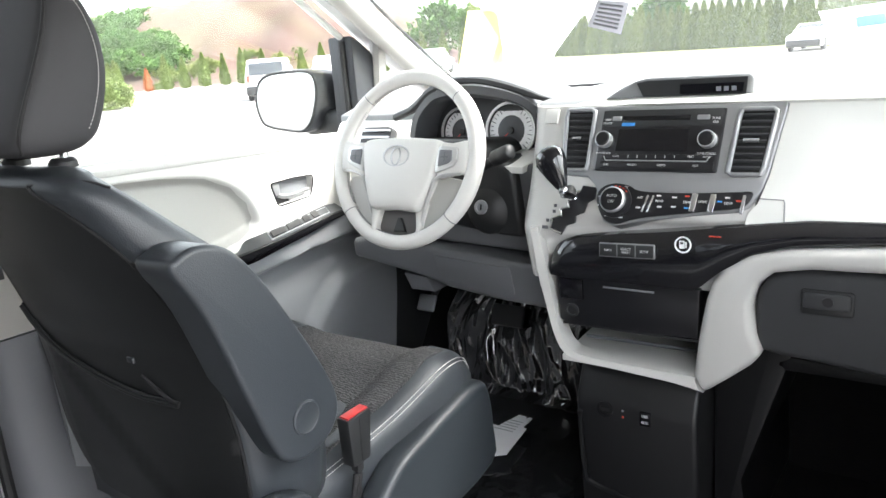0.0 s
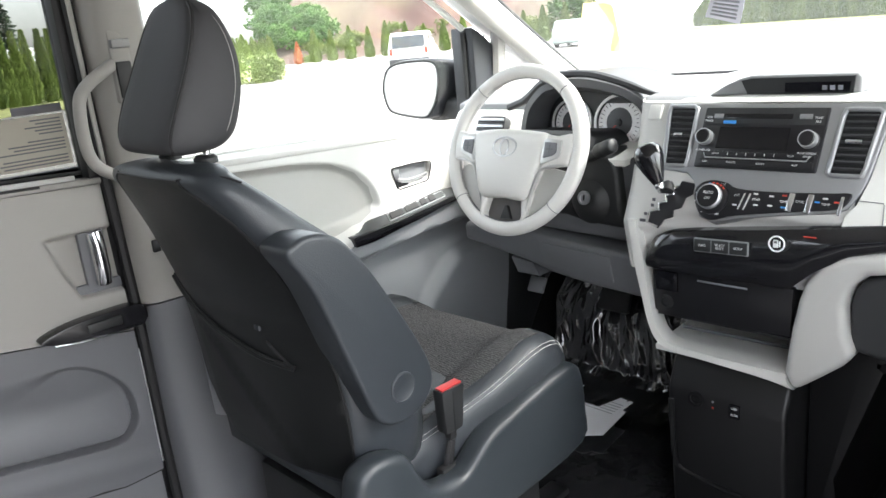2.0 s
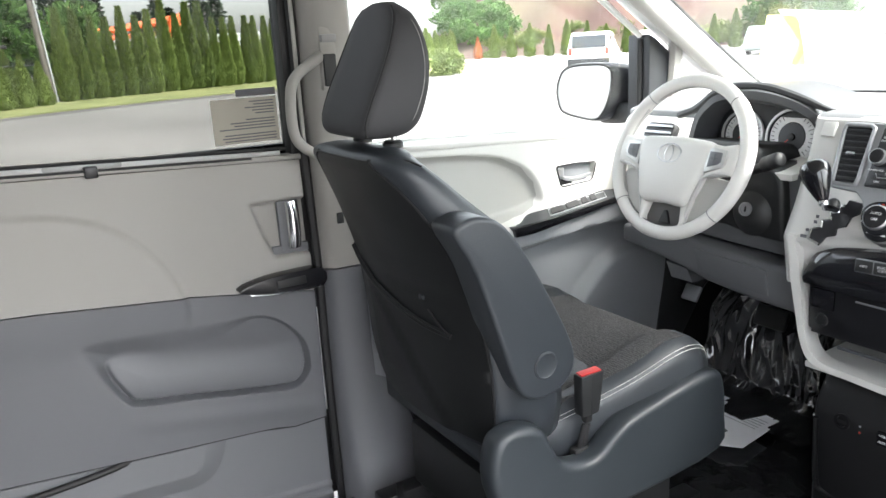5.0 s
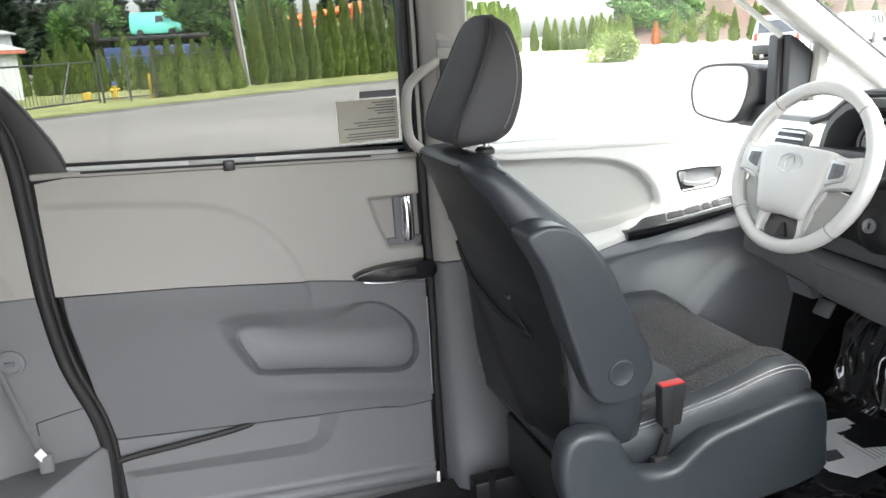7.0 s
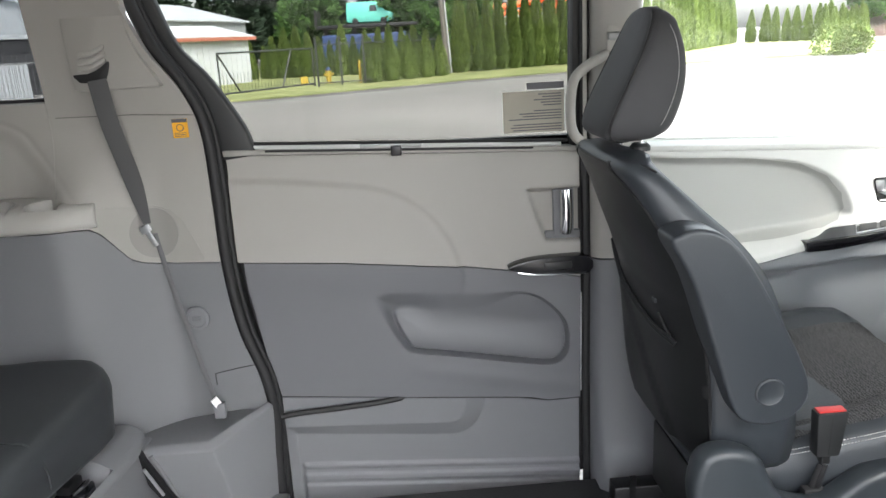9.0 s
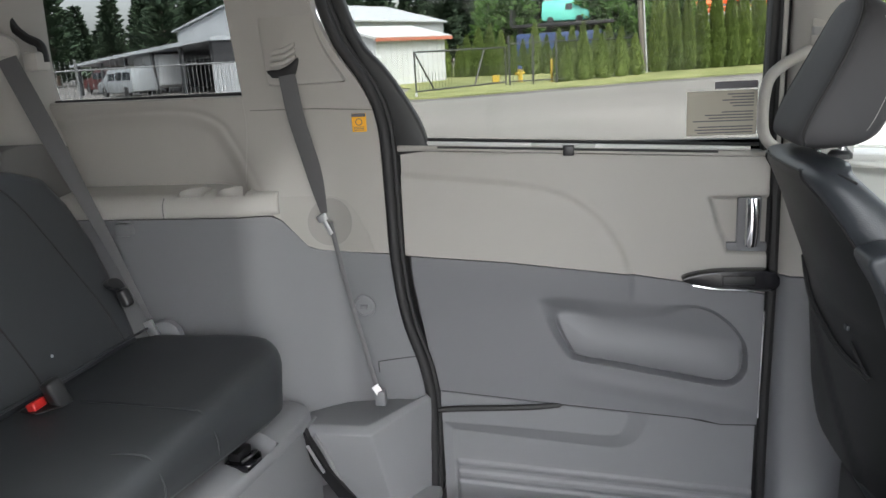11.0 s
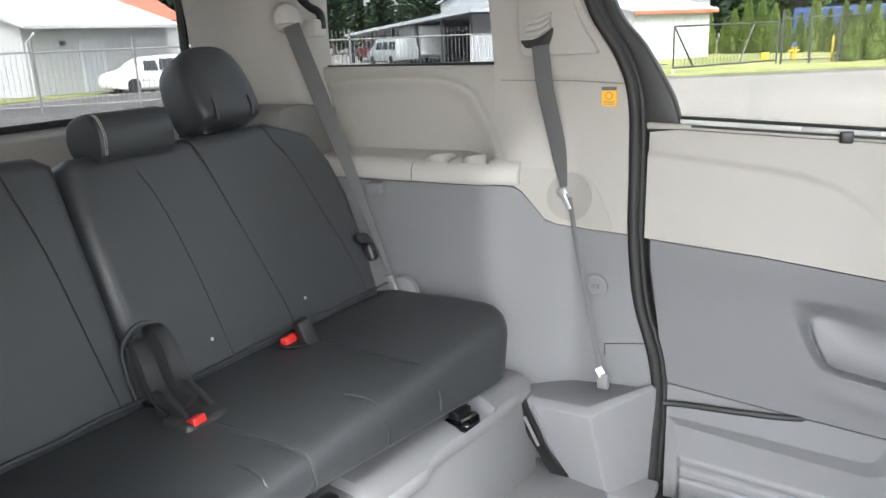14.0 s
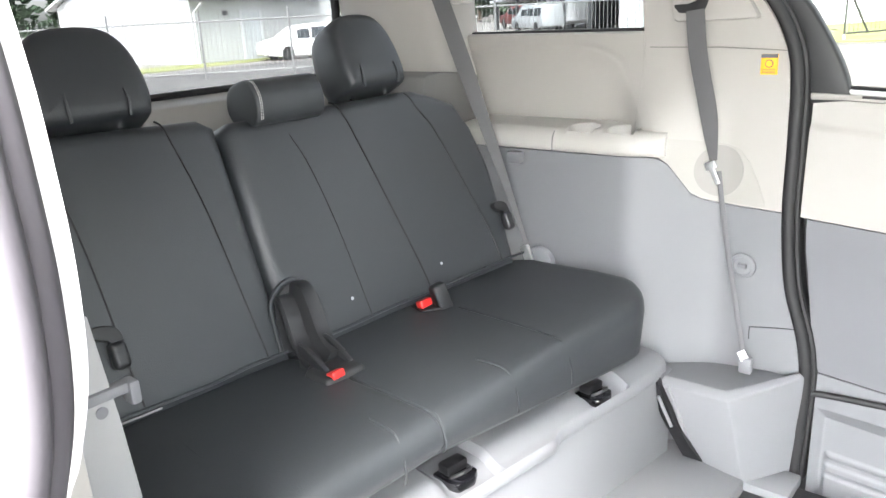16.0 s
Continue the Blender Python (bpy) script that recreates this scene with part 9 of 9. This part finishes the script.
SUV = [(0, 0.05), (0.0, 0.42), (0.02, 0.55), (0.06, 0.93), (0.10, 1.0), (0.52, 1.0), (0.60, 0.95), (0.74, 0.60), (0.97, 0.50), (1.0, 0.38), (1.0, 0.05), (0.9, 0), (0.1, 0)]
SEDAN = [(0, 0.08), (0.0, 0.50), (0.03, 0.60), (0.16, 0.64), (0.30, 0.96), (0.36, 1.0), (0.54, 1.0), (0.72, 0.62), (0.97, 0.50), (1.0, 0.38), (1.0, 0.05), (0.9, 0), (0.1, 0)]
VAN = [(0, 0.05), (0.0, 0.45), (0.02, 0.95), (0.05, 1.0), (0.62, 1.0), (0.68, 0.96), (0.82, 0.56), (0.97, 0.44), (1.0, 0.34), (1.0, 0.05), (0.9, 0), (0.1, 0)]
m1 = pose(-27.9, 26.1, GZ, 0, 0, 131) @ Matrix.Scale(1.14, 4)
suv = vehicle("parked_suv", m1, 4.6, 1.85, 1.72, SUV, 0.98, VAN_WHITE, "white SUV parked with its rear to the van", [(0.10, 0.32, 1.02, 1.52), (0.34, 0.48, 1.02, 1.55), (0.50, 0.62, 1.02, 1.5)])
part("rear_bumper", moved(box(-0.06, 0.12, -0.90, 0.90, 0.25, 0.62, 0.04), m1), DARK, suv, "dark rear bumper")
part("rear_window", moved(prism([(0.06, 1.08), (0.235, 1.56), (0.20, 1.58), (0.02, 1.08)], "y", -0.72, 0.72), m1), CARGLASS, suv, "dark rear window")
for s in (1, -1):
    part("tail_lamp", moved(box(-0.02, 0.10, s * 0.78 - 0.07, s * 0.78 + 0.07, 0.78, 1.08, 0.02), m1), RED_PRINT, suv)
m2 = pose(-38.0, 41.0, GZ, 0, 0, 118) @ Matrix.Scale(1.2, 4)
vehicle("parked_crossover", m2, 4.5, 1.8, 1.65, SUV, 0.95, VAN_WHITE, "pale parked car behind the mirror", [(0.10, 0.32, 1.0, 1.46), (0.34, 0.48, 1.0, 1.48), (0.50, 0.62, 1.0, 1.45)])
m9 = pose(-31.5, 44.0, GZ, 0, 0, 110) @ Matrix.Scale(1.1, 4)
vehicle("parked_car", m9, 4.6, 1.85, 1.65, SUV, 0.95, surface("grey_green_paint", (0.30, 0.36, 0.35), 0.3, bump=0, var=0.04), "grey-green car parked beyond the lot", [(0.10, 0.32, 1.0, 1.46), (0.34, 0.48, 1.0, 1.48), (0.50, 0.62, 1.0, 1.45)])
m3 = pose(-7.1, 49.8, GZ, 0, 0, 267)
sd = vehicle("parked_sedan", m3, 4.6, 1.8, 1.42, SEDAN, 0.90, VAN_WHITE, "white sedan parked below the hedge", [(0.26, 0.40, 0.93, 1.32), (0.42, 0.60, 0.93, 1.32)])
part("front_bumper", moved(box(4.45, 4.66, -0.85, 0.85, 0.25, 0.60, 0.04), m3), DARK, sd, "dark front bumper")
part("windscreen", moved(prism([(2.55, 1.36), (3.28, 0.92), (3.31, 0.94), (2.58, 1.39)], "y", -0.68, 0.68), m3), CARGLASS, sd)
m4 = pose(-24.2, -26.2, GZ, 0, 0, -14) @ Matrix.Scale(0.84, 4)
MINIVAN = [(0, 0.05), (0.0, 0.45), (0.015, 0.90), (0.05, 0.97), (0.40, 1.0), (0.56, 0.97), (0.64, 0.90), (0.79, 0.60), (0.94, 0.50), (0.985, 0.40), (1.0, 0.22), (0.99, 0.04), (0.9, 0), (0.1, 0)]
wv = vehicle("parked_minivan", m4, 4.9, 1.9, 1.75, MINIVAN, 1.0, VAN_WHITE, "white minivan parked by the workshop", [(0.05, 0.30, 1.04, 1.56), (0.32, 0.51, 1.04, 1.58), (0.525, 0.68, 1.04, 1.52)], 0.2, 0.35)
for sy in (1, -1):
    part("side_moulding", moved(box(0.24 * 4.9, 0.76 * 4.9, sy * 0.955 - 0.012, sy * 0.955 + 0.012, 0.55, 0.60), m4), GREY_METAL, wv)
part("head_lamp", moved(box(4.70, 4.86, -0.85, -0.55, 0.72, 0.90, 0.03), m4), SILVER, wv)
m5 = pose(-43.7, -26.9, GZ, 0, 0, 240) @ Matrix.Scale(0.86, 4)
vehicle("passenger_van", m5, 5.4, 2.0, 2.05, VAN, 1.15, surface("silver_paint", (0.30, 0.32, 0.335), 0.35, metal=0.3, bump=0, var=0.06), "silver passenger van by the open shed", [(0.05, 0.26, 1.2, 1.78), (0.28, 0.46, 1.2, 1.78), (0.48, 0.66, 1.2, 1.72)], 0.3, 0.38)
m6 = pose(-46.6, -26.5, GZ, 0, 0, 230) @ Matrix.Scale(0.88, 4)
vehicle("camper", m6, 6.0, 2.3, 2.9, [(0, 0.1), (0, 0.98), (0.04, 1.0), (0.82, 1.0), (0.95, 0.86), (0.88, 0.62), (0.99, 0.42), (1.0, 0.1), (0.9, 0), (0.1, 0)], 1.5, WHITE_METAL, "white camper parked in the open shed", [(0.12, 0.30, 1.5, 2.2), (0.45, 0.6, 1.5, 2.2)], 0.4, 0.40)
m7 = pose(-52.5, -34.2, GZ, 0, 0, 235)
vehicle("red_pickup", m7, 5.2, 1.9, 1.75, SEDAN, 1.0, surface("red_paint", (0.10, 0.012, 0.012), 0.35, bump=0, var=0.08), "red car behind the vans", [(0.28, 0.42, 1.1, 1.55), (0.44, 0.6, 1.1, 1.55)], 0.3, 0.38)

# yard beyond the hedge: teal van body on a flatbed, container, excavator
yard = thing("flatbed", "rusty flatbed trailer with a raised deck", "trailer", (-60, -1.5, GZ))
part("deck", box(-62, -58.5, -5.0, 2.6, GZ + 3.1, GZ + 3.35, 0.03), STEEL, yard)
part("headboard", box(-62, -58.5, -5.1, -4.9, GZ + 3.3, GZ + 4.5), STEEL, yard)
for k in range(4):
    part("leg", box(-60.4, -60.0, -4.6 + 2.2 * k, -4.3 + 2.2 * k, GZ, GZ + 3.1), STEEL, yard)
m8 = pose(-60.3, -2.7, GZ + 3.32, 0, 0, 84) @ Matrix.Scale(0.85, 4)
vehicle("teal_van", m8, 4.2, 1.8, 1.95, VAN, 1.05, TEAL, "old teal van body on the flatbed", [(0.50, 0.66, 1.1, 1.65)], 0.2, 0.30)
cont = thing("shipping_container", "blue shipping container behind the hedge", "container", (-57, -1.5, GZ))
part("body", box(-58.2, -55.8, -4.4, 1.6, GZ, GZ + 2.6, 0.03), BLUE, cont)
tagged(part("ribs", join(*[box(-55.82, -55.76, -4.3 + 0.3 * k, -4.15 + 0.3 * k, GZ + 0.15, GZ + 2.45) for k in range(20)]), BLUE, cont), kind="stuff")
exc = thing("excavator", "orange excavator with a folded arm", "excavator", (-64, 11, GZ))
part("boom", tube([(-64, 5.2, GZ + 3.4), (-64, 6.8, GZ + 5.9), (-64, 8.4, GZ + 5.8), (-64, 9.2, GZ + 3.6)], 0.45, 6, flat=0.8), EXCAVATOR, exc, "orange boom")
part("arm", tube([(-64, 9.0, GZ + 4.1), (-64, 15.0, GZ + 5.0)], 0.30, 6), EXCAVATOR, exc)
part("arm", tube([(-64, 10.0, GZ + 3.7), (-64, 15.0, GZ + 4.0)], 0.2, 6), EXCAVATOR, exc)
part("bucket", prism([(14.3, GZ + 3.6), (15.9, GZ + 3.9), (15.7, GZ + 5.5), (14.5, GZ + 5.2)], "x", -64.6, -63.4, 0.05), EXCAVATOR, exc)
part("cab", box(-65.2, -62.8, 10.5, 13.5, GZ + 1.0, GZ + 3.0, 0.1), EXCAVATOR, exc)
part("tracks", box(-65.4, -62.6, 9.8, 14.2, GZ, GZ + 1.0, 0.3), TYRE, exc)
solo("white_hall", box(-84, -80, 12, 34, GZ, GZ + 4.2, 0.05), WHITE_METAL, "long low white hall beyond the hedge", "building")

# papers in the windscreen, seen from behind
paper_w = thing("windscreen_notice", "large white price sheets taped in the windscreen", "paper", (-0.1, 2.1, 1.05))


def on_screen(x, u):
    """A place just inside the windscreen: across, and up the glass."""
    return Vector((x * (1 - 0.10 * u), 2.36 - 0.10 * (x / 0.8) ** 2 - u * 0.98 - 0.006, 0.895 + u * 0.465 - 0.012))


def screen_sheet(name, quad, material, label=""):
    a = [on_screen(*q) for q in quad]
    nrm = Vector((0, 0.004, 0.006))
    return part(name, loft([a, [p + nrm * 0.3 for p in a]]), material, paper_w, label)


def poster_stock(name, col):
    """Paper that lets daylight through."""
    m, n, l, p = nodes_of(name)
    thin, mix, nz, tc = (n.new(k) for k in ("ShaderNodeBsdfTranslucent", "ShaderNodeMixShader", "ShaderNodeTexNoise", "ShaderNodeTexCoord"))
    p.inputs["Base Color"].default_value, p.inputs["Roughness"].default_value = (*col, 1), 0.6
    thin.inputs[0].default_value = (*col, 1)
    nz.inputs["Scale"].default_value = 40
    l.new(tc.outputs["Object"], nz.inputs["Vector"])
    b = n.new("ShaderNodeBump")
    b.inputs["Strength"].default_value = 0.05
    l.new(nz.outputs[0], b.inputs["Height"])
    l.new(b.outputs[0], p.inputs["Normal"])
    mix.inputs[0].default_value = 0.55
    l.new(p.outputs[0], mix.inputs[1])
    l.new(thin.outputs[0], mix.inputs[2])
    l.new(mix.outputs[0], n["Material Output"].inputs[0])
    return m


POSTER = poster_stock("translucent_poster_paper", (0.82, 0.83, 0.82))
PALE_YELLOW = poster_stock("translucent_yellow_paper", (0.86, 0.80, 0.52))
screen_sheet("sheet", [(-0.407, 0.557), (-0.139, 0.50), (-0.335, 0.278), (-0.393, 0.189), (-0.563, 0.218), (-0.448, 0.384)], POSTER, "large white sheet")
card = thing("windscreen_card", "grey printed card in the windscreen", "paper", (-0.1, 2.0, 1.1))
paper_w = card
screen_sheet("card", [(-0.109, 0.52), (-0.043, 0.493), (-0.122, 0.348), (-0.187, 0.403)], surface("grey_card", (0.30, 0.30, 0.33), 0.6, bump=0, var=0.04))
for k in range(6):
    f0, f1 = 0.10 + 0.14 * k, 0.15 + 0.14 * k
    la, lb = Vector((-0.109, 0.52)), Vector((-0.187, 0.403))
    ra, rb_ = Vector((-0.043, 0.493)), Vector((-0.122, 0.348))
    e = [la.lerp(lb, f0).lerp(ra.lerp(rb_, f0), 0.1), la.lerp(lb, f0).lerp(ra.lerp(rb_, f0), 0.85), la.lerp(lb, f1).lerp(ra.lerp(rb_, f1), 0.85), la.lerp(lb, f1).lerp(ra.lerp(rb_, f1), 0.1)]
    line_ = screen_sheet("print_line", [tuple(q) for q in e], INK)
    line_.location.z -= 0.002
tape = thing("yellow_notice", "translucent yellow notice taped in the windscreen", "paper", (-0.5, 2.1, 1.0))
paper_w = tape
screen_sheet("sheet", [(-0.453, 0.532), (-0.375, 0.524), (-0.509, 0.238), (-0.649, 0.241)], PALE_YELLOW)
poster = thing("windscreen_poster", "large white poster with blue print in the windscreen", "poster", (0.45, 2.0, 1.0))
paper_w = poster
screen_sheet("sheet", [(0.346, 0.369), (0.347, 0.168), (0.60, 0.155), (0.64, 0.40), (0.475, 0.383)], POSTER)
bl_ = screen_sheet("blue_print", [(0.413, 0.336), (0.470, 0.345), (0.469, 0.300), (0.411, 0.292)], poster_stock("pale_blue_paper", (0.50, 0.66, 0.76)))
bl_.location.z -= 0.002
